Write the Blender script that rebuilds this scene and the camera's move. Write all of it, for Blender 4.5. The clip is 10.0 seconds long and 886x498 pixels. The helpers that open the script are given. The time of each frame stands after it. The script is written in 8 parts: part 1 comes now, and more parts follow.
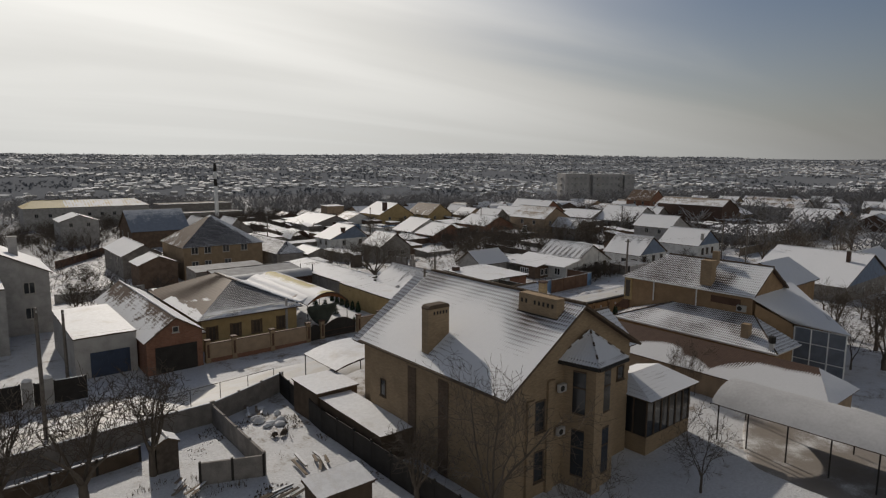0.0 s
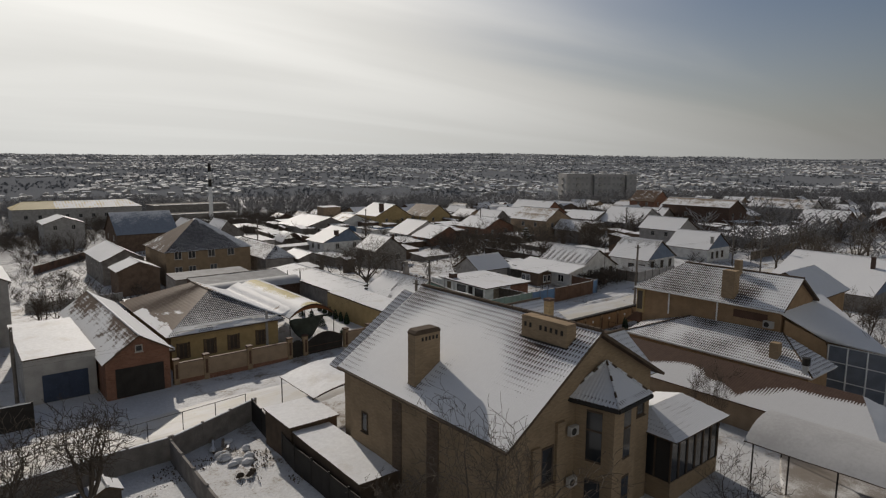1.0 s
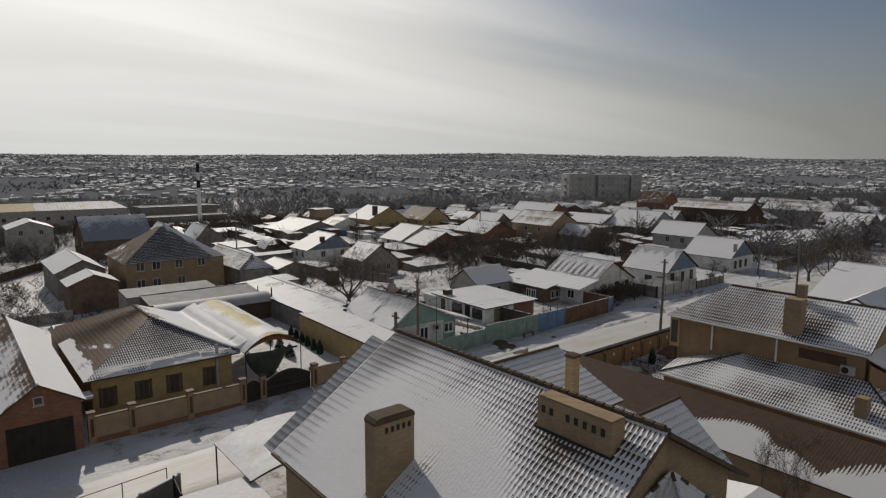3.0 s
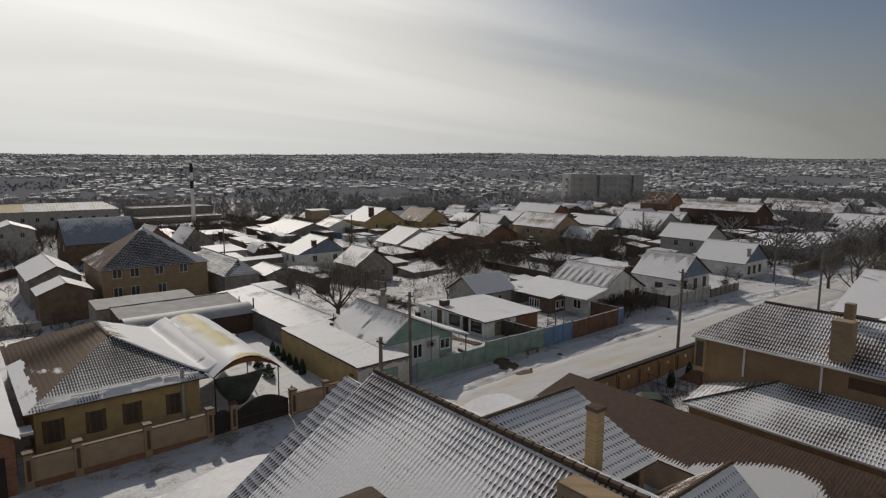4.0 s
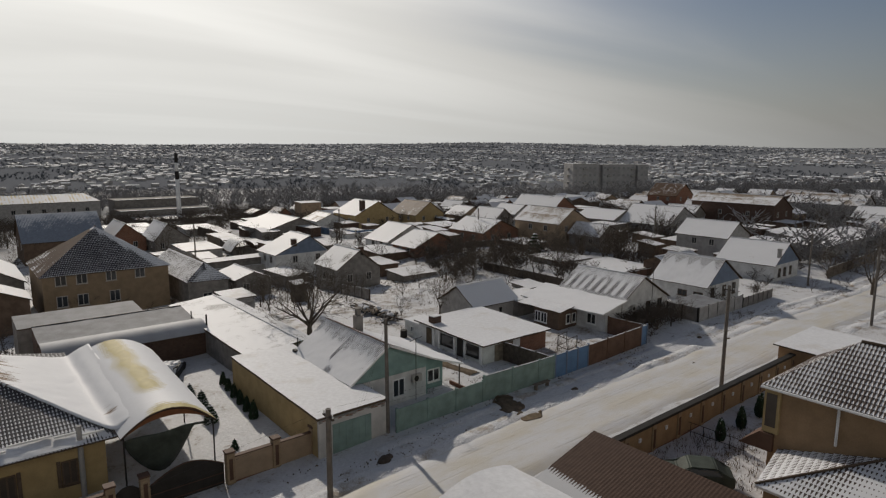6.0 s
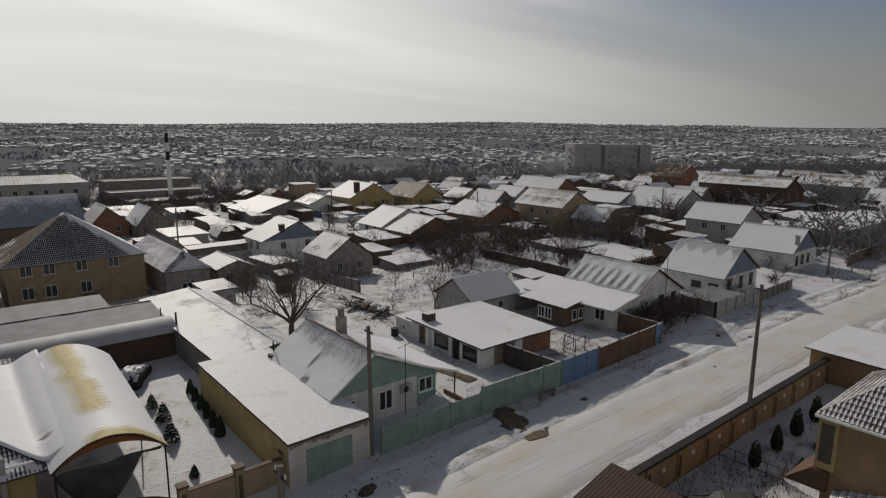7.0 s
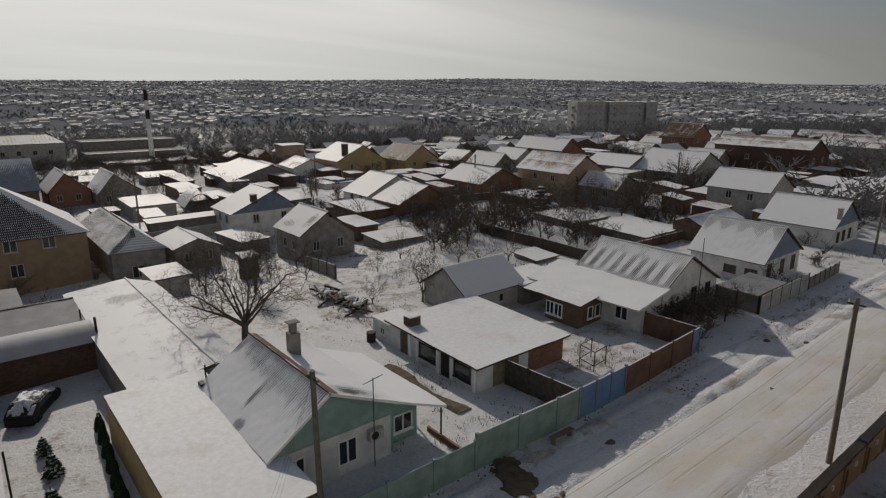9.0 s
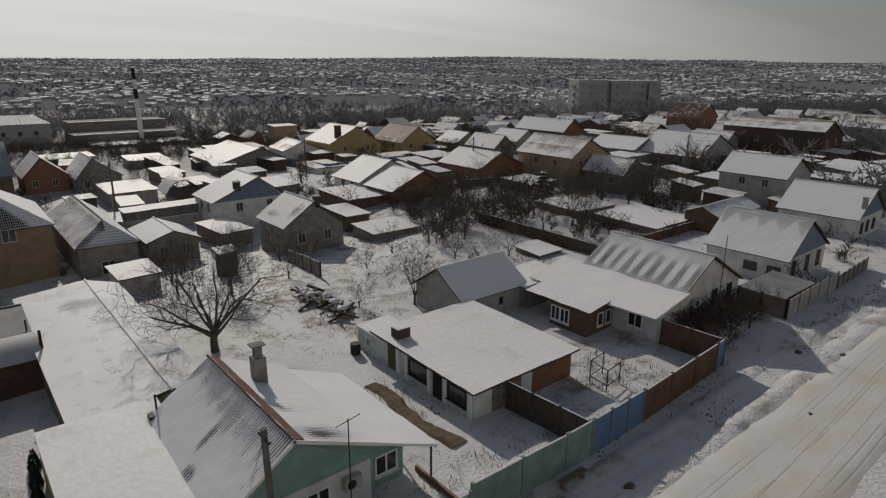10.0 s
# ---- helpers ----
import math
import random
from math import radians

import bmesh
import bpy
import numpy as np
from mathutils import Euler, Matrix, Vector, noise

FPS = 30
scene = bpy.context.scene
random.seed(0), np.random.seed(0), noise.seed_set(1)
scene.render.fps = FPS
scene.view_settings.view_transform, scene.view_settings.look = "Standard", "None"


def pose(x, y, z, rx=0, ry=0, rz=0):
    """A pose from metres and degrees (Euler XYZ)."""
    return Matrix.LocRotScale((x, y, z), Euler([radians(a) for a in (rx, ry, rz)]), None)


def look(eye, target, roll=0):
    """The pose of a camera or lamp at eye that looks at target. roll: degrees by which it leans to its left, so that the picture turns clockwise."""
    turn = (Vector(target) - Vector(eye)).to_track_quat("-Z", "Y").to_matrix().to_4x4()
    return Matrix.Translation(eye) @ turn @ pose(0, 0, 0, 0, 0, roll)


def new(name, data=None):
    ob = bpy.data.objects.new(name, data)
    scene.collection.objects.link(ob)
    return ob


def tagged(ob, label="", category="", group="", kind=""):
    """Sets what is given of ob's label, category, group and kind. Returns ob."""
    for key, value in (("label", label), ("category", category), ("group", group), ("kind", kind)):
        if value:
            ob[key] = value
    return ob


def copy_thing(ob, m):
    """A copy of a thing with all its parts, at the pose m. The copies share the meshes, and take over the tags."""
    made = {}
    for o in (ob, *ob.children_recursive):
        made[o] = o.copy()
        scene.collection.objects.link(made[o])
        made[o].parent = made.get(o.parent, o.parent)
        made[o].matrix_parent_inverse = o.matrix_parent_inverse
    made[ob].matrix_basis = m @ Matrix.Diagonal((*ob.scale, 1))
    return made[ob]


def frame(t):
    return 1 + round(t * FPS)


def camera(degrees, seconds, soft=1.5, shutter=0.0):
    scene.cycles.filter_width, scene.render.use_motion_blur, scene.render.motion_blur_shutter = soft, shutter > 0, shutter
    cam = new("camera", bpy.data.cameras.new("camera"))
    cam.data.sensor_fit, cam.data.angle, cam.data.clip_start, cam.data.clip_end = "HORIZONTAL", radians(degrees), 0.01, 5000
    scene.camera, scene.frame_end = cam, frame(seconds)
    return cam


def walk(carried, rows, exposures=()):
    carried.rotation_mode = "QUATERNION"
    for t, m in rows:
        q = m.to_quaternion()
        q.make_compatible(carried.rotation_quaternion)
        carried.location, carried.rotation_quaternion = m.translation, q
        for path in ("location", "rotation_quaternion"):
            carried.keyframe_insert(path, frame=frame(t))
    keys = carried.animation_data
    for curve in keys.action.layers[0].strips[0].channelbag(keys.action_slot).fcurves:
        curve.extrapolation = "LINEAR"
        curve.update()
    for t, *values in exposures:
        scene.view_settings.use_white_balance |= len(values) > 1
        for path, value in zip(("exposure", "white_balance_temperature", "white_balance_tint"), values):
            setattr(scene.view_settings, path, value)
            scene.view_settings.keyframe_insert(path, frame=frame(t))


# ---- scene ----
cam = camera(71.5, 10.0, 1.25)
METRES, EYE, TILT, LEAN, TURN = 60.0, 20.0, -0.7, 0.0, -39.4
ROWS = [
    (0.0, 0.0, 0.0, 0.0, 0.05, -7.31, -0.39),
    (0.5, 0.0051, 0.0492, 0.0006, 0.07, -7.31, -0.38),
    (1.0, 0.0101, 0.102, 0.0011, 0.08, -7.31, -0.35),
    (1.5, 0.0144, 0.151, 0.0013, 0.1, -7.31, -0.33),
    (2.0, 0.0184, 0.2037, 0.0023, 0.12, -7.32, -0.33),
    (2.5, 0.022, 0.2522, 0.0024, 0.12, -7.3, -0.32),
    (4.0, 0.0332, 0.406, 0.0051, 0.13, -7.33, -0.31),
    (4.5, 0.0359, 0.4541, 0.006, 0.11, -7.35, -0.28),
    (5.0, 0.0401, 0.507, 0.0067, 0.11, -7.49, -0.27),
    (5.5, 0.0446, 0.5565, 0.0071, 0.1, -7.7, -0.28),
    (7.0, 0.0559, 0.7079, 0.009, 0.02, -10.12, -0.3),
    (7.5, 0.0597, 0.7553, 0.009, -0.01, -11.04, -0.32),
    (8.0, 0.0633, 0.8057, 0.0094, -0.05, -12.04, -0.31),
    (8.5, 0.0667, 0.8519, 0.0097, -0.07, -12.95, -0.28),
    (9.0, 0.0713, 0.9021, 0.0101, -0.07, -13.93, -0.28),
    (9.5, 0.0754, 0.9475, 0.0112, -0.12, -14.83, -0.27),
    (10.0, 0.0786, 0.9967, 0.0123, -0.16, -15.81, -0.27),
]
walk(cam, [(t, pose(0, 0, EYE, TILT, LEAN, TURN) @ pose(METRES * x, METRES * y, METRES * z, 90 + pitch, roll, yaw)) for t, x, y, z, yaw, pitch, roll in ROWS],
     exposures=[(0.0, 0.0), (5.5, 0.0), (7.5, -0.06), (10.0, -0.12)])

# ---- world, sun, exposure ----
SUN_EL, SUN_AZ = 28.0, 12.7          # elevation; azimuth clockwise from +y
SUN_DIR = Vector((math.cos(radians(SUN_EL)) * math.sin(radians(SUN_AZ)), math.cos(radians(SUN_EL)) * math.cos(radians(SUN_AZ)), math.sin(radians(SUN_EL))))


def make_world():
    w = bpy.data.worlds.new("winter_sky")
    w.use_nodes = True
    scene.world = w
    nt = w.node_tree
    nt.nodes.clear()
    N, Lk = nt.nodes.new, nt.links.new

    def math_(op, a, b=None, c=None):
        n = N("ShaderNodeMath")
        n.operation = op
        for i, v in enumerate((a, b, c)):
            if v is None:
                continue
            if isinstance(v, (int, float)):
                n.inputs[i].default_value = v
            else:
                Lk(v, n.inputs[i])
        return n.outputs[0]

    tc = N("ShaderNodeTexCoord")
    sky = N("ShaderNodeTexSky")
    sky.sky_type = "NISHITA"
    sky.sun_disc = False
    sky.sun_elevation = radians(SUN_EL)
    sky.sun_rotation = radians(SUN_AZ)
    sky.dust_density = 2.5
    sky.altitude = 100
    sep = N("ShaderNodeSeparateXYZ")
    Lk(tc.outputs["Generated"], sep.inputs[0])
    X, Y, Z = sep.outputs
    # cloud sheet: directions laid on a plane overhead
    zz = math_("ADD", math_("MAXIMUM", Z, 0.0), 0.10)
    px = math_("DIVIDE", X, zz)
    py = math_("DIVIDE", Y, zz)
    comb = N("ShaderNodeCombineXYZ")
    Lk(px, comb.inputs[0])
    Lk(py, comb.inputs[1])
    mp = N("ShaderNodeMapping")
    mp.inputs["Rotation"].default_value = (0, 0, radians(11))
    mp.inputs["Scale"].default_value = (0.13, 0.50, 1)
    mp.inputs["Location"].default_value = (1.15, 0.9, 0)
    Lk(comb.outputs[0], mp.inputs[0])
    n1 = N("ShaderNodeTexNoise")
    n1.inputs["Scale"].default_value = 1.6
    n1.inputs["Detail"].default_value = 5
    n1.inputs["Roughness"].default_value = 0.42
    n1.inputs["Distortion"].default_value = 0.6
    Lk(mp.outputs[0], n1.inputs["Vector"])
    # closeness to the sun
    dot = N("ShaderNodeVectorMath")
    dot.operation = "DOT_PRODUCT"
    Lk(tc.outputs["Generated"], dot.inputs[0])
    dot.inputs[1].default_value = SUN_DIR
    d = math_("MAXIMUM", dot.outputs["Value"], 0.0)
    # the sky opposite the sun is a bright even white
    back = N("ShaderNodeMapRange")
    back.interpolation_type = "SMOOTHSTEP"
    Lk(dot.outputs["Value"], back.inputs["Value"])
    back.inputs["From Min"].default_value = 0.45
    back.inputs["From Max"].default_value = -0.6
    back.inputs["To Max"].default_value = 0.40
    glow = math_("ADD", math_("ADD", math_("MULTIPLY", math_("POWER", d, 1.7), 0.84), 0.10), back.outputs[0])
    # long soft streaks in the cloud sheet
    streak = N("ShaderNodeMapRange")
    streak.interpolation_type = "SMOOTHSTEP"
    Lk(n1.outputs[0], streak.inputs["Value"])
    streak.inputs["From Min"].default_value = 0.34
    streak.inputs["From Max"].default_value = 0.66
    streak.inputs["To Min"].default_value = 0.87
    streak.inputs["To Max"].default_value = 1.07
    veil = math_("MULTIPLY", glow, streak.outputs[0])
    # the sheet ends along a front; beyond it the sky is darker and bluer
    front = N("ShaderNodeVectorMath")
    front.operation = "DOT_PRODUCT"
    Lk(tc.outputs["Generated"], front.inputs[0])
    front.inputs[1].default_value = (0.044, -0.284, 0.958)
    edge = N("ShaderNodeMapRange")
    edge.interpolation_type = "SMOOTHSTEP"
    Lk(math_("ADD", front.outputs["Value"], math_("MULTIPLY", math_("SUBTRACT", n1.outputs[0], 0.5), -0.12)), edge.inputs["Value"])
    edge.inputs["From Min"].default_value = -0.035
    edge.inputs["From Max"].default_value = 0.085
    edge.inputs["To Min"].default_value = 0.16
    edge.inputs["To Max"].default_value = -0.24
    # thin cloud cover: denser towards the sun
    cover = N("ShaderNodeMapRange")
    cover.interpolation_type = "SMOOTHSTEP"
    Lk(math_("ADD", math_("ADD", math_("ADD", math_("ADD", math_("MULTIPLY", n1.outputs[0], 0.45), 0.275), edge.outputs[0]), math_("MULTIPLY", back.outputs[0], 1.6)), math_("MULTIPLY", math_("POWER", d, 3.0), 0.40)), cover.inputs["Value"])
    cover.inputs["From Min"].default_value = 0.36
    cover.inputs["From Max"].default_value = 0.90
    cloud = N("ShaderNodeCombineColor")
    Lk(veil, cloud.inputs[0])
    Lk(math_("MULTIPLY", veil, 0.982), cloud.inputs[1])
    Lk(math_("MULTIPLY", veil, 0.935), cloud.inputs[2])
    skyc = N("ShaderNodeVectorMath")
    skyc.operation = "MULTIPLY"
    Lk(sky.outputs[0], skyc.inputs[0])
    skyc.inputs[1].default_value = (0.040, 0.042, 0.0465)
    mix = N("ShaderNodeMix")
    mix.data_type = "RGBA"
    Lk(cover.outputs[0], mix.inputs["Factor"])
    Lk(skyc.outputs[0], mix.inputs["A"])
    Lk(cloud.outputs[0], mix.inputs["B"])
    # pale haze low over the horizon
    hz = math_("POWER", math_("SUBTRACT", 1.0, math_("MINIMUM", math_("MULTIPLY", math_("ABSOLUTE", Z), 3.6), 1.0)), 2.0)
    haze = N("ShaderNodeCombineColor")
    hv = math_("ADD", 0.09, math_("MULTIPLY", math_("POWER", d, 1.6), 0.67))
    Lk(hv, haze.inputs[0])
    Lk(hv, haze.inputs[1])
    Lk(math_("MULTIPLY", hv, 0.965), haze.inputs[2])
    mix2 = N("ShaderNodeMix")
    mix2.data_type = "RGBA"
    Lk(math_("MULTIPLY", hz, 0.97), mix2.inputs["Factor"])
    Lk(mix.outputs["Result"], mix2.inputs["A"])
    Lk(haze.outputs[0], mix2.inputs["B"])
    bg = N("ShaderNodeBackground")
    bg.inputs["Strength"].default_value = 1.0
    Lk(mix2.outputs["Result"], bg.inputs[0])
    out = N("ShaderNodeOutputWorld")
    Lk(bg.outputs[0], out.inputs[0])


make_world()
sun = new("sun", bpy.data.lights.new("sun", "SUN"))
sun.data.energy, sun.data.angle, sun.data.color = 3.0, radians(0.8), (1.0, 0.905, 0.785)
sun.matrix_world = look(SUN_DIR * 300, (0, 0, 0))


# ---- materials ----
class Net:
    """A few shorthands for building one node material."""

    def __init__(self, name, rough=0.8, metal=0.0):
        self.mat = bpy.data.materials.new(name)
        self.mat.use_nodes = True
        self.nt = self.mat.node_tree
        self.bsdf = self.nt.nodes["Principled BSDF"]
        self.bsdf.inputs["Roughness"].default_value = rough
        self.bsdf.inputs["Metallic"].default_value = metal
        self.bsdf.inputs["Specular IOR Level"].default_value = 0.35 if rough < 0.55 else 0.08
        self.tc = self.nt.nodes.new("ShaderNodeTexCoord")

    def link(self, a, b):
        self.nt.links.new(a, b)

    def m(self, op, a, b=None):
        n = self.nt.nodes.new("ShaderNodeMath")
        n.operation = op
        for i, v in enumerate((a, b)):
            if v is None:
                continue
            if isinstance(v, (int, float)):
                n.inputs[i].default_value = v
            else:
                self.link(v, n.inputs[i])
        return n.outputs[0]

    def noise(self, scale, detail=3, rough=0.5, coord="Object", stretch=None):
        n = self.nt.nodes.new("ShaderNodeTexNoise")
        n.inputs["Scale"].default_value = scale
        n.inputs["Detail"].default_value = detail
        n.inputs["Roughness"].default_value = rough
        src = self.tc.outputs[coord]
        if stretch:
            mp = self.nt.nodes.new("ShaderNodeMapping")
            mp.inputs["Scale"].default_value = stretch
            self.link(src, mp.inputs[0])
            src = mp.outputs[0]
        self.link(src, n.inputs["Vector"])
        return n.outputs[0]

    def world_noise(self, scale, detail=3, rough=0.5, stretch=None):
        n = self.nt.nodes.new("ShaderNodeTexNoise")
        n.inputs["Scale"].default_value = scale
        n.inputs["Detail"].default_value = detail
        n.inputs["Roughness"].default_value = rough
        g = self.nt.nodes.new("ShaderNodeNewGeometry")
        src = g.outputs["Position"]
        if stretch:
            mp = self.nt.nodes.new("ShaderNodeMapping")
            mp.inputs["Scale"].default_value = stretch
            self.link(src, mp.inputs[0])
            src = mp.outputs[0]
        self.link(src, n.inputs["Vector"])
        return n.outputs[0]

    def ramp(self, v, lo, hi):
        n = self.nt.nodes.new("ShaderNodeMapRange")
        n.interpolation_type = "SMOOTHSTEP"
        self.link(v, n.inputs["Value"])
        n.inputs["From Min"].default_value = lo
        n.inputs["From Max"].default_value = hi
        return n.outputs[0]

    def mix(self, f, a, b):
        n = self.nt.nodes.new("ShaderNodeMix")
        n.data_type = "RGBA"
        for k, v in (("Factor", f), ("A", a), ("B", b)):
            if isinstance(v, (int, float)):
                n.inputs[k].default_value = v
            elif isinstance(v, tuple):
                n.inputs[k].default_value = (*v[:3], 1)
            else:
                self.link(v, n.inputs[k])
        return n.outputs["Result"]

    def bump(self, h, strength, dist=0.05):
        n = self.nt.nodes.new("ShaderNodeBump")
        n.inputs["Strength"].default_value = strength
        n.inputs["Distance"].default_value = dist
        self.link(h, n.inputs["Height"])
        self.link(n.outputs[0], self.bsdf.inputs["Normal"])

    def color(self, c):
        if isinstance(c, tuple):
            self.bsdf.inputs["Base Color"].default_value = (*c, 1)
        else:
            self.link(c, self.bsdf.inputs["Base Color"])

    def attr(self, name):
        n = self.nt.nodes.new("ShaderNodeAttribute")
        n.attribute_name = name
        return n.outputs["Fac"]

    def uv(self):
        sp = self.nt.nodes.new("ShaderNodeSeparateXYZ")
        self.link(self.tc.outputs["UV"], sp.inputs[0])
        return sp.outputs[0], sp.outputs[1]


def dim(c, k):
    return tuple(v * k for v in c)


SNOW = (0.68, 0.69, 0.71)


def plain(name, col, rough=0.8, var=0.25, scale=1.2, bump=0.25, metal=0.0):
    """Paint, plaster, metal or wood with stains and grain."""
    n = Net(name, rough, metal)
    a = n.noise(scale, 4)
    b = n.noise(scale * 14, 3, 0.6)
    f = n.m("ADD", n.m("MULTIPLY", a, 0.65), n.m("MULTIPLY", b, 0.35))
    n.color(n.mix(n.ramp(f, 0.32, 0.68), dim(col, 1 - var), dim(col, 1 + var * 0.8)))
    n.bump(b, bump, 0.02)
    return n.mat


def brick(name, col, mortar, bw=0.25, bh=0.075, var=0.2):
    """Brickwork at true size."""
    n = Net(name, 0.85)
    t = n.nt.nodes.new("ShaderNodeTexBrick")
    t.inputs["Scale"].default_value = 1.0
    t.inputs["Brick Width"].default_value = bw
    t.inputs["Row Height"].default_value = bh
    t.inputs["Mortar Size"].default_value = 0.006
    t.inputs["Color1"].default_value = (*dim(col, 1 - var), 1)
    t.inputs["Color2"].default_value = (*dim(col, 1 + var), 1)
    t.inputs["Mortar"].default_value = (*mortar, 1)
    sp = n.nt.nodes.new("ShaderNodeSeparateXYZ")
    n.link(n.tc.outputs["Object"], sp.inputs[0])
    cb = n.nt.nodes.new("ShaderNodeCombineXYZ")
    n.link(n.m("ADD", sp.outputs[0], sp.outputs[1]), cb.inputs[0])
    n.link(sp.outputs[2], cb.inputs[1])
    n.link(cb.outputs[0], t.inputs["Vector"])
    st = n.noise(0.8, 4)
    n.color(n.mix(n.m("MULTIPLY", n.ramp(st, 0.4, 0.75), 0.35), t.outputs[0], dim(col, 0.55)))
    n.bump(t.outputs["Fac"], -0.4, 0.01)
    return n.mat


def snow_roof(name, base, bare=0.3, pu=0.19, pv=0.35, crest=0.35, big=0.5, metal=0.0, rough=0.6, rows=0.9, thin=1.0):
    """Roofing with snow lying on it: bare (0 to 1) is how much shows. pu, pv: pitch of the waves and of the rows, in metres of the slope."""
    n = Net(name, rough, metal)
    u, v = n.uv()
    wave = n.m("ADD", n.m("MULTIPLY", n.m("COSINE", n.m("MULTIPLY", u, 2 * math.pi / pu)), 0.5), 0.5)
    row = n.m("FRACT", n.m("DIVIDE", v, pv))
    a = n.noise(0.28, 3, 0.6)
    b = n.noise(1.3, 4, 0.6)
    c = n.noise(9.0, 3, 0.6)
    s = n.m("ADD", n.m("MULTIPLY", n.m("SUBTRACT", a, 0.5), big * 2.2), n.m("MULTIPLY", n.m("SUBTRACT", b, 0.5), big * 1.2))
    s = n.m("ADD", s, n.m("MULTIPLY", n.m("SUBTRACT", c, 0.5), 0.35))
    s = n.m("ADD", s, n.m("MULTIPLY", n.m("SUBTRACT", wave, 0.5), crest))
    s = n.m("ADD", s, n.m("MULTIPLY", n.m("SUBTRACT", row, 0.5), crest * rows))
    s = n.m("ADD", s, n.attr("melt"))
    f = n.ramp(s, 0.62 - bare * 1.1, 0.80 - bare * 1.1)
    tone = n.mix(n.noise(2.5, 4), dim(base, 0.7), dim(base, 1.25))
    # thin scales the snow's tone; below 1 it gets darker.
    snow = n.mix(n.noise(3.0, 3), dim(SNOW, 0.93 * thin), dim(SNOW, thin))
    n.color(n.mix(f, snow, tone))
    n.link(n.m("ADD", 0.07, n.m("MULTIPLY", f, (0.5 if rough < 0.5 else 0.06) - 0.07)), n.bsdf.inputs["Specular IOR Level"])
    n.link(n.m("ADD", 0.58, n.m("MULTIPLY", f, rough - 0.58)), n.bsdf.inputs["Roughness"])
    h = n.m("ADD", n.m("MULTIPLY", wave, 0.05), n.m("ADD", n.m("MULTIPLY", f, -0.8), n.m("MULTIPLY", c, 0.5)))
    n.bump(h, 0.55, 0.03)
    return n.mat


def snow_plain(name="fresh_snow", dirt=0.0, tint=(0.30, 0.24, 0.17)):
    n = Net(name, 0.58)
    n.bsdf.inputs["Specular IOR Level"].default_value = 0.08
    a = n.world_noise(0.35, 5, 0.6)
    b = n.world_noise(3.0, 4, 0.6)
    c = n.world_noise(14.0, 3, 0.6)
    col = n.mix(n.ramp(b, 0.3, 0.75), dim(SNOW, 0.88), SNOW)
    col = n.mix(n.m("MULTIPLY", n.ramp(n.m("ADD", a, n.m("MULTIPLY", c, 0.25)), 0.66, 0.82), 0.35), col, (0.44, 0.40, 0.34))
    if dirt:
        col = n.mix(n.m("MULTIPLY", n.ramp(n.m("ADD", a, n.m("MULTIPLY", c, 0.35)), 0.86 - dirt * 0.45, 0.98 - dirt * 0.3), 0.8), col, tint)
    n.color(col)
    if dirt == 0.35:
        clump = n.world_noise(5.5, 4, 0.65)
        n.bump(n.m("ADD", n.m("MULTIPLY", clump, 2.2), n.m("MULTIPLY", c, 0.6)), 0.9, 0.10)
    else:
        n.bump(n.m("ADD", n.m("ADD", b, n.m("MULTIPLY", a, 1.5)), n.m("MULTIPLY", c, 0.25)), 0.32, 0.08)
    return n.mat


def ground_material():
    n = Net("snowy_ground", 0.62)
    n.bsdf.inputs["Specular IOR Level"].default_value = 0.10
    a = n.world_noise(0.05, 5, 0.6)
    b = n.world_noise(0.55, 5, 0.65)
    c = n.world_noise(5.0, 4, 0.6)
    hazy_scrub = n.attr("hazy_scrub")
    snow = n.mix(n.ramp(c, 0.3, 0.75), dim(SNOW, 0.72), dim(SNOW, 0.88))
    soil = n.mix(c, (0.10, 0.075, 0.05), (0.22, 0.17, 0.115))
    near = n.ramp(n.m("ADD", n.m("ADD", n.m("MULTIPLY", a, 0.5), n.m("MULTIPLY", b, 0.7)), n.m("MULTIPLY", c, 0.42)), 0.82, 1.0)
    col = n.mix(n.m("MULTIPLY", near, 0.85), snow, soil)
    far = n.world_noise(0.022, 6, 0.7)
    fmask = n.m("MULTIPLY", hazy_scrub, n.ramp(n.m("ADD", n.m("ADD", n.m("MULTIPLY", far, 0.6), n.m("MULTIPLY", b, 0.4)), n.m("MULTIPLY", hazy_scrub, 0.26)), 0.48, 0.66))
    n.link(n.m("MULTIPLY", n.m("SUBTRACT", 1.0, hazy_scrub), 0.10), n.bsdf.inputs["Specular IOR Level"])
    # Far scrub cover; the blue-grey of haze is put into its colour.
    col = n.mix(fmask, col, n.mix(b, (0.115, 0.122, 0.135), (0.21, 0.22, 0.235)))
    n.color(col)
    n.bump(n.m("ADD", b, n.m("MULTIPLY", c, 0.5)), 0.6, 0.25)
    return n.mat


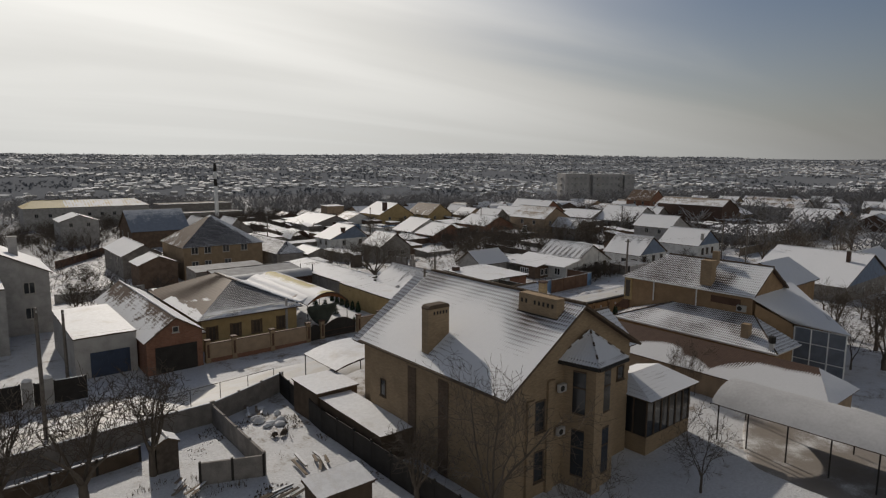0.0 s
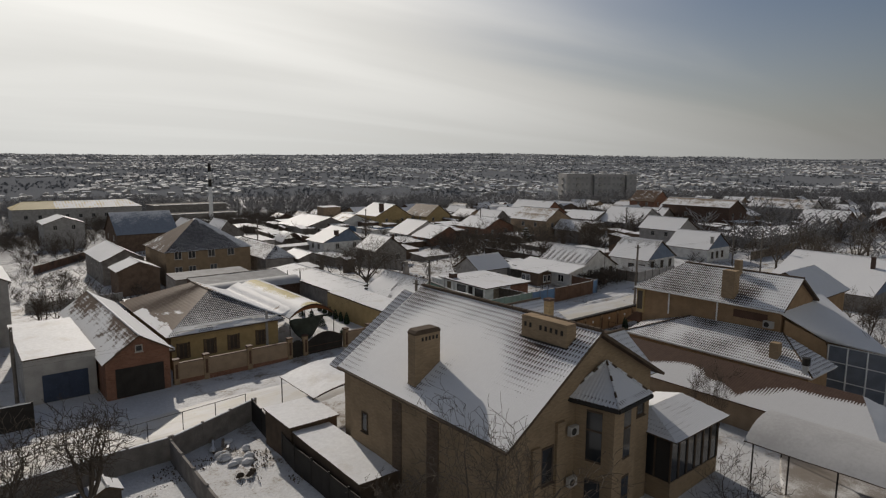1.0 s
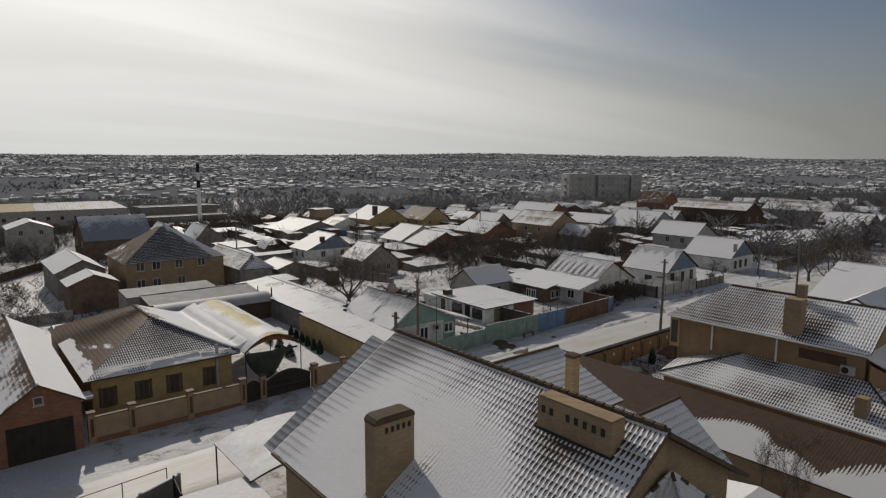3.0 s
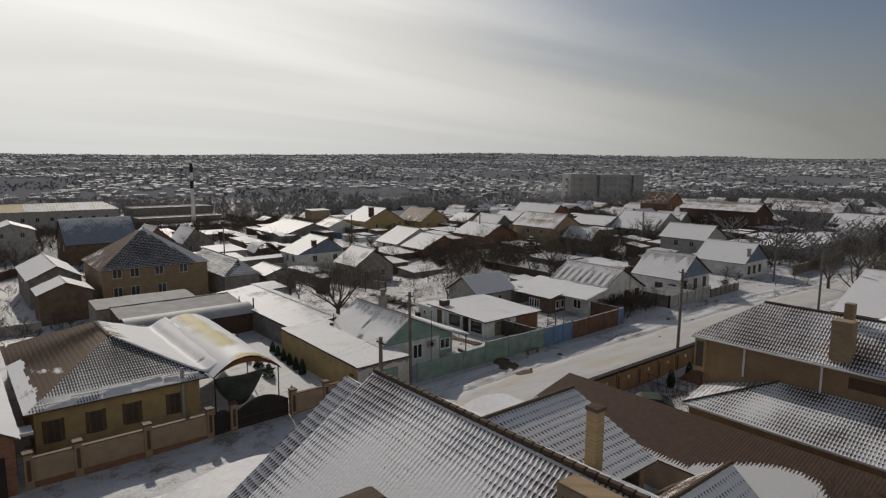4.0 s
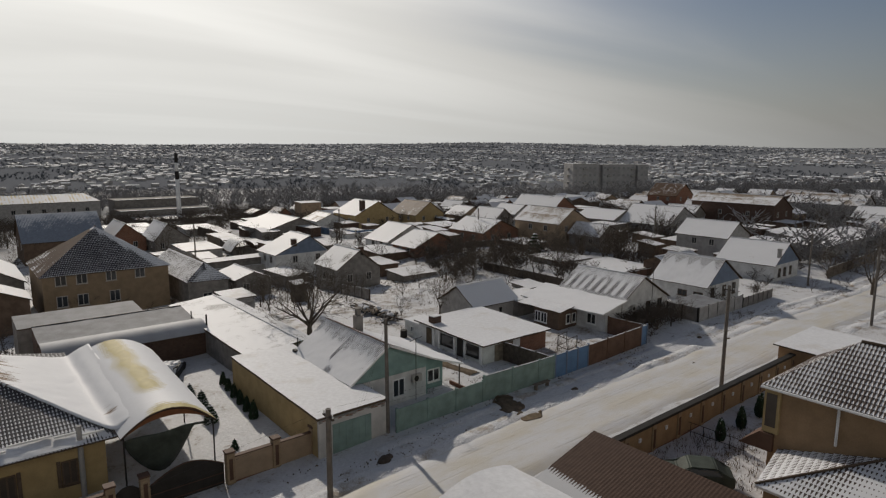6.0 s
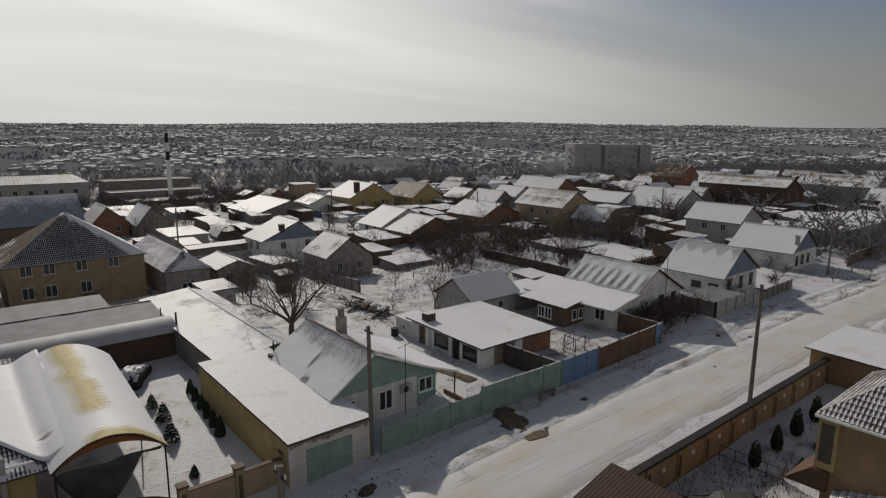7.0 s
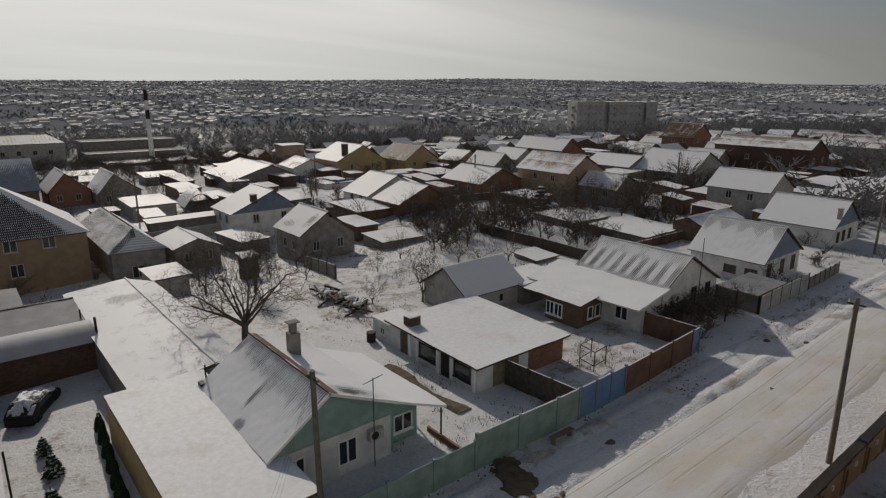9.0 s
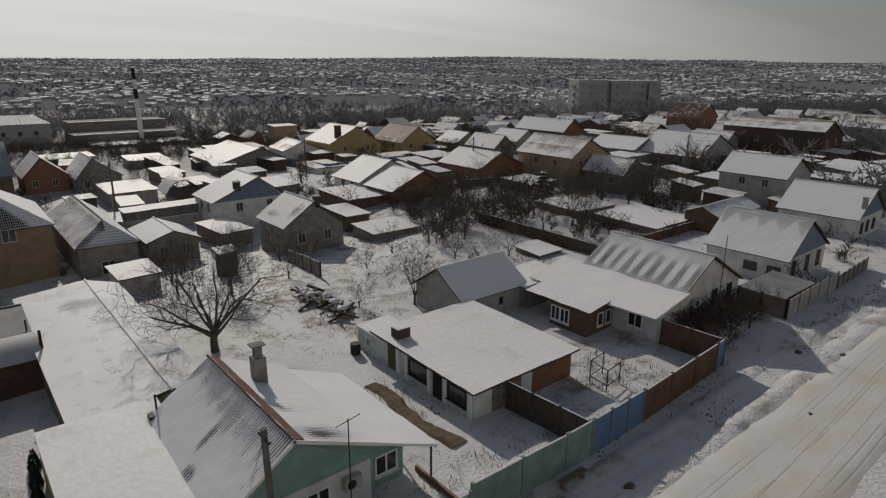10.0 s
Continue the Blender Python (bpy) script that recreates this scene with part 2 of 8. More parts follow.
def road_material():
    """Trodden and driven snow: cream patches, grit and a few thin wheel ruts along x."""
    n = Net("packed_snow", 0.5)
    n.bsdf.inputs["Specular IOR Level"].default_value = 0.07
    sp = n.nt.nodes.new("ShaderNodeSeparateXYZ")
    n.link(n.tc.outputs["Object"], sp.inputs[0])
    a = n.world_noise(0.55, 5, 0.6, (0.45, 1.0, 1))
    b = n.world_noise(2.4, 5, 0.7, (0.6, 1.0, 1))
    c = n.world_noise(13, 3, 0.6)
    fine = n.world_noise(1.0, 3, 0.6, (0.25, 9.0, 1))
    col = n.mix(n.ramp(a, 0.3, 0.7), dim(SNOW, 0.80), (0.50, 0.475, 0.42))
    col = n.mix(n.m("MULTIPLY", n.ramp(fine, 0.52, 0.72), 0.16), col, (0.40, 0.37, 0.32))
    col = n.mix(n.m("MULTIPLY", n.ramp(b, 0.60, 0.76), 0.5), col, (0.36, 0.30, 0.22))
    y = n.m("ADD", sp.outputs[1], n.m("MULTIPLY", n.m("SUBTRACT", n.world_noise(0.03, 2, 0.4), 0.5), 1.3))
    rut = None
    for y0, w in ((50.6, 0.07), (51.05, 0.08), (52.75, 0.09), (53.3, 0.05), (54.15, 0.07), (54.5, 0.05)):
        d = n.m("ABSOLUTE", n.m("SUBTRACT", y, y0))
        k = n.m("SUBTRACT", 1.0, n.ramp(d, w * 0.35, w))
        rut = k if rut is None else n.m("MAXIMUM", rut, k)
    rut = n.m("MULTIPLY", rut, n.ramp(n.world_noise(0.9, 3, 0.6, (0.3, 1.0, 1)), 0.38, 0.62))
    col = n.mix(n.m("MULTIPLY", rut, 0.22), col, (0.26, 0.22, 0.17))
    n.color(col)
    h = n.m("ADD", n.m("ADD", n.m("MULTIPLY", a, 0.8), n.m("MULTIPLY", b, 0.7)), n.m("SUBTRACT", n.m("MULTIPLY", c, 0.35), n.m("MULTIPLY", rut, 0.35)))
    n.bump(h, 0.5, 0.06)
    return n.mat


def glass_dark():
    n = Net("window_glass", 0.08)
    n.color((0.025, 0.028, 0.032))
    n.bsdf.inputs["Specular IOR Level"].default_value = 0.6
    return n.mat


def bark():
    n = Net("bark", 0.9)
    f = n.noise(6, 4, 0.6, stretch=(1, 1, 0.3))
    n.color(n.mix(f, (0.052, 0.043, 0.036), (0.155, 0.13, 0.105)))
    n.bump(f, 0.5, 0.02)
    return n.mat


M = {
    "snow": snow_plain(),
    "bank": snow_plain("trodden_snow", 0.35),
    # Canopy snow darkened evenly: the dimmer light on that side is in the colour.
    "dim_snow": plain("dimmed_canopy_snow", (0.40, 0.40, 0.405), 0.7, 0.14, 0.35),
    # Far roof snow duller than near snow: haze put into its colour.
    "far_roof": plain("haze_dulled_roofs", (0.62, 0.63, 0.65), 0.7, 0.25, 0.02),
    "ground": ground_material(),
    "road": road_material(),
    "tan_brick": brick("tan_brick", (0.29, 0.215, 0.138), (0.27, 0.215, 0.15), var=0.12),
    "yellow_brick": brick("yellow_brick", (0.34, 0.245, 0.13), (0.30, 0.24, 0.17)),
    "red_brick": brick("red_brick", (0.21, 0.105, 0.07), (0.25, 0.17, 0.13)),
    "dark_brick": brick("dark_brick", (0.095, 0.06, 0.047), (0.12, 0.10, 0.085)),
    "umber_brick": brick("umber_brick", (0.12, 0.088, 0.062), (0.14, 0.11, 0.09)),
    "white_brick": brick("white_brick", (0.55, 0.54, 0.52), (0.42, 0.41, 0.40)),
    "orange_plaster": plain("orange_plaster", (0.29, 0.198, 0.118), 0.9, 0.15),
    "yellow_plaster": plain("yellow_plaster", (0.37, 0.28, 0.145), 0.9, 0.15),
    "peach_plaster": plain("peach_plaster", (0.31, 0.235, 0.165), 0.9, 0.16),
    "white_wall": plain("white_wall", (0.58, 0.58, 0.57), 0.9, 0.18),
    "grey_wall": plain("grey_wall", (0.34, 0.33, 0.32), 0.9, 0.2),
    "dirty_wall": plain("dirty_wall", (0.22, 0.205, 0.19), 0.9, 0.28),
    "brown_wall": plain("brown_wall", (0.14, 0.10, 0.075), 0.9, 0.25),
    "teal": plain("teal_paint", (0.23, 0.335, 0.315), 0.75, 0.16),
    "green": plain("green_metal", (0.20, 0.28, 0.258), 0.55, 0.2),
    "blue": plain("blue_metal", (0.10, 0.19, 0.33), 0.5, 0.16),
    "ridge_brown": plain("ridge_brown", (0.12, 0.075, 0.058), 0.6, 0.25),
    "rust": plain("rust_red_metal", (0.135, 0.085, 0.06), 0.6, 0.25),
    "brown": plain("brown_metal", (0.105, 0.064, 0.047), 0.65, 0.14),
    "dark": plain("dark_metal", (0.038, 0.035, 0.032), 0.6, 0.2),
    "navy": plain("navy_gate", (0.035, 0.05, 0.085), 0.5, 0.2),
    "fascia": plain("fascia_wood", (0.10, 0.075, 0.055), 0.8, 0.2),
    "white": plain("white_paint", (0.72, 0.72, 0.71), 0.6, 0.08),
    "concrete": plain("concrete", (0.33, 0.32, 0.30), 0.9, 0.2),
    # Brown panes, lighter than the plain window glass.
    "umber_pane": plain("brown_panes", (0.085, 0.07, 0.058), 0.25, 0.2),
    "slid_snow": snow_roof("slid_snow_on_brown_tiles", (0.17, 0.115, 0.08), 0.36, 0.3, 40.0, 0.30, 0.35, rows=0.0),
    "dim_pane": plain("dim_panes", (0.25, 0.25, 0.255), 0.3, 0.2),
    "panel": plain("precast_panel", (0.34, 0.335, 0.33), 0.9, 0.16, 0.25),
    "wood": plain("weathered_wood", (0.20, 0.165, 0.13), 0.85, 0.3, 3),
    "pole": plain("grey_pole_wood", (0.15, 0.135, 0.12), 0.85, 0.25, 3),
    "pale_plaster": plain("pale_plaster", (0.47, 0.46, 0.44), 0.9, 0.16, 1.0),
    "grey_plaster": plain("grey_plaster", (0.36, 0.35, 0.335), 0.9, 0.16, 1.0),
    "drive": snow_plain("swept_drive", 0.95, (0.15, 0.12, 0.09)),
    "orange_sheet": plain("orange_sheet", (0.20, 0.088, 0.042), 0.6, 0.2, 1.5),
    "tan_earth": plain("dry_tan_earth", (0.155, 0.12, 0.082), 0.95, 0.3, 2),
    "post": plain("post_wood", (0.085, 0.07, 0.058), 0.85, 0.3, 3),
    "blue_wall": plain("blue_siding", (0.16, 0.20, 0.27), 0.6, 0.15),
    "glass": glass_dark(),
    "tarp": plain("dark_tarpaulin", (0.06, 0.07, 0.06), 0.6, 0.3, 1.5),
    "bark": bark(),
    "wire": plain("wire", (0.06, 0.06, 0.06), 0.6),
    "conifer": plain("conifer_needles", (0.035, 0.058, 0.036), 0.8, 0.5, 8),
    "soil": plain("bare_soil", (0.125, 0.098, 0.07), 0.95, 0.35, 2),
    "tile_main": snow_roof("snowy_brown_tiles", (0.075, 0.055, 0.046), 0.27, crest=0.8, big=0.30),
    "tile_bay": snow_roof("snowed_bay_tiles", (0.075, 0.055, 0.05), 0.20, crest=0.8, big=0.35),
    "tile_dark": snow_roof("snowy_dark_tiles", (0.062, 0.060, 0.065), 0.80, big=0.26, crest=0.95),
    "tile_right": snow_roof("half_snowed_tiles", (0.08, 0.062, 0.055), 0.40, big=0.36, crest=0.70),
    "tile_brown": snow_roof("bare_brown_tiles", (0.092, 0.060, 0.042), 0.92, big=0.7, crest=0.2),
    "slate": snow_roof("snowy_slate", (0.15, 0.14, 0.13), 0.20, 0.18, 1.7, 0.8, 0.40, rows=0.15),
    "slate_bare": snow_roof("worn_slate", (0.085, 0.075, 0.068), 0.34, 0.18, 1.7, 1.0, 0.45, rows=0.1),
    "slate_full": snow_roof("deep_snow_slate", (0.15, 0.14, 0.13), 0.14, 0.18, 1.7, 0.55, 0.45, rows=0.15),
    "blue_roof": snow_roof("snowy_blue_sheet", (0.20, 0.23, 0.28), 0.40, 0.25, 2.5, 0.22, 0.30, rows=0.0),
    # Snow on this roof is toned down to 0.74.
    "brown_sheet": snow_roof("brown_sheet", (0.076, 0.051, 0.040), 0.35, 0.2, 3.0, 0.03, 0.12, rough=0.6, thin=0.74),
    "tan_sheet": snow_roof("tan_sheet", (0.24, 0.19, 0.14), 0.62, 0.2, 3.0, 0.3, 0.4),
    "grey_sheet": plain("frosted_grey_sheet", (0.19, 0.197, 0.21), 0.7, 0.22, 0.6),
    "vault_sheet": plain("frosted_vault_sheet", (0.34, 0.35, 0.37), 0.6, 0.12, 0.8),
    "tan_plaster": plain("dull_tan_plaster", (0.235, 0.175, 0.115), 0.9, 0.15),
    # The sky's reflection is put into this pane colour.
    "sky_pane": plain("sky_tinted_panes", (0.19, 0.21, 0.24), 0.25, 0.15),
    "unit": plain("grey_white_casing", (0.40, 0.385, 0.36), 0.7, 0.12),
    "casing": plain("dull_window_casing", (0.40, 0.38, 0.35), 0.7, 0.12),
    "poly": snow_roof("snowed_polycarbonate", (0.42, 0.36, 0.17), 0.34, 0.26, 40.0, 0.45, 0.28, rough=0.6, rows=0.0),
    "ochre_sheet": snow_roof("ochre_sheet", (0.60, 0.50, 0.28), 0.62, 1.2, 40.0, 0.2, 0.4),
}


# ---- mesh helpers ----
def part(name, bm, material, parent, label="", smooth=False):
    me = bpy.data.meshes.new(name)
    bmesh.ops.recalc_face_normals(bm, faces=bm.faces)
    if smooth:
        for f in bm.faces:
            f.smooth = True
    bm.to_mesh(me)
    bm.free()
    for m in material if isinstance(material, (list, tuple)) else [material]:
        me.materials.append(m)
    ob = new(name, me)
    ob.parent = parent
    return tagged(ob, label)


def raw_part(name, verts, faces, material, parent=None, label="", smooth=False, slots=None):
    me = bpy.data.meshes.new(name)
    me.from_pydata(verts, [], faces)
    for m in material if isinstance(material, (list, tuple)) else [material]:
        me.materials.append(m)
    if slots is not None:
        me.polygons.foreach_set("material_index", slots)
    if smooth:
        me.polygons.foreach_set("use_smooth", [True] * len(me.polygons))
    me.update()
    ob = new(name, me)
    ob.parent = parent
    return tagged(ob, label)


def thing(name, label, category, at=(0, 0, 0), rz=0.0, group="", kind=""):
    ob = new(name)
    ob.empty_display_size = 0.3
    ob.matrix_basis = pose(*at, 0, 0, rz)
    return tagged(ob, label, category, group, kind)


def box(bm, x0, x1, y0, y1, z0, z1, mat=0):
    vs = [bm.verts.new((x, y, z)) for z in (z0, z1) for x, y in ((x0, y0), (x1, y0), (x1, y1), (x0, y1))]
    fs = [bm.faces.new([vs[i] for i in q]) for q in ((3, 2, 1, 0), (4, 5, 6, 7), (0, 1, 5, 4), (1, 2, 6, 5), (2, 3, 7, 6), (3, 0, 4, 7))]
    for f in fs:
        f.material_index = mat
    return vs


def extrude(bm, pts, vec, mat=0):
    a = [bm.verts.new(p) for p in pts]
    b = [bm.verts.new(Vector(p) + Vector(vec)) for p in pts]
    n = len(pts)
    fs = [bm.faces.new(a), bm.faces.new(b[::-1])] + [bm.faces.new((a[i], a[(i + 1) % n], b[(i + 1) % n], b[i])) for i in range(n)]
    for f in fs:
        f.material_index = mat


def tube(bm, p0, p1, r0, r1, n=6):
    p0, p1 = Vector(p0), Vector(p1)
    q = (p1 - p0).to_track_quat("Z", "Y")
    a, b = [], []
    for i in range(n):
        w = Vector((math.cos(2 * math.pi * i / n), math.sin(2 * math.pi * i / n), 0))
        a.append(bm.verts.new(p0 + q @ (w * r0)))
        b.append(bm.verts.new(p1 + q @ (w * r1)))
    for i in range(n):
        bm.faces.new((a[i], a[(i + 1) % n], b[(i + 1) % n], b[i]))
    bm.faces.new(a[::-1])
    bm.faces.new(b)


def lump(bm, c, r, seed, n=10, m=6):
    """A low uneven mound."""
    rows = []
    for j in range(m + 1):
        t = j / m
        ring = []
        for i in range(n):
            a = 2 * math.pi * i / n
            k = 1 + 0.3 * noise.noise((math.cos(a) * 1.3 + seed, math.sin(a) * 1.3, seed * 0.7))
            ring.append(bm.verts.new((c[0] + r[0] * k * math.cos(a) * math.sin(t * math.pi / 2 + 0.02), c[1] + r[1] * k * math.sin(a) * math.sin(t * math.pi / 2 + 0.02),
                                      c[2] + r[2] * math.cos(t * math.pi / 2) * (1 + 0.25 * noise.noise((a, t * 2, seed))))))
        rows.append(ring)
    for j in range(m):
        for i in range(n):
            bm.faces.new((rows[j][i], rows[j + 1][i], rows[j + 1][(i + 1) % n], rows[j][(i + 1) % n]))


def sheet(name, parent, mats, a, b, c, d, nu=2, nv=2, wave=0.0, pu=0.19, step=0.0, pv=0.35, thick=0.10, uneven=0.0, melt=None, label="", seed=0.0, smooth=True, bow=0.0):
    """A roof slope with its thickness: a, b along the eave, c, d along the top (c above b). Waves run up the slope, rows lie across it.
    melt(x, y, z) raises the bare share round chimneys and ridges."""
    a, b, c, d = (Vector(p) for p in (a, b, c, d))
    uu = (b - a).normalized()
    mid = ((c + d) - (a + b)) * 0.5
    nn = uu.cross(mid).normalized()
    if nn.z < 0:
        nn = -nn
    vv = nn.cross(uu)
    if vv.dot(mid) < 0:
        vv = -vv
    verts, uvs, melts, faces = [], [], [], []
    for j in range(nv + 1):
        l, r = a.lerp(d, j / nv), b.lerp(c, j / nv)
        for i in range(nu + 1):
            p = l.lerp(r, i / nu)
            u, v = (p - a).dot(uu), (p - a).dot(vv)
            ml = melt(p.x, p.y, p.z) if melt else 0.0
            k = min(1.0, max(0.12, 0.9 + 1.9 * ml))
            h = k * wave * math.cos(2 * math.pi * u / pu) if wave else 0.0
            s = j / nv
            h += bow * 4 * s * (1 - s)
            if step:
                h -= k * step * ((v / pv) % 1.0 - 0.5)
            if uneven:
                h += uneven * noise.noise((p.x * 0.6 + seed, p.y * 0.6, p.z * 0.6)) + uneven * 0.5 * noise.noise((p.x * 2.1, p.y * 2.1 + seed, p.z))
            verts.append(p + nn * h)
            uvs.append((u, v))
            melts.append(ml)
    top = len(verts)
    W = nu + 1
    faces += [(j * W + i, j * W + i + 1, (j + 1) * W + i + 1, (j + 1) * W + i) for j in range(nv) for i in range(nu)]
    ntop = len(faces)
    if bow:
        under = [p - nn * thick for p in verts]
        verts += under
        uvs += uvs
        melts += [0.0] * top
        faces += [(top + (j + 1) * W + i, top + (j + 1) * W + i + 1, top + j * W + i + 1, top + j * W + i) for j in range(nv) for i in range(nu)]
    rim = list(range(W)) + [j * W + nu for j in range(1, nv + 1)] + [nv * W + i for i in range(nu - 1, -1, -1)] + [j * W for j in range(nv - 1, 0, -1)]
    R = len(rim)
    o = len(verts)
    for k in rim:
        verts.append(verts[k].copy())
        uvs.append(uvs[k])
        melts.append(-0.3)
    for k in rim:
        verts.append(verts[k] - nn * thick)
        uvs.append(uvs[k])
        melts.append(0.0)
    for k in range(R):
        faces.append((o + k, o + R + k, o + R + (k + 1) % R, o + (k + 1) % R))
    if not bow:
        faces.append([o + R + k for k in range(R)][::-1])
    me = bpy.data.meshes.new(name)
    me.from_pydata(verts, [], faces)
    for m in mats if isinstance(mats, (list, tuple)) else [mats, M["fascia"]]:
        me.materials.append(m)
    me.polygons.foreach_set("material_index", [0] * ntop + [1] * (len(faces) - ntop))
    me.polygons.foreach_set("use_smooth", [smooth] * ntop + [False] * (len(faces) - ntop))
    at = me.attributes.new("melt", "FLOAT", "POINT")
    at.data.foreach_set("value", melts)
    lay = me.uv_layers.new(name="UVMap")
    co = []
    for loop in me.loops:
        co.extend(uvs[loop.vertex_index])
    lay.data.foreach_set("uv", co)
    me.update()
    ob = new(name, me)
    ob.parent = parent
    return tagged(ob, label)


# ---- ground ----
def smooth01(t):
    t = min(1.0, max(0.0, t))
    return t * t * (3 - 2 * t)


def ground_z(x, y):
    r = math.hypot(x - 30, y - 30)
    z = -0.3 + 1.0 * smooth01((x - 22) / 40) - 0.9 * smooth01((x - 92) / 45)
    if y > 90:
        z -= max(10.0 * smooth01((y - 110) / 220), 2.4 * smooth01((y - 90) / 27) * smooth01((98 - x) / 26))
    z -= 10.5 * smooth01((r - 330) / 260)
    if r > 560:
        a = math.degrees(math.atan2(x - 30, y - 30)) - 39.4
        z += 15.0 * math.exp(-((a - 2) / 17) ** 2) * min(1.0, (r - 560) / 2000)
        z += 60.0 * min(1.0, (r - 560) / 2000) ** 0.85 + 5.0 * smooth01((r - 600) / 300) * noise.noise((x / 420, y / 420, 1.7)) + 4 * smooth01((r - 1500) / 500) * noise.noise((x / 260, y / 260, 4.1))
    return z


def build_ground():
    cx, cy = 55.0, 65.0
    radii = [0.0]
    r, s = 0.0, 1.5
    while r < 4200:
        r += s
        radii.append(r)
        if r > 110:
            s *= 1.055
    na = 240
    verts, faces, hazy_scrub = [(cx, cy, ground_z(cx, cy))], [], [0.0]
    for r in radii[1:]:
        for i in range(na):
            a = 2 * math.pi * i / na
            x, y = cx + r * math.cos(a), cy + r * math.sin(a)
            z = ground_z(x, y) + (0.10 * noise.noise((x / 5.0, y / 5.0, 0)) + 0.05 * noise.noise((x / 1.7, y / 1.7, 3)) - 0.06 if r < 240 else 0.0)
            verts.append((x, y, z))
            # Scrub cover and its painted haze tint grow with distance.
            hazy_scrub.append((0.75 * smooth01((r - 62) / 70) + 0.25 * smooth01((r - 190) / 160)) * (1 - 0.7 * smooth01((r - 300) / 40) * smooth01((600 - r) / 60) * smooth01(0.5 + 2.2 * noise.noise((x / 120, y / 120, 6.6)))))
    for i in range(na):
        faces.append((0, 1 + i, 1 + (i + 1) % na))
    for k in range(len(radii) - 2):
        o, q = 1 + k * na, 1 + (k + 1) * na
        for i in range(na):
            faces.append((o + i, q + i, q + (i + 1) % na, o + (i + 1) % na))
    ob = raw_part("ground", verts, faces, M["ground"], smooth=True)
    at = ob.data.attributes.new("hazy_scrub", "FLOAT", "POINT")
    at.data.foreach_set("value", hazy_scrub)
    return tagged(ob, "snow-covered ground with bare soil showing, falling to a valley and rising beyond", "ground", kind="structure")


build_ground()


def strip(name, x0, x1, edge0, edge1, mat, label, category, nx=120, ny=12, lift=0.03, rough=0.03):
    """A sheet lying along the street between two edges given as functions of x."""
    verts, faces = [], []
    for i in range(nx + 1):
        x = x0 + (x1 - x0) * i / nx
        for j in range(ny + 1):
            y = edge0(x) + (edge1(x) - edge0(x)) * j / ny
            e = min(j, ny - j) / (ny / 2)
            verts.append((x, y, ground_z(x, y) + lift * min(1, e * 3) + 0.02 - 0.16 * max(0.0, 1 - e * 3.2) + rough * noise.noise((x / 3.1, y * 1.3, 5)) + rough * 0.7 * noise.noise((x / 9, y * 2.7, 9))))
    for i in range(nx):
        for j in range(ny):
            k = i * (ny + 1) + j
            faces.append((k, k + ny + 1, k + ny + 2, k + 1))
    ob = raw_part(name, verts, faces, mat, smooth=True)
    return tagged(ob, label, category, kind="structure")


def wob(x, s):
    return 0.35 * noise.noise((x / 5, s, 0)) + 0.2 * noise.noise((x / 1.6, s, 2))


strip("road", -60, 330, lambda x: 49.6 + wob(x, 1), lambda x: 56.2 + wob(x, 7), M["road"], "street of packed snow with brown wheel tracks", "street", 260, 14, 0.05, 0.04)


def bank(y0, w, x0, x1, h, seed, label):
    """A broken windrow of thrown-up snow along the street."""
    nx, ny = int((x1 - x0) / 0.35), 9
    verts, faces = [], []
    for i in range(nx + 1):
        x = x0 + (x1 - x0) * i / nx
        m = max(0.0, 0.35 + 0.9 * noise.noise((x / 6.0, seed, 0)) + 0.6 * noise.noise((x / 1.7, seed, 4)) + 0.3 * noise.noise((x / 0.7, seed, 8)))
        for j in range(ny + 1):
            s = j / ny
            y = y0 + wob(x, seed) + (s - 0.5) * w
            k = math.sin(math.pi * s) ** 1.3
            verts.append((x, y, ground_z(x, y) - 0.08 + k * (0.08 + h * m * (1 + 0.7 * noise.noise((x * 1.4, y * 1.9, seed)) + 0.6 * noise.noise((x * 3.1, y * 3.4, seed + 3))))))
    for i in range(nx):
        for j in range(ny):
            k = i * (ny + 1) + j
            faces.append((k, k + ny + 1, k + ny + 2, k + 1))
    tagged(raw_part("snowbank", verts, faces, M["bank"], smooth=True), label, "snowbank", kind="structure")


bank(56.2, 1.9, 30, 200, 0.27, 3.0, "ragged windrow of trodden snow along the street")
bank(58.5, 1.3, 46, 160, 0.12, 5.0, "low ragged windrow of trodden snow by the fences")
bank(49.0, 1.6, 97, 240, 0.10, 9.0, "ragged windrow of trodden snow along the yard wall")


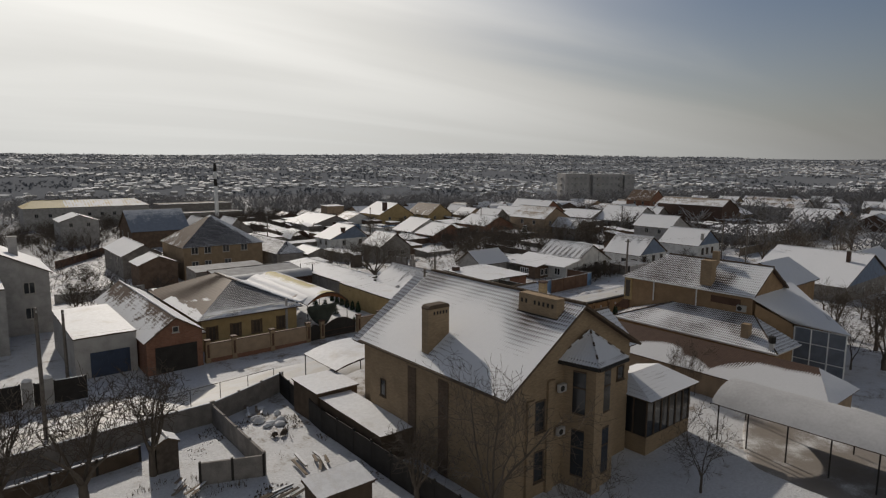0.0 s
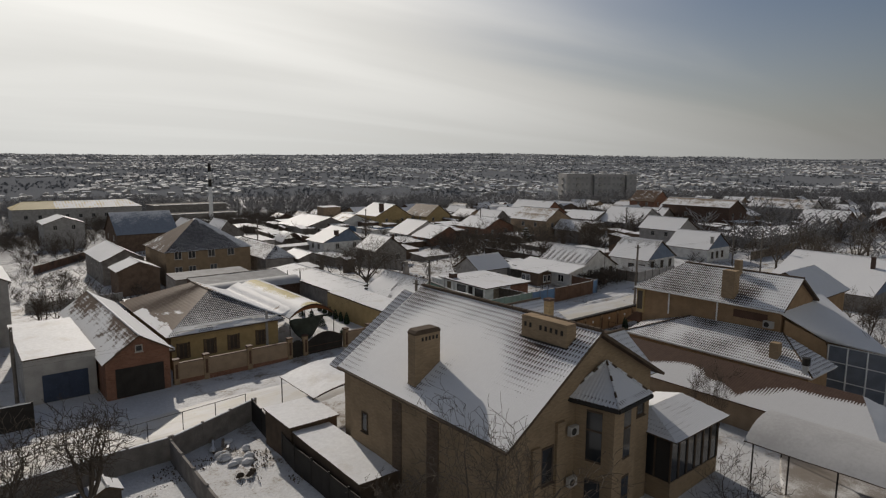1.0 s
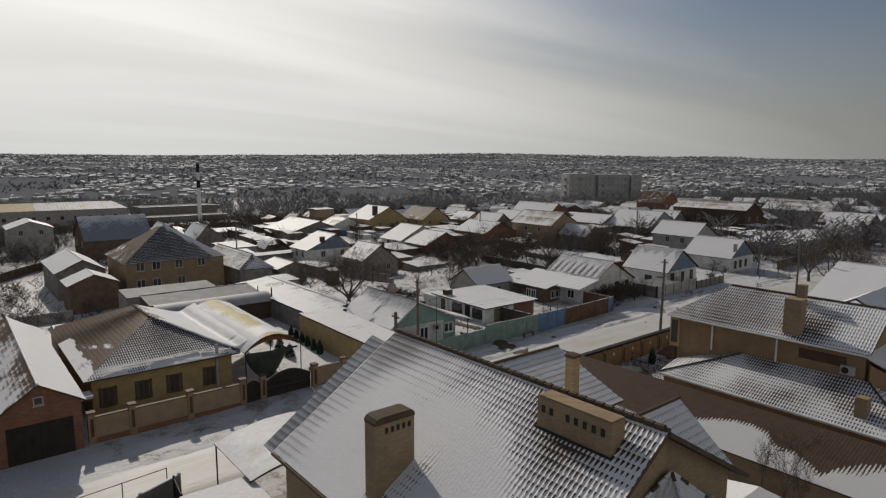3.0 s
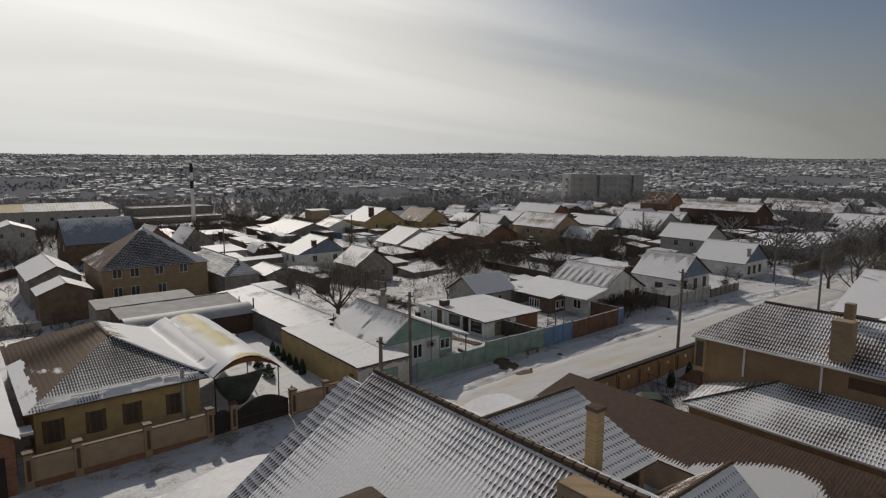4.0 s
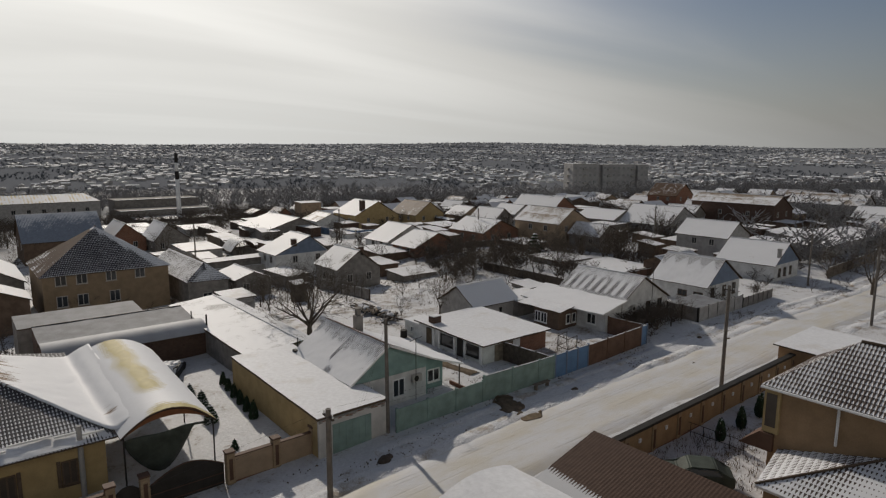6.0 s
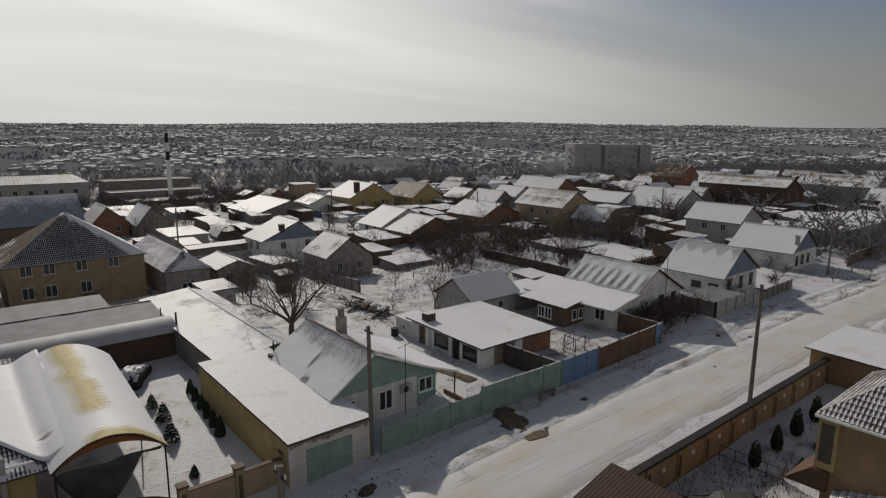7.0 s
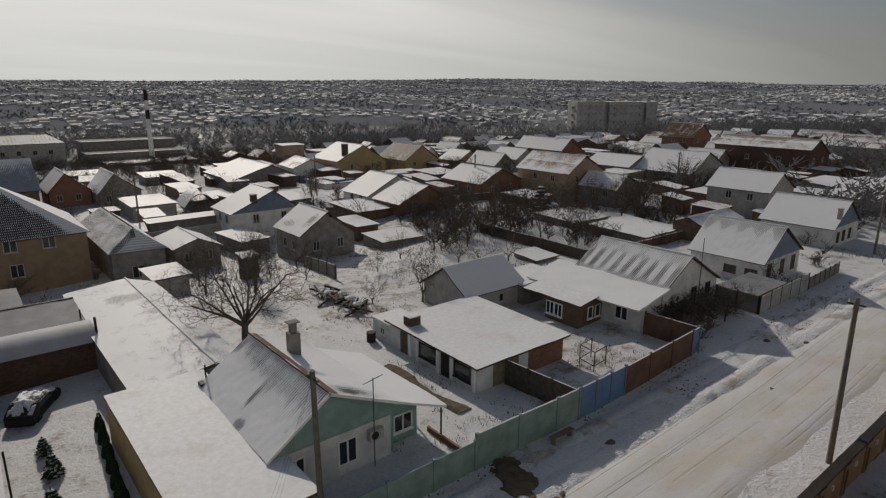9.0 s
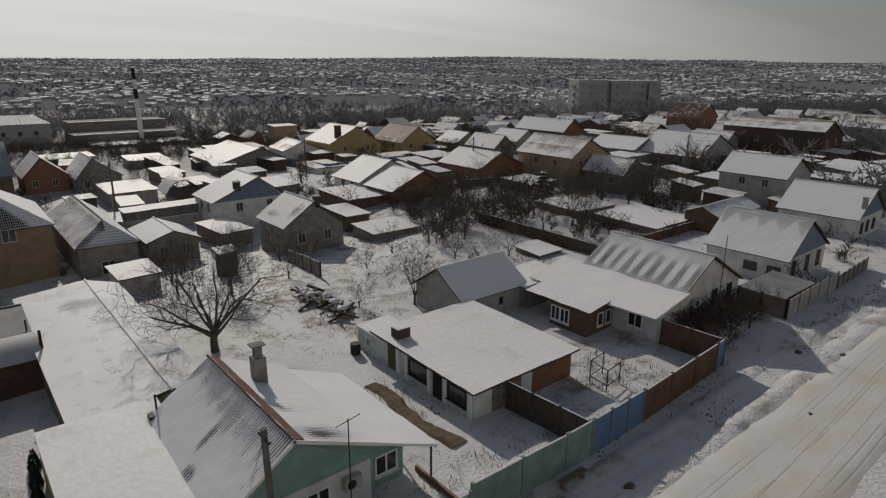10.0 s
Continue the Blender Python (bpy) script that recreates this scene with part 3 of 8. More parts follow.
# ---- building helpers ----
def window(parent, at, n, w, h, casing="white", name="window", bars=1, pane="glass"):
    """A framed window on a wall: at its centre on the wall face, n the way it looks (one of x, y)."""
    at, n = Vector(at), Vector(n)
    t = Vector((-n.y, n.x, 0))
    bm = bmesh.new()

    def slab(u0, u1, z0, z1, d0, d1):
        pts = [at + t * u + Vector((0, 0, z)) + n * d0 for u, z in ((u0, z0), (u1, z0), (u1, z1), (u0, z1))]
        extrude(bm, pts, n * (d1 - d0))

    e = min(0.09, w * 0.12)
    ring = [(-w / 2, -h / 2), (w / 2, -h / 2), (w / 2, h / 2), (-w / 2, h / 2)]
    inner = [(-w / 2 + e, -h / 2 + e), (w / 2 - e, -h / 2 + e), (w / 2 - e, h / 2 - e), (-w / 2 + e, h / 2 - e)]
    lay = [[bm.verts.new(at + t * u + Vector((0, 0, z)) + n * d) for u, z in pts] for pts, d in ((ring, -0.02), (ring, 0.06), (inner, 0.06), (inner, -0.02))]
    for p, q in ((0, 1), (1, 2), (2, 3), (3, 0)):
        for k in range(4):
            bm.faces.new((lay[p][k], lay[p][(k + 1) % 4], lay[q][(k + 1) % 4], lay[q][k]))
    ob = part(name, bm, M[casing], parent)
    for k in range(bars):
        u = -w / 2 + w * (k + 1) / (bars + 1)
        bm = bmesh.new()
        slab(u - e / 2, u + e / 2, -h / 2 + e, h / 2 - e, -0.02, 0.055)
        part("mullion", bm, M[casing], ob)
    bm = bmesh.new()
    slab(-w / 2 - 0.06, w / 2 + 0.06, -h / 2 - 0.06, -h / 2 - 0.01, -0.02, 0.14)
    part("sill", bm, M[casing], ob)
    bm = bmesh.new()
    slab(-w / 2 + e, w / 2 - e, -h / 2 + e, h / 2 - e, -0.03, 0.02)
    part("pane", bm, M[pane], ob, "dark window glass")
    return ob


def door(parent, at, n, w, h, mat, name="door"):
    at, n = Vector(at), Vector(n)
    t = Vector((-n.y, n.x, 0))
    bm = bmesh.new()
    k = max(2, round(w / 0.5))
    extrude(bm, [at + t * u + Vector((0, 0, z)) - n * 0.02 for u, z in ((-w / 2, 0), (w / 2, 0), (w / 2, h), (-w / 2, h))], n * 0.045)
    ob = part(name, bm, M[mat], parent)
    for i in range(k):
        u0, u1 = -w / 2 + w * i / k + 0.012, -w / 2 + w * (i + 1) / k - 0.012
        bm = bmesh.new()
        extrude(bm, [at + t * u + Vector((0, 0, z)) + n * 0.0252 for u, z in ((u0, 0.02), (u1, 0.02), (u1, h - 0.02), (u0, h - 0.02))], n * 0.025)
        part("panel", bm, M[mat], ob)
    return ob


def chimney(parent, x, y, z0, z1, wx, wy, mat="red_brick", cap=True, holes=None, name="chimney"):
    bm = bmesh.new()
    box(bm, x - wx / 2, x + wx / 2, y - wy / 2, y + wy / 2, z0, z1)
    ob = part(name, bm, M[mat], parent)
    if cap:
        bm = bmesh.new()
        box(bm, x - wx / 2 - 0.07, x + wx / 2 + 0.07, y - wy / 2 - 0.07, y + wy / 2 + 0.07, z1 + 0.003, z1 + 0.11)
        part("cap", bm, M["concrete"], ob, "concrete cap dusted with snow")
    return ob


def house(label, x, y, L, xl, xr, zl, zr, zt, axis="y", turn=0.0, wall="white_wall", roof="slate", roof_r=None, roof_f=None, ov=0.35, gov=0.3, hf=0.0, hb=0.0,
          wins=(), doors=(), chims=(), base=None, fine=0, snow=0.0, name="house", category="house", group="", gable=None, thick=0.12, melt=None, casing="casing", corr=0.0, peak=0.0):
    """A house under a pitched roof. Its ridge runs along its own y through (x, y); the eaves lie xl and xr to the sides at heights zl and zr, the ridge at zt (all heights in the world).
    hf, hb: how far the hips reach in from the front (-y) and back; 0 is a gable."""
    g = ground_z(x, y) if base is None else base
    ob = thing(name, label, category, (x, y, g), (-90 if axis == "x" else 0) + turn, group)
    zl, zr, zt = zl - g, zr - g, zt - g
    h = L / 2
    sl, sr = (zt - zl) / xl, (zt - zr) / xr
    wl, wr = -xl + ov, xr - ov
    y0, y1 = -h + gov, h - gov
    bm = bmesh.new()
    low = min(zl + sl * ov, zr + sr * ov) - thick
    if hf > 0.5 * min(xl, xr) and hb > 0.5 * min(xl, xr):
        box(bm, wl, wr, y0, y1, -0.6, low)
    else:
        ya, yb = y0, y1
        if hf == 0 and hb == 0:
            prof = [(wl, -0.6), (wr, -0.6), (wr, zr + sr * ov - thick - 0.02), (0, zt - thick - 0.03), (wl, zl + sl * ov - thick - 0.02)]
            extrude(bm, [(px, ya, pz) for px, pz in prof], (0, yb - ya, 0))
        else:
            box(bm, wl, wr, ya, yb, -0.6, low)
            prof = [(wl, low - 0.01), (wr, low - 0.01), (0, zt - thick - 0.05)]
            if hf == 0:
                extrude(bm, [(px, ya, pz) for px, pz in prof], (0, 0.3, 0))
            if hb == 0:
                extrude(bm, [(px, yb - 0.3, pz) for px, pz in prof], (0, 0.3, 0))
    w = part("wall", bm, M[wall], ob)
    if gable:
        for sgn, yy in ((-1, y0), (1, y1)):
            if (hf if sgn < 0 else hb) == 0:
                bm = bmesh.new()
                zz = low - 0.05
                extrude(bm, [(wl + 0.02, yy + sgn * 0.005, zz), (wr - 0.02, yy + sgn * 0.005, zz), (0, yy + sgn * 0.005, zt - thick - 0.06)], (0, sgn * 0.04, 0))
                part("gable", bm, M[gable], ob, "boarded gable")
    nu, nv = (int(L / 0.19 * fine), 60) if fine else (max(4, int(L / 0.7)), 8)
    kw = dict(nu=nu, nv=nv, thick=thick)
    if fine:
        kw.update(wave=0.016, step=0.022)
    elif corr:
        kw.update(wave=corr, pu=0.18, nu=int(L / 0.18 * 6), nv=24, uneven=0.03, seed=x)
    else:
        kw.update(uneven=0.05, seed=x)
    if melt is None and not fine:
        amt = 0.42 * (0.5 + 0.5 * math.sin(x * 12.9898 + y * 4.1414)) ** 1.5

        def melt(px, py, pz):
            return amt * smooth01((pz - zt + 0.9) / 0.9) + 0.25 * noise.noise((px / 1.7 + x, py / 1.7, y)) - 0.06
    R, RR = M[roof], M[roof_r or roof]
    top0, top1 = -h + hf, h - hb
    sheet("roof", ob, [R, M["fascia"]], (-xl, -h, zl), (-xl, h, zl), (peak, top1, zt), (peak, top0, zt), melt=melt, **kw)
    sheet("roof", ob, [RR, M["fascia"]], (xr, -h, zr), (xr, h, zr), (peak, top1, zt), (peak, top0, zt), melt=melt, **kw)
    if fine:
        kw["nu"] = int((xl + xr) / 0.19 * fine)
    if hf:
        sheet("roof", ob, [M[roof_f] if roof_f else RR, M["fascia"]], (-xl, -h, zl), (xr, -h, zr), (peak, top0, zt), (peak, top0, zt), melt=melt, **kw)
    if hb:
        sheet("roof", ob, [R, M["fascia"]], (-xl, h, zl), (xr, h, zr), (peak, top1, zt), (peak, top1, zt), melt=melt, **kw)
    bm = bmesh.new()
    tube(bm, (peak, top0 - 0.02, zt + 0.02), (peak, top1 + 0.02, zt + 0.02), 0.09, 0.09, 6)
    part("ridge_cap", bm, M["snow"] if not fine and not hf else M["fascia"], ob)
    if not wins and not doors and not group and not fine and name == "house" and zt > 3.5:
        zc = max(1.2, min(zl, zr) - 1.0)
        wins = [("f", wl * 0.45, zc, 0.95, 1.25), ("f", wr * 0.45, zc, 0.95, 1.25), ("l", -h * 0.4, zc, 1.0, 1.2), ("l", h * 0.25, zc, 1.0, 1.2)]
    for side, u, zc, ww, hh, *rest in wins:
        pos, nn = {"l": ((wl, u, zc), (-1, 0, 0)), "r": ((wr, u, zc), (1, 0, 0)), "f": ((u, y0, zc), (0, -1, 0)), "b": ((u, y1, zc), (0, 1, 0))}[side]
        window(ob, pos, nn, ww, hh, rest[0] if rest else casing, bars=1 if ww > 0.8 else 0, pane=rest[1] if len(rest) > 1 else "glass")
    for side, u, ww, hh, mat in doors:
        pos, nn = {"l": ((wl, u, 0.05), (-1, 0, 0)), "r": ((wr, u, 0.05), (1, 0, 0)), "f": ((u, y0, 0.05), (0, -1, 0)), "b": ((u, y1, 0.05), (0, 1, 0))}[side]
        door(ob, pos, nn, ww, hh, mat)
    for cx, cy, top, cw, cd, mat in chims:
        zroof = zt - (sl * -cx if cx < 0 else sr * cx)
        chimney(ob, cx, cy, zroof - 0.4, top - g, cw, cd, mat)
    return ob


def flat_building(label, x0, x1, y0, y1, z1, wall, roof="snow", z1b=None, base=None, wins=(), doors=(), name="building", category="building", group="", over=0.0, cap=0.12, turn=0.0):
    """A building under a flat or gently falling roof: top at z1 along the front, z1b along the back."""
    cx, cy = (x0 + x1) / 2, (y0 + y1) / 2
    g = ground_z(cx, cy) if base is None else base
    zb = z1 if z1b is None else z1b
    ob = thing(name, label, category, (cx, cy, g), turn, group)
    a, b = (x1 - x0) / 2, (y1 - y0) / 2
    bm = bmesh.new()
    extrude(bm, [(-a, -b, -0.6), (-a, b, -0.6), (-a, b, zb - g - 0.02), (-a, -b, z1 - g - 0.02)], (2 * a, 0, 0))
    part("wall", bm, M[wall], ob)
    o = over
    s = sheet("roof", ob, [M[roof], M["fascia"]], (-a - o, -b - o, z1 - g + cap), (a + o, -b - o, z1 - g + cap), (a + o, b + o, zb - g + cap), (-a - o, b + o, zb - g + cap),
              nu=max(4, int(a * 2.5)), nv=max(4, int(b * 2.5)), thick=cap, uneven=0.05, seed=x0)
    for side, u, zc, ww, hh, *rest in wins:
        pos, nn = {"l": ((-a, u, zc), (-1, 0, 0)), "r": ((a, u, zc), (1, 0, 0)), "f": ((u, -b, zc), (0, -1, 0)), "b": ((u, b, zc), (0, 1, 0))}[side]
        window(ob, pos, nn, ww, hh, rest[0] if rest else "white", bars=1 if ww > 0.8 else 0)
    for side, u, ww, hh, mat in doors:
        pos, nn = {"l": ((-a, u, 0.05), (-1, 0, 0)), "r": ((a, u, 0.05), (1, 0, 0)), "f": ((u, -b, 0.05), (0, -1, 0)), "b": ((u, b, 0.05), (0, 1, 0))}[side]
        door(ob, pos, nn, ww, hh, mat)
    return ob


def fence(label, p0, p1, h, mat, post="dark", step=2.5, thick=0.05, capsnow=0.04, name="fence", postw=0.08, base=None, up=0.1):
    """A panel fence from p0 to p1 with posts."""
    (xa, ya), (xb, yb) = p0, p1
    n = max(1, round(math.hypot(xb - xa, yb - ya) / step))
    ob = thing(name, label, "fence", (xa, ya, ground_z(xa, ya) if base is None else base))
    org = ob.matrix_basis.translation
    t = Vector((xb - xa, yb - ya, 0)).normalized()
    nn = Vector((-t.y, t.x, 0))
    for i in range(n + 1):
        x, y = xa + (xb - xa) * i / n, ya + (yb - ya) * i / n
        z = (ground_z(x, y) if base is None else base) - org.z
        c = Vector((x - org.x, y - org.y, z))
        bm = bmesh.new()
        extrude(bm, [c + t * u * postw + nn * v * postw - Vector((0, 0, 0.3)) for u, v in ((-1, -1), (1, -1), (1, 1), (-1, 1))], (0, 0, h + 0.3 + up))
        part("post", bm, M[post], ob)
        if i < n:
            x2, y2 = xa + (xb - xa) * (i + 1) / n, ya + (yb - ya) * (i + 1) / n
            z2 = (ground_z(x2, y2) if base is None else base) - org.z
            c2 = Vector((x2 - org.x, y2 - org.y, z2))
            a, b = c + t * postw, c2 - t * postw
            jag = random.uniform(-0.03, 0.03)
            bm = bmesh.new()
            extrude(bm, [a - nn * thick / 2 - Vector((0, 0, 0.1)), b - nn * thick / 2 - Vector((0, 0, 0.1)), b - nn * thick / 2 + Vector((0, 0, h + jag)), a - nn * thick / 2 + Vector((0, 0, h + jag))], nn * thick)
            part("panel", bm, M[mat], ob)
            if capsnow:
                bm = bmesh.new()
                zz = Vector((0, 0, h + jag))
                extrude(bm, [a - nn * thick * 0.7 + zz, b - nn * thick * 0.7 + zz, b - nn * thick * 0.3 + zz + Vector((0, 0, capsnow)), a - nn * thick * 0.3 + zz + Vector((0, 0, capsnow))], nn * thick * 1.2)
                part("snow_cap", bm, M["snow"], ob, "thin line of snow")
    return ob


def utility_pole(x, y, top, lean=(0.0, 0.0), arms=1, r=0.16):
    g = ground_z(x, y)
    ob = thing("utility_pole", "weathered dark wooden utility pole with insulators beside the snowy street", "utility pole", (x, y, g), group="street poles")
    h = top - g
    bm = bmesh.new()
    tube(bm, (0, 0, -0.3), (lean[0], lean[1], h), r, r * 0.72, 8)
    p = part("pole", bm, M["pole"], ob)
    for k in range(arms):
        z = h - 0.35 - 0.5 * k
        c = Vector((lean[0], lean[1], 0)) * (z / h)
        bm = bmesh.new()
        box(bm, c.x - 0.05, c.x + 0.05, c.y - 0.42, c.y + 0.42, z - 0.04, z + 0.04)
        part("crossarm", bm, M["post"], ob)
        for s in (-0.36, 0.36):
            bm = bmesh.new()
            tube(bm, (c.x, c.y + s, z + 0.05), (c.x, c.y + s, z + 0.2), 0.035, 0.03, 6)
            part("insulator", bm, M["white"], ob, "white porcelain insulator")
    return ob


# ---- the near houses ----
def bx(parent, name, mat, x0, x1, y0, y1, z0, z1, label=""):
    bm = bmesh.new()
    box(bm, x0, x1, y0, y1, z0, z1)
    return part(name, bm, M[mat], parent, label)


def rod(parent, name, mat, p0, p1, r, n=6, label=""):
    bm = bmesh.new()
    tube(bm, p0, p1, r, r, n)
    return part(name, bm, M[mat], parent, label)


def air_conditioner(parent, c, n, w=0.85, h=0.6, d=0.32):
    c, n = Vector(c), Vector(n)
    t = Vector((-n.y, n.x, 0))
    bm = bmesh.new()
    extrude(bm, [c + t * u * w / 2 + Vector((0, 0, v * h / 2)) + n * 0.06 for u, v in ((-1, -1), (1, -1), (1, 1), (-1, 1))], n * d)
    ob = part("air_conditioner", bm, M["unit"], parent, "pale outdoor air-conditioner unit")
    bm = bmesh.new()
    q = c + t * (-w * 0.14) + n * (0.06 + d)
    tube(bm, q, q + n * 0.015, h * 0.38, h * 0.38, 14)
    part("fan_grille", bm, M["dark"], ob)


def main_house():
    g = -0.1
    rx, yf, yb = 30.55, 23.1, 38.6
    xl, xr, zl, zr, zt = 6.9, 6.25, 6.8, 7.75, 11.32
    cy = (yf + yb) / 2

    def melt(x, y, z):
        if x > 0.25:
            return -0.5
        m = -0.54 + 0.30 * noise.noise((x / 2.6, y / 2.6, 4.4)) + 0.12 * noise.noise((x / 0.8, y / 0.8, 1.4))
        m += 1.05 * math.exp(-(((x + 1.5) / 1.5) ** 2 + ((y + 4.4) / 2.3) ** 2))
        m += 0.95 * math.exp(-(((x + 6.0) / 0.45) ** 2 + ((y - 0.5) / 0.7) ** 2))
        m += 0.60 * math.exp(-(((x + 4.6) / 1.0) ** 2 + ((y + 0.3) / 0.6) ** 2))
        m += 0.60 * math.exp(-((x + 0.3) / 1.6) ** 2) * smooth01((y + 6.5) / 4) + 0.45 * smooth01((y - 4.6) / 2.6)
        m += 0.42 * smooth01((-3.0 - y) / 2.0) * smooth01((x + 5.0) / 2.6)
        return m

    ob = house("two-storey tan brick house with a snow-dusted brown tiled roof", rx, cy, yb - yf, xl, xr, zl, zr, zt, wall="tan_brick", roof="tile_main", ov=0.55, gov=0.6, base=g, fine=6, melt=melt, thick=0.16,
               wins=[("l", 5.4, 3.7, 0.7, 1.3, "fascia")])
    L = lambda x, y, z: (x - rx, y - cy, z - g)
    lx, fy = -xl + 0.55, yf + 0.6 - cy
    # wall chimney with vent holes
    c1 = bx(ob, "chimney", "tan_brick", 24.45 - rx, 26.25 - rx, 31.25 - cy, 31.95 - cy, 6.9, 10.42, "broad tan brick chimney with vent holes")
    bm = bmesh.new()
    y0 = 31.23 - cy
    extrude(bm, [(24.43 - rx, y0, 10.42), (26.27 - rx, y0, 10.42), (26.27 - rx, y0, 10.52), (26.15 - rx, y0, 10.66), (26.0 - rx, y0, 10.7), (24.7 - rx, y0, 10.7), (24.55 - rx, y0, 10.66), (24.43 - rx, y0, 10.52)], (0, 0.74, 0))
    part("cap", bm, M["fascia"], c1, "dark rounded metal cap")
    for k in range(5):
        bx(c1, "vent", "dark", 24.9 + k * 0.26 - rx, 25.03 + k * 0.26 - rx, 31.235 - cy, 31.26 - cy, 10.02, 10.24, "dark vent hole")
    # long flue block on the slope
    c2 = bx(ob, "flue_block", "tan_brick", 29.1 - rx, 29.85 - rx, 24.3 - cy, 27.5 - cy, 9.2, 11.65, "long tan brick flue block")
    bx(c2, "cap", "tan_brick", 29.12 - rx, 29.83 - rx, 24.32 - cy, 27.48 - cy, 11.655, 11.71)
    bx(c2, "flashing", "dark", 29.04 - rx, 29.91 - rx, 24.24 - cy, 27.56 - cy, 9.3, 10.5, "dark metal flashing")
    for k in range(8):
        if k != 5:
            bx(c2, "vent", "dark", 29.085 - rx, 29.11 - rx, 24.55 + k * 0.37 - cy, 24.71 + k * 0.37 - cy, 11.1, 11.37, "dark vent hole")
    # slim yellow chimney behind the ridge
    c3 = bx(ob, "slim_chimney", "yellow_brick", 34.95 - rx, 35.42 - rx, 30.55 - cy, 31.02 - cy, 7.0, 11.05, "slim yellow brick chimney")
    bx(c3, "cap", "dark_brick", 34.91 - rx, 35.46 - rx, 30.51 - cy, 31.06 - cy, 11.055, 11.2)
    # cross gable on the far slope
    for (gy, gz, gx), ends in (((34.3, 10.05, 38.3), ((30.0, 8.3), (38.6, 6.4))), ((27.25, 9.2, 38.6), ((24.6, 7.0), (29.7, 7.2)))):
        for k, (ey, ez) in enumerate(ends):
            back = 31.6 + (11.0 - ez) * 1.2
            sheet("cross_roof", ob, [M["tile_brown" if gz < 9.5 and k else "tile_right"], M["fascia"]], L(min(back, gx - 0.3), ey, ez), L(gx, ey, ez), L(gx, gy, gz), L(31.8, gy, gz), nu=120, nv=40, wave=0.016, step=0.022, thick=0.14,
                  melt=lambda x, y, z: -0.12)
        bm = bmesh.new()
        extrude(bm, [L(gx - 0.4, ends[0][0] + 0.3, 5.0), L(gx - 0.4, ends[1][0] - 0.3, 5.0), L(gx - 0.4, ends[1][0] - 0.3, ends[1][1] - 0.05), L(gx - 0.4, gy, gz - 0.25), L(gx - 0.4, ends[0][0] + 0.3, ends[0][1] - 0.05)], (-0.35, 0, 0))
        part("cross_gable_wall", bm, M["tan_brick"], ob)
        rod(ob, "ridge_cap", "fascia", L(32.0, gy, gz + 0.02), L(gx, gy, gz + 0.02), 0.09)
    for k in range(38):
        y = -7.6 + 0.4 * k
        rod(ob, "ridge_tile", "fascia", (0, y, zt - g + 0.05), (0, y + 0.36, zt - g + 0.03), 0.125, 8)
    # gablet at the back of the left slope
    sheet("gablet", ob, [M["tile_main"], M["fascia"]], L(23.8, 40.0, 6.5), L(23.8, 38.55, 6.5), L(30.0, 38.55, 10.75), L(30.0, 40.0, 10.85), nu=48, nv=60, wave=0.022, step=0.03, thick=0.16, melt=lambda x, y, z: 0.15)
    sheet("gablet", ob, [M["tile_main"], M["fascia"]], L(37.0, 38.55, 6.0), L(37.0, 40.0, 6.0), L(30.0, 40.0, 10.85), L(30.0, 38.55, 10.75), nu=24, nv=20, thick=0.16)
    bm = bmesh.new()
    extrude(bm, [L(24.65, 37.9, -0.5), L(36.2, 37.9, -0.5), L(36.2, 37.9, 6.4), L(30.0, 37.9, 10.5), L(24.65, 37.9, 6.85)], (0, 1.6, 0))
    part("back_wall", bm, M["tan_brick"], ob)
    # dark brick pilasters on the side wall, drip gutter
    for y, w in ((32.7, 0.9), (29.3, 1.0)):
        bx(ob, "pilaster", "umber_brick", lx - 0.06, lx + 0.05, y - w / 2 - cy, y + w / 2 - cy, -0.4, 6.2, "dark brick pilaster")
    rod(ob, "gutter", "fascia", (-xl - 0.06, -(yb - yf) / 2, zl - g - 0.1), (-xl - 0.06, (yb - yf) / 2, zl - g - 0.1), 0.07)
    # gable front: dark window bays between piers
    for x in (26.2, 28.0):
        bx(ob, "pier", "tan_brick", x - 0.3 - rx, x + 0.3 - rx, fy - 0.18, fy + 0.05, -0.4, 7.0 if x > 27 else 6.1)
    for z in (1.7, 4.9):
        window(ob, (27.1 - rx, fy, z), (0, -1, 0), 0.95, 2.0, "fascia", bars=0)
    window(ob, (35.3 - rx, fy, 5.9), (0, -1, 0), 0.8, 1.0, "fascia", bars=0)
    for z in (6.1, 3.3):
        air_conditioner(ob, (28.7 - rx, fy - 0.18, z + 0.35), (0, -1, 0), 0.62, 0.5, 0.25)
    air_conditioner(ob, (34.0 - rx, fy, 7.4), (0, -1, 0))
    # turret bay
    pts = [Vector((x - rx, y - cy, 0)) for x, y in ((29.25, 23.8), (29.75, 21.75), (32.2, 21.95), (33.0, 23.8))]
    bm = bmesh.new()
    extrude(bm, [p + Vector((0, 0, -0.5)) for p in pts], (0, 0, 8.5))
    tw = part("bay", bm, M["tan_brick"], ob)
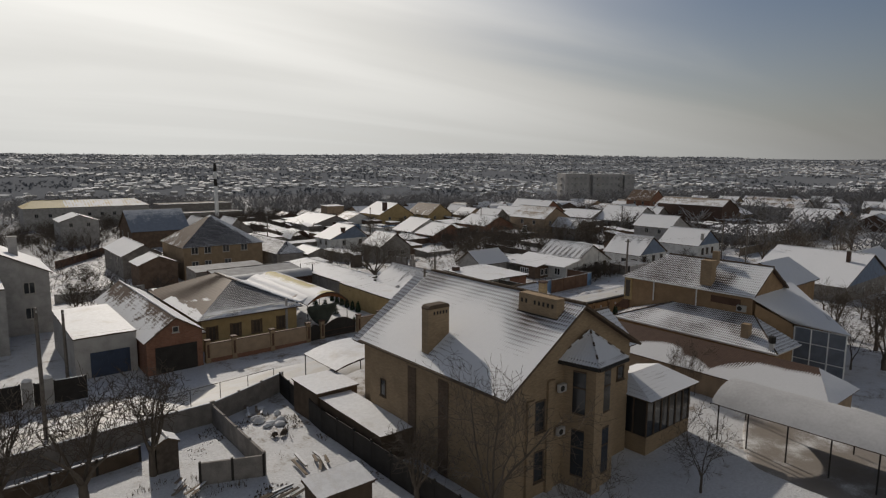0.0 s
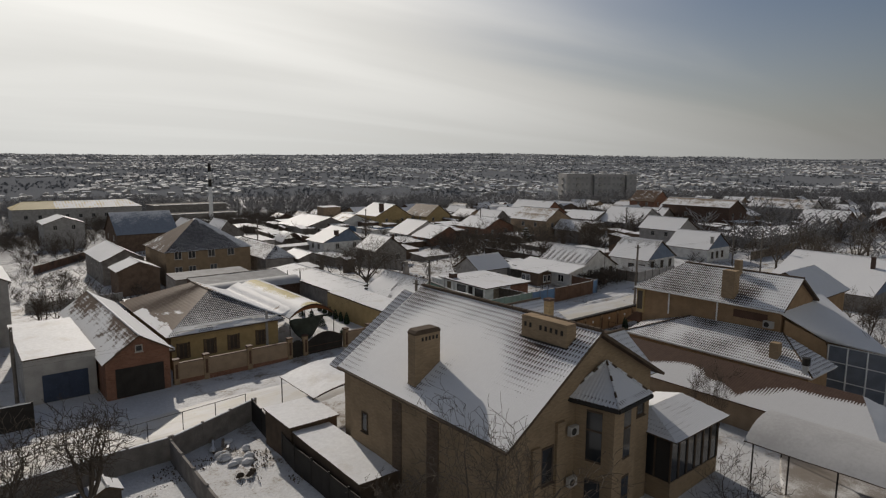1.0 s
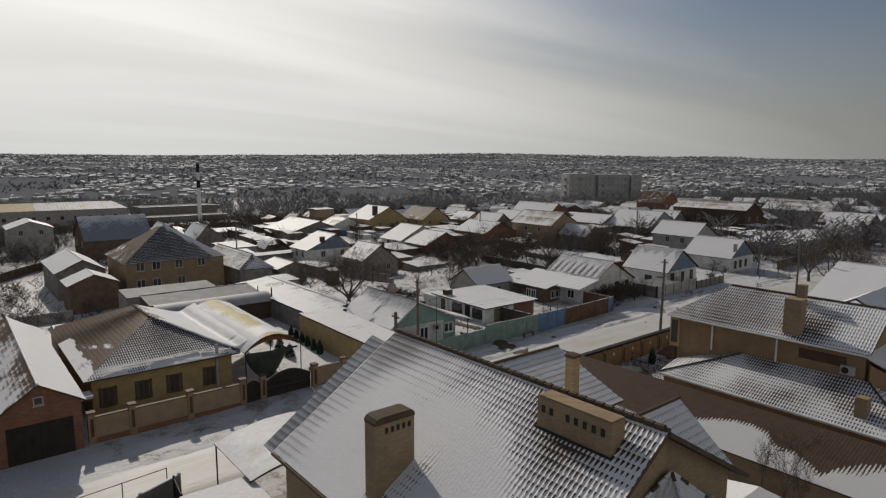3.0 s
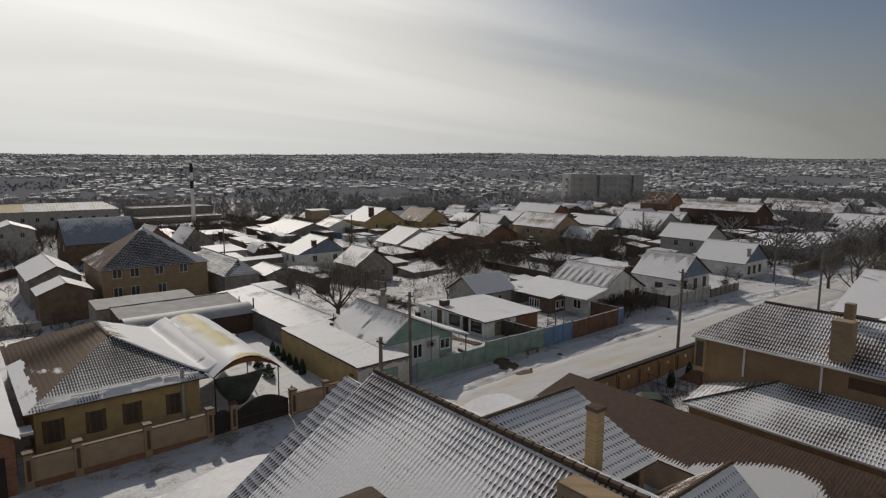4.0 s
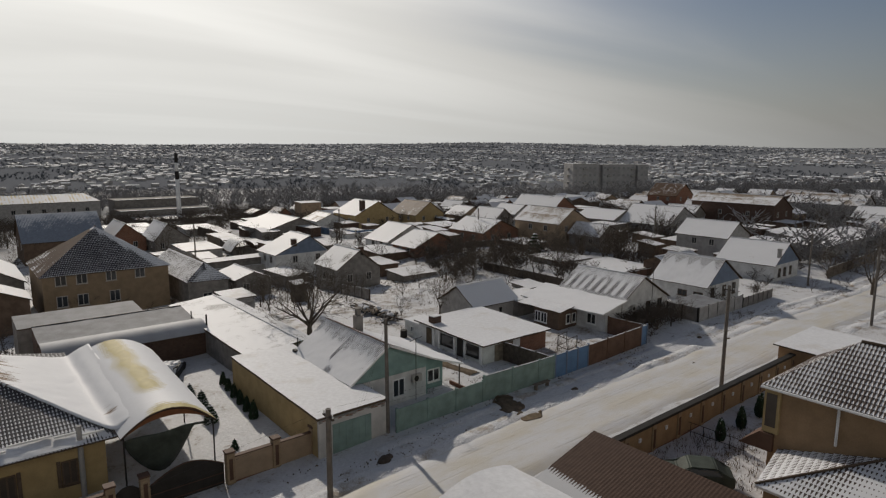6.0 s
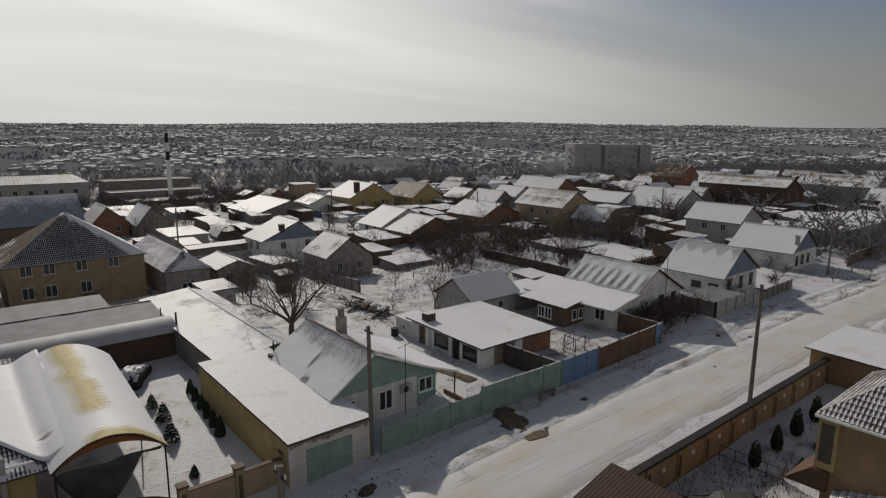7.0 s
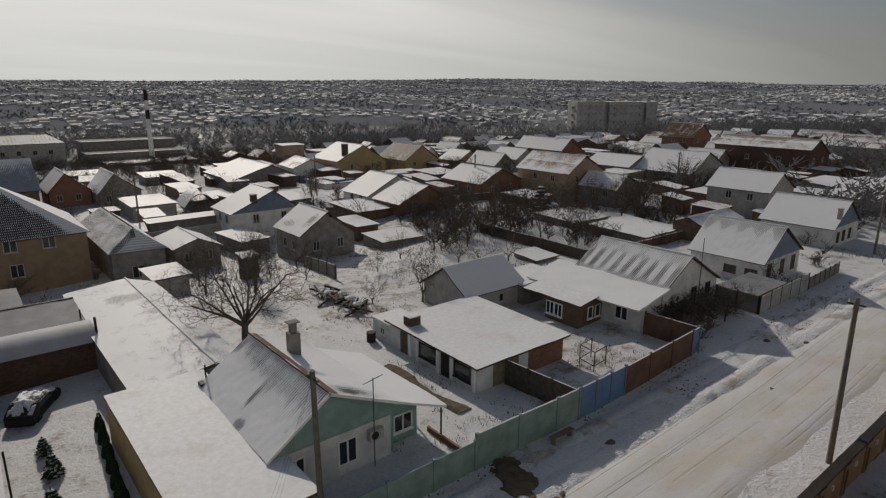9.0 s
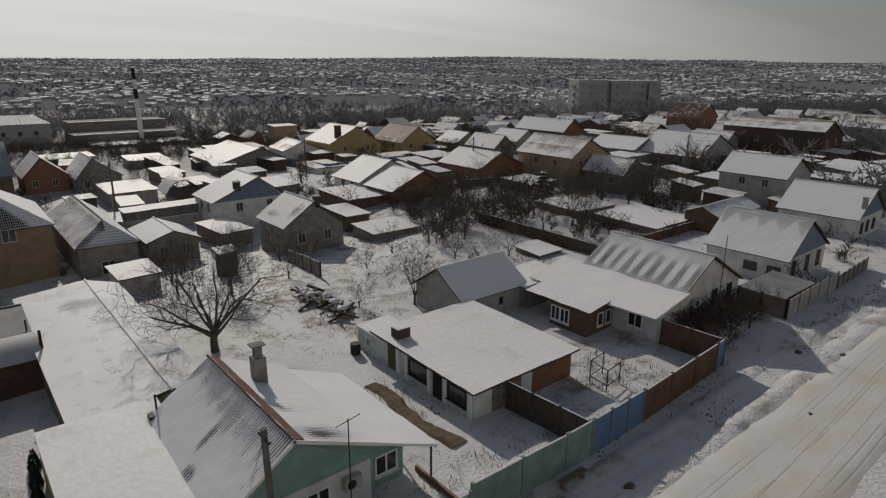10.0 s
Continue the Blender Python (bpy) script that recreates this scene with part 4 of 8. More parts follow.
    for k, (shift, w) in enumerate(((0.12, 0.85), (0.10, 1.1), (0.0, 1.1))):
        a, b = pts[k], pts[k + 1]
        t = (b - a).normalized()
        n = Vector((t.y, -t.x, 0))
        m = (a + b) / 2 + t * shift
        for z, hh in ((2.2, 3.0), (6.1, 2.7)):
            bm = bmesh.new()
            extrude(bm, [m + t * u + Vector((0, 0, v)) - n * 0.01 for u, v in ((-w / 2, z - hh / 2), (w / 2, z - hh / 2), (w / 2, z + hh / 2), (-w / 2, z + hh / 2))], n * 0.03)
            pn = part("bay_window", bm, M["glass"], tw, "dark bay window")
            for v in (z - hh / 2, z + hh * 0.12, z + hh / 2):
                bm = bmesh.new()
                extrude(bm, [m + t * u + Vector((0, 0, v + e)) - n * 0.01 for u, e in ((-w / 2, -0.05), (w / 2, -0.05), (w / 2, 0.05), (-w / 2, 0.05))], n * 0.05)
                part("rail", bm, M["fascia"], pn)
    bx(ob, "bay_pier", "tan_brick", 29.6 - rx, 30.42 - rx, 21.5 - cy, 22.2 - cy, -0.5, 7.9, "tan brick corner pier")
    ap = Vector((31.4 - rx, 23.4 - cy, 9.6))
    ring = [Vector((x - rx, y - cy, 8.12)) for x, y in ((28.7, 23.9), (29.35, 21.1), (32.55, 21.3), (33.6, 23.9))]
    for k in range(3):
        sheet("bay_roof", ob, [M["tile_bay"], M["fascia"]], ring[k], ring[k + 1], ap, ap, nu=84, nv=24, wave=0.02, step=0.03, thick=0.2, melt=lambda x, y, z: -0.30 + 0.25 * noise.noise((x, y, z * 2)) + 0.55 * smooth01((8.5 - z) / 0.4))
    for k in range(4):
        if k < 3:
            rod(ob, "eave_board", "dark", ring[k] - Vector((0, 0, 0.14)), ring[k + 1] - Vector((0, 0, 0.14)), 0.11, 6)
        for i in range(9):
            p, q = ring[k].lerp(ap, i / 9), ring[k].lerp(ap, (i + 0.9) / 9)
            rod(ob, "hip_tile", "snow" if (i + k) % 3 else "fascia", p + Vector((0, 0, 0.03)), q + Vector((0, 0, 0.01)), 0.065, 6)
    # glazed veranda
    vx0, vx1, vy0, vy1, ze = 36.5, 42.1, 22.2, 26.6, 3.95
    bx(ob, "veranda_base", "tan_brick", vx0 - rx, vx1 - rx, vy0 - cy, vy1 - cy, -0.5, 1.3)
    bx(ob, "veranda_glass", "glass", vx0 + 0.06 - rx, vx1 - 0.06 - rx, vy0 + 0.06 - cy, vy1 - cy, 1.305, ze + 0.02, "dark veranda glazing")
    n = 7
    for k in range(n):
        x = vx0 + (vx1 - vx0) * k / (n - 1)
        bx(ob, "mullion", "fascia", x - 0.05 - rx, x + 0.05 - rx, vy0 - 0.01 - cy, vy0 + 0.08 - cy, 1.31, ze)
    for k in range(1, 4):
        y = vy0 + (vy1 - vy0) * k / 4
        bx(ob, "mullion", "fascia", vx0 - 0.01 - rx, vx0 + 0.08 - rx, y - 0.05 - cy, y + 0.05 - cy, 1.31, ze)
    E0, E1, F0, F1 = 36.1, 42.5, 21.7, 27.0
    za, zb = 4.05, 4.9
    R0, R1, RY = 37.9, 41.6, 24.6
    for q in (((E0, F0), (E1, F0), (R1, RY), (R0, RY)), ((E1, F1), (E0, F1), (R0, RY), (R1, RY)), ((E0, F1), (E0, F0), (R0, RY), (R0, RY)), ((E1, F0), (E1, F1), (R1, RY), (R1, RY))):
        (a, b, c, d) = q
        sheet("veranda_roof", ob, [M["tile_bay"], M["fascia"]], L(*a, za), L(*b, za), L(*c, zb), L(*d, zb), nu=90, nv=24, wave=0.018, step=0.02, thick=0.12, melt=lambda x, y, z: -0.28 + 0.35 * noise.noise((x / 1.4, y / 1.4, z)))
    return ob


main_house()


def arched(label, name, category, a, b, c, d, bow, mat, posts=(), base=None, thick=0.06, nu=30, nv=28, rim="brown", wave=0.0, melt=None):
    """A vaulted canopy: a-b and d-c are its long edges, bow its rise over them."""
    g = ground_z(a[0], a[1]) if base is None else base
    ob = thing(name, label, category, (a[0], a[1], g))
    o = Vector((a[0], a[1], g))
    sheet("vault", ob, [M[mat], M[rim]], Vector(a) - o, Vector(b) - o, Vector(c) - o, Vector(d) - o, nu=nu, nv=nv, bow=bow, thick=thick, uneven=0.04, seed=a[0], wave=wave, melt=melt)
    for k in (0, 1):
        p, q = (Vector(a) - o, Vector(d) - o) if k == 0 else (Vector(b) - o, Vector(c) - o)
        prev = None
        bm = bmesh.new()
        for i in range(13):
            s = i / 12
            r = p.lerp(q, s) + Vector((0, 0, bow * 4 * s * (1 - s) - thick - 0.04))
            if prev is not None:
                tube(bm, prev, r, 0.035, 0.035, 5)
            prev = r
        part("arch_rib", bm, M["dark"], ob)
    for x, y, z in posts:
        rod(ob, "post", "dark", (x - o.x, y - o.y, -0.2), (x - o.x, y - o.y, z - g), 0.05)
    return ob


# sheds against the side of the main house
flat_building("low shed with a deep snow cap beside the tan house", 21.35, 24.9, 41.1, 45.2, 2.2, "fascia", "snow", 2.25, base=-0.2, name="shed", category="shed", over=0.12)
flat_building("low lean-to under smooth snow against the tan house", 21.5, 24.15, 32.6, 41.0, 1.75, "fascia", "snow", 1.85, base=-0.2, name="shed", category="shed", over=0.06)
arched("snow-covered polycarbonate canopy on thin posts", "canopy", "canopy", (24.7, 44.2, 2.6), (24.7, 50.0, 2.6), (31.0, 50.6, 2.9), (31.0, 44.2, 2.9), 0.4, "snow",
       posts=[(24.75, 44.4, 2.5), (24.75, 49.8, 2.5), (30.9, 50.3, 2.6)], base=-0.2)

# neighbours across the lane
flat_building("white plastered garage with a snow-covered flat roof", 8.6, 13.9, 64.0, 77.2, 3.5, "grey_plaster", "snow", 3.7, base=-0.4, doors=[("f", 0.3, 3.4, 2.4, "navy")], name="garage", category="garage", over=0.05)
house("red brick garage with a half-bare snowy gable roof", 16.8, 72.6, 23.4, 3.0, 2.8, 2.9, 3.3, 5.05, wall="red_brick", roof="tile_brown", roof_r="slate_full", ov=0.3, gov=0.35, base=-0.4, name="garage", category="garage",
      wins=[("f", 0, 4.2, 0.6, 0.6)], doors=[("f", 0, 3.9, 2.6, "dark")], melt=lambda x, y, z: (-0.85 + 0.62 * smooth01((z - 3.5 + 0.9 * noise.noise((y / 1.3, x / 2.5, 3))) / 1.0) + 0.25 * noise.noise((x / 0.5, y / 0.9, 8)) if x < 0 else 0.0))
yh = house("yellow plastered house with a hipped roof of dark snow-streaked tiles", 26.2, 75.0, 19.6, 6.1, 6.1, 3.2, 3.2, 5.75, wall="yellow_plaster", roof="tile_brown", roof_r="tile_dark", roof_f="tile_dark", hf=7.6, hb=6.0, peak=0.6, base=-0.4, ov=0.6, gov=0.6, fine=5,
           melt=lambda x, y, z: (0.02 + 0.30 * smooth01((z - 4.1) / 1.3) - 0.25 * smooth01((4.3 - z) / 0.4) + 0.10 * x / 6 + 0.1 * noise.noise((x / 1.5, z, 2)) if y < -2.1 and abs(x - 0.6) < 6.4 * (-2.1 - y) / 7.6 + 0.1 else
                                 (-0.7 if x < -5.0 + 0.35 * noise.noise((math.floor(y / 1.1) * 1.7, 0, 5)) and y < 3 else 0.35 + 0.35 * noise.noise((x / 0.5, y / 1.6, 5)) - 0.5 * math.exp(-((x + 3.2 + 0.4 * (y + 5)) / 0.5) ** 2))),
           wins=[("f", -4.4, 1.9, 0.82, 1.5, "umber_brick", "umber_pane"), ("f", -1.8, 1.9, 0.82, 1.5, "umber_brick", "umber_pane"), ("f", 0.6, 1.9, 0.82, 1.5, "umber_brick", "umber_pane"), ("f", 3.6, 1.9, 0.82, 1.5, "umber_brick", "umber_pane")])
SX, SY = 60, 70
sv, sm, su, sf = [], [], [], []
for i in range(SX + 1):
    x = 0.75 + 6.85 * i / SX
    front = -2.35 - 7.4 * min(1.0, (x - 0.6) / 5.5) - 0.25 * max(0.0, x - 6.1)
    back = 3.4 + 4.0 * min(1.0, (x - 0.6) / 5.5)
    slope = 6.36 - 0.464 * (x - 0.6)
    q = max(0.0, (x - 6.0) / 5.7)
    vault = 3.86 + 5.4 * q * (1 - q) if x > 6.0 else 3.86 - 0.947 * (6.0 - x)
    d = slope - vault
    z = (slope + vault + math.sqrt(d * d + 0.25)) / 2 - 0.16 * smooth01((x - 6.4) / 1.0)
    calm = 1 - 0.9 * smooth01((x - 6.4) / 0.6)
    for j in range(SY + 1):
        y = front + (back - front) * j / SY
        edge = min(j, SY - j) == 0 or i in (0, SX)
        sv.append((x, y, z - (0.14 if edge else 0.0) + calm * (0.05 * noise.noise((x / 1.2, y / 1.2, 3)) + 0.02 * noise.noise((x * 2, y * 2, 8)))))
        sm.append(-0.34 + 0.80 * math.exp(-((x - 0.6) / (1.8 + 0.8 * noise.noise((y / 1.5, 0, 2)))) ** 2) + 0.38 * noise.noise((x / 2.0, y / 0.5, 7)) + 0.55 * math.exp(-((x - 6.3) / 0.5) ** 2 - ((y + 7.0) / 1.4) ** 2))
        su.append((y, x))
for i in range(SX):
    for j in range(SY):
        k = i * (SY + 1) + j
        sf.append((k, k + SY + 1, k + SY + 2, k + 1))
slid = raw_part("slid_snow", sv, sf, M["slid_snow"], yh, "snow sliding from the roof onto the vault", smooth=True)
slid.data.attributes.new("melt", "FLOAT", "POINT").data.foreach_set("value", sm)
slid.data.uv_layers.new(name="UVMap").data.foreach_set("uv", [c for loop in slid.data.loops for c in su[loop.vertex_index]])
for x0, x1, u in ((-5.2, -3.3, 0.42), (-3.2, -1.3, 0.78), (-1.2, 0.7, 0.78), (0.8, 2.9, 1.12), (3.0, 4.1, 0.92), (4.3, 5.5, 0.6)):
    zz = 3.68 + 0.336 * u
    bx(yh, "snow_guard", "white", x0, x1, -9.8 + u, -9.73 + u, zz, zz + 0.11, "strip of ice along the eave")
sheet("eave_snow", yh, [M["snow"], M["snow"]], (-6.0, -9.75, 3.64), (6.0, -9.75, 3.64), (5.0, -8.55, 4.045), (-5.0, -8.55, 4.045), nu=40, nv=5, thick=0.05, uneven=0.06, seed=9, label="band of snow along the eave")
rod(yh, "downpipe", "grey_wall", (4.2, -9.3, 0.0), (4.2, -9.3, 4.6), 0.15, 8)
for u in (-4.4, -1.8, 0.6, 3.6):
    for k in (-1, 1):
        bx(yh, "shutter", "umber_brick", u + k * 0.55 - 0.1, u + k * 0.55 + 0.1, -9.27, -9.202, 1.1, 2.7, "open brown shutter")
vc = arched("vaulted polycarbonate canopy under sliding snow", "canopy", "canopy", (32.2, 64.0, 3.45), (32.3, 81.0, 3.45), (38.2, 81.0, 3.3), (37.6, 63.7, 3.3), 1.35, "poly",
       posts=[(32.4, 64.3, 3.4), (37.5, 64.0, 3.3), (38.0, 72.0, 3.3), (38.1, 80.6, 3.3)], base=-0.2, rim="rust", wave=0.012,
       melt=lambda x, y, z: 0.98 * math.exp(-((x - 2.75 - 0.35 * noise.noise((y / 2.2, 0, 3))) / 1.0) ** 2) * smooth01((y - 2.0) / 3) + 0.98 * math.exp(-(y / (1.0 + 0.5 * noise.noise((x, 0, 7)))) ** 2) * smooth01((x - 0.8) / 1.5) + 0.6 * math.exp(-((x - 0.4) / 0.45) ** 2 - ((y - 3) / 2.5) ** 2) - 0.24)
bm = bmesh.new()
rim_ = [(5.4 * s, 0.12 - 0.05 * s, 3.62 + 1.35 * 4 * s * (1 - s) - 0.1 * s - 0.1) for s in [0.04 + 0.92 * k / 12 for k in range(13)]]
extrude(bm, rim_ + [(x, y, z - 0.12 - 0.38 * math.sin(math.pi * k / 12)) for k, (x, y, z) in reversed(list(enumerate(rim_)))], (0, 0.04, 0))
part("end_strip", bm, M["orange_sheet"], vc, "orange strip under the front rim of the vault")
tv, tf = [], []
for i in range(17):
    s_ = i / 16
    low_ = 3.3 - 2.3 * max(0.0, math.sin(math.pi * min(1, s_ * 1.25)) ** 0.8 if s_ < 0.8 else 0.0) - 0.2
    for j in range(6):
        tv.append((0.2 + 5.0 * s_, 0.2 + 0.12 * math.sin(j * 1.3 + i * 0.7) + 0.35 * j / 5, 3.4 + (low_ - 3.4) * j / 5))
for i in range(16):
    for j in range(5):
        tf.append((i * 6 + j, i * 6 + 6 + j, i * 6 + 7 + j, i * 6 + 1 + j))
tp_ = raw_part("hanging_tarp", tv, tf, M["tarp"], vc, "dark tarpaulin hanging in folds", smooth=True)
tp_.modifiers.new("thickness", "SOLIDIFY").thickness = 0.02


# gate and walls of the yellow house
def brick_wall(label, runs, ptop=1.95, h=1.6, mat="peach_plaster", base=-0.25, y=61.8, th=0.22, pw=0.24, coping="brown"):
    """A plastered wall along the street with pillars at the given places."""
    ob = thing("street_wall", label, "wall", (runs[0], y, base))
    for i, x in enumerate(runs):
        px = bx(ob, "pillar", "tan_brick", x - runs[0] - pw, x - runs[0] + pw, -pw, pw, -0.3, ptop - base)
        bx(px, "cap", coping, x - runs[0] - pw - 0.05, x - runs[0] + pw + 0.05, -pw - 0.05, pw + 0.05, ptop - base + 0.004, ptop - base + 0.12)
        bx(px, "inset", "brown", x - runs[0] - pw * 0.45, x - runs[0] + pw * 0.45, -pw - 0.03, -pw + 0.01, 0.5, ptop - base - 0.35, "dark inset panel")
        if i + 1 < len(runs):
            a, b = x - runs[0] + pw, runs[i + 1] - runs[0] - pw
            w = bx(ob, "panel", mat, a, b, -th / 2, th / 2, -0.3, h - base)
            bx(w, "coping", coping, a, b, -th / 2 - 0.05, th / 2 + 0.05, h - base + 0.004, h - base + 0.07)
            bx(w, "plinth", "red_brick", a, b, -th / 2 - 0.04, -th / 2 + 0.02, -0.3, 0.32, "red brick plinth")
    return ob


brick_wall("peach plastered street wall with brick pillars", [19.9, 22.6, 26.8, 31.05], y=61.7)
brick_wall("peach plastered brick gate pillar", [32.8], y=61.7)
brick_wall("peach plastered street wall with brick pillars", [37.55, 40.5, 43.2], y=61.5)
flat_building("low lean-to under snow behind the yellow house", 20.6, 27.0, 82.0, 87.0, 2.3, "grey_wall", "snow", 2.35, name="shed", category="shed", over=0.1)
arched("long half-round roof under snow behind the yellow house", "canopy", "canopy", (20.4, 81.6, 2.55), (27.2, 81.9, 2.55), (27.2, 87.4, 2.55), (20.6, 87.2, 2.55), 0.85, "snow", base=-0.3, rim="grey_wall")
bx_e = thing("entry_porch", "small flat porch roof under snow beside the yellow house", "porch", (19.9, 64.2, -0.4))
bx(bx_e, "canopy", "fascia", -0.55, 0.6, -0.4, 1.0, 2.55, 2.68)
bx(bx_e, "snow_cap", "snow", -0.53, 0.58, -0.38, 0.98, 2.685, 2.9)
bx(bx_e, "post", "dark", -0.5, -0.42, -0.35, -0.27, -0.2, 2.545)
gt = thing("driveway_gate", "dark arched metal driveway gate", "gate", (32.8, 61.7, -0.25))
for half in range(2):
    bm = bmesh.new()
    pts = []
    for i in range(9):
        s = i / 8
        u = (half * 0.5 + s * 0.5)
        pts.append((0.3 + u * 4.15, -0.03, 1.55 + 0.75 * math.sin(math.pi * u)))
    poly = [(pts[0][0], -0.03, 0.05)] + pts + [(pts[-1][0], -0.03, 0.05)]
    extrude(bm, poly, (0, 0.06, 0))
    lf = part("leaf", bm, M["dark"], gt)
    for i in range(8):
        rod(lf, "rail", "brown", (pts[i][0], -0.06, pts[i][2]), (pts[i + 1][0], -0.06, pts[i + 1][2]), 0.035, 5)
    for z in (0.35, 0.95):
        rod(lf, "bar", "brown", (pts[0][0], -0.07, z), (pts[-1][0], -0.07, z), 0.025, 5)
wk = thing("wicket_gate", "dark metal wicket gate with an arched top", "gate", (31.3, 61.7, -0.25))
bm = bmesh.new()
extrude(bm, [(0.03, -0.03, 0.05), (1.23, -0.03, 0.05), (1.23, -0.03, 1.6), (0.93, -0.03, 1.85), (0.63, -0.03, 1.93), (0.33, -0.03, 1.85), (0.03, -0.03, 1.6)], (0, 0.06, 0))
part("leaf", bm, M["dark"], wk)

# vaulted store closing the yard
st = flat_building("long dark store under a sloping sheet roof", 31.0, 44.6, 86.4, 94.6, 2.5, "dark_brick", "grey_sheet", 3.25, base=-0.3, name="store", category="outbuilding")
sheet("vault", st, [M["vault_sheet"], M["fascia"]], (-6.9, -4.5, 2.75), (6.9, -4.5, 2.75), (6.9, -0.5, 3.0), (-6.9, -0.5, 3.0), nu=40, nv=18, bow=0.75, thick=0.08, label="vaulted roof edge under snow")
bx(st, "ridge_flashing", "dark", -6.8, 6.8, 4.02, 4.2, 3.5, 3.74, "dark flashing along the upper roof edge")
rod(st, "post", "dark", (6.95, -3.7, 0.0), (6.95, -3.7, 4.3), 0.09, 8)
rod(st, "post", "dark", (6.55, -0.3, 2.9), (6.55, -0.3, 4.0), 0.06, 8)
for k in range(9):
    bx(st, "sheet_joint", "grey_sheet", -6.0 + 1.45 * k, -5.93 + 1.45 * k, -0.4, 4.0, 3.0, 3.16)
flat_building("low outbuilding with a grey snow-dusted roof", 30.0, 41.4, 96.8, 101.6, 2.7, "dirty_wall", "grey_sheet", 3.0, name="outbuilding", category="outbuilding")

# snowed garage wing, outbuilding and the teal cottage
gw = flat_building("low yellow garage wing under deep snow with a green gate", 43.0, 48.4, 60.5, 75.4, 2.75, "yellow_plaster", "snow", 2.95, base=0.0, name="garage_wing", category="garage", cap=0.16, over=0.06)
bx(gw, "front", "pale_plaster", -2.72, 2.72, -7.57, -7.42, -0.4, 2.72, "pale plastered front")
door(gw, (-0.2, -7.57, 0.05), (0, -1, 0), 3.0, 2.2, "green")
bx(gw, "vent_stub", "dark", 2.0, 2.5, -0.6, -0.3, 2.9, 3.2, "dark vent stub poking from the snow")
crs = random.Random(9)
for k in range(19):
    x0 = -2.7 + k * 0.285
    for r in range(crs.choice((0, 1, 1, 2, 2, 3))):
        bx(gw, "brick", crs.choice(("red_brick", "dirty_wall", "dirty_wall")), x0, x0 + 0.265, -7.585, -7.50, 2.64 - 0.09 * r, 2.715 - 0.09 * r)
ob2 = house("long low brick outbuilding under deep smooth snow", 49.3, 86.8, 22.8, 5.0, 2.4, 2.75, 2.5, 3.25, wall="dirty_wall", roof="slate_full", base=0.0, name="outbuilding", category="outbuilding", ov=0.15, gov=0.1, thick=0.2)


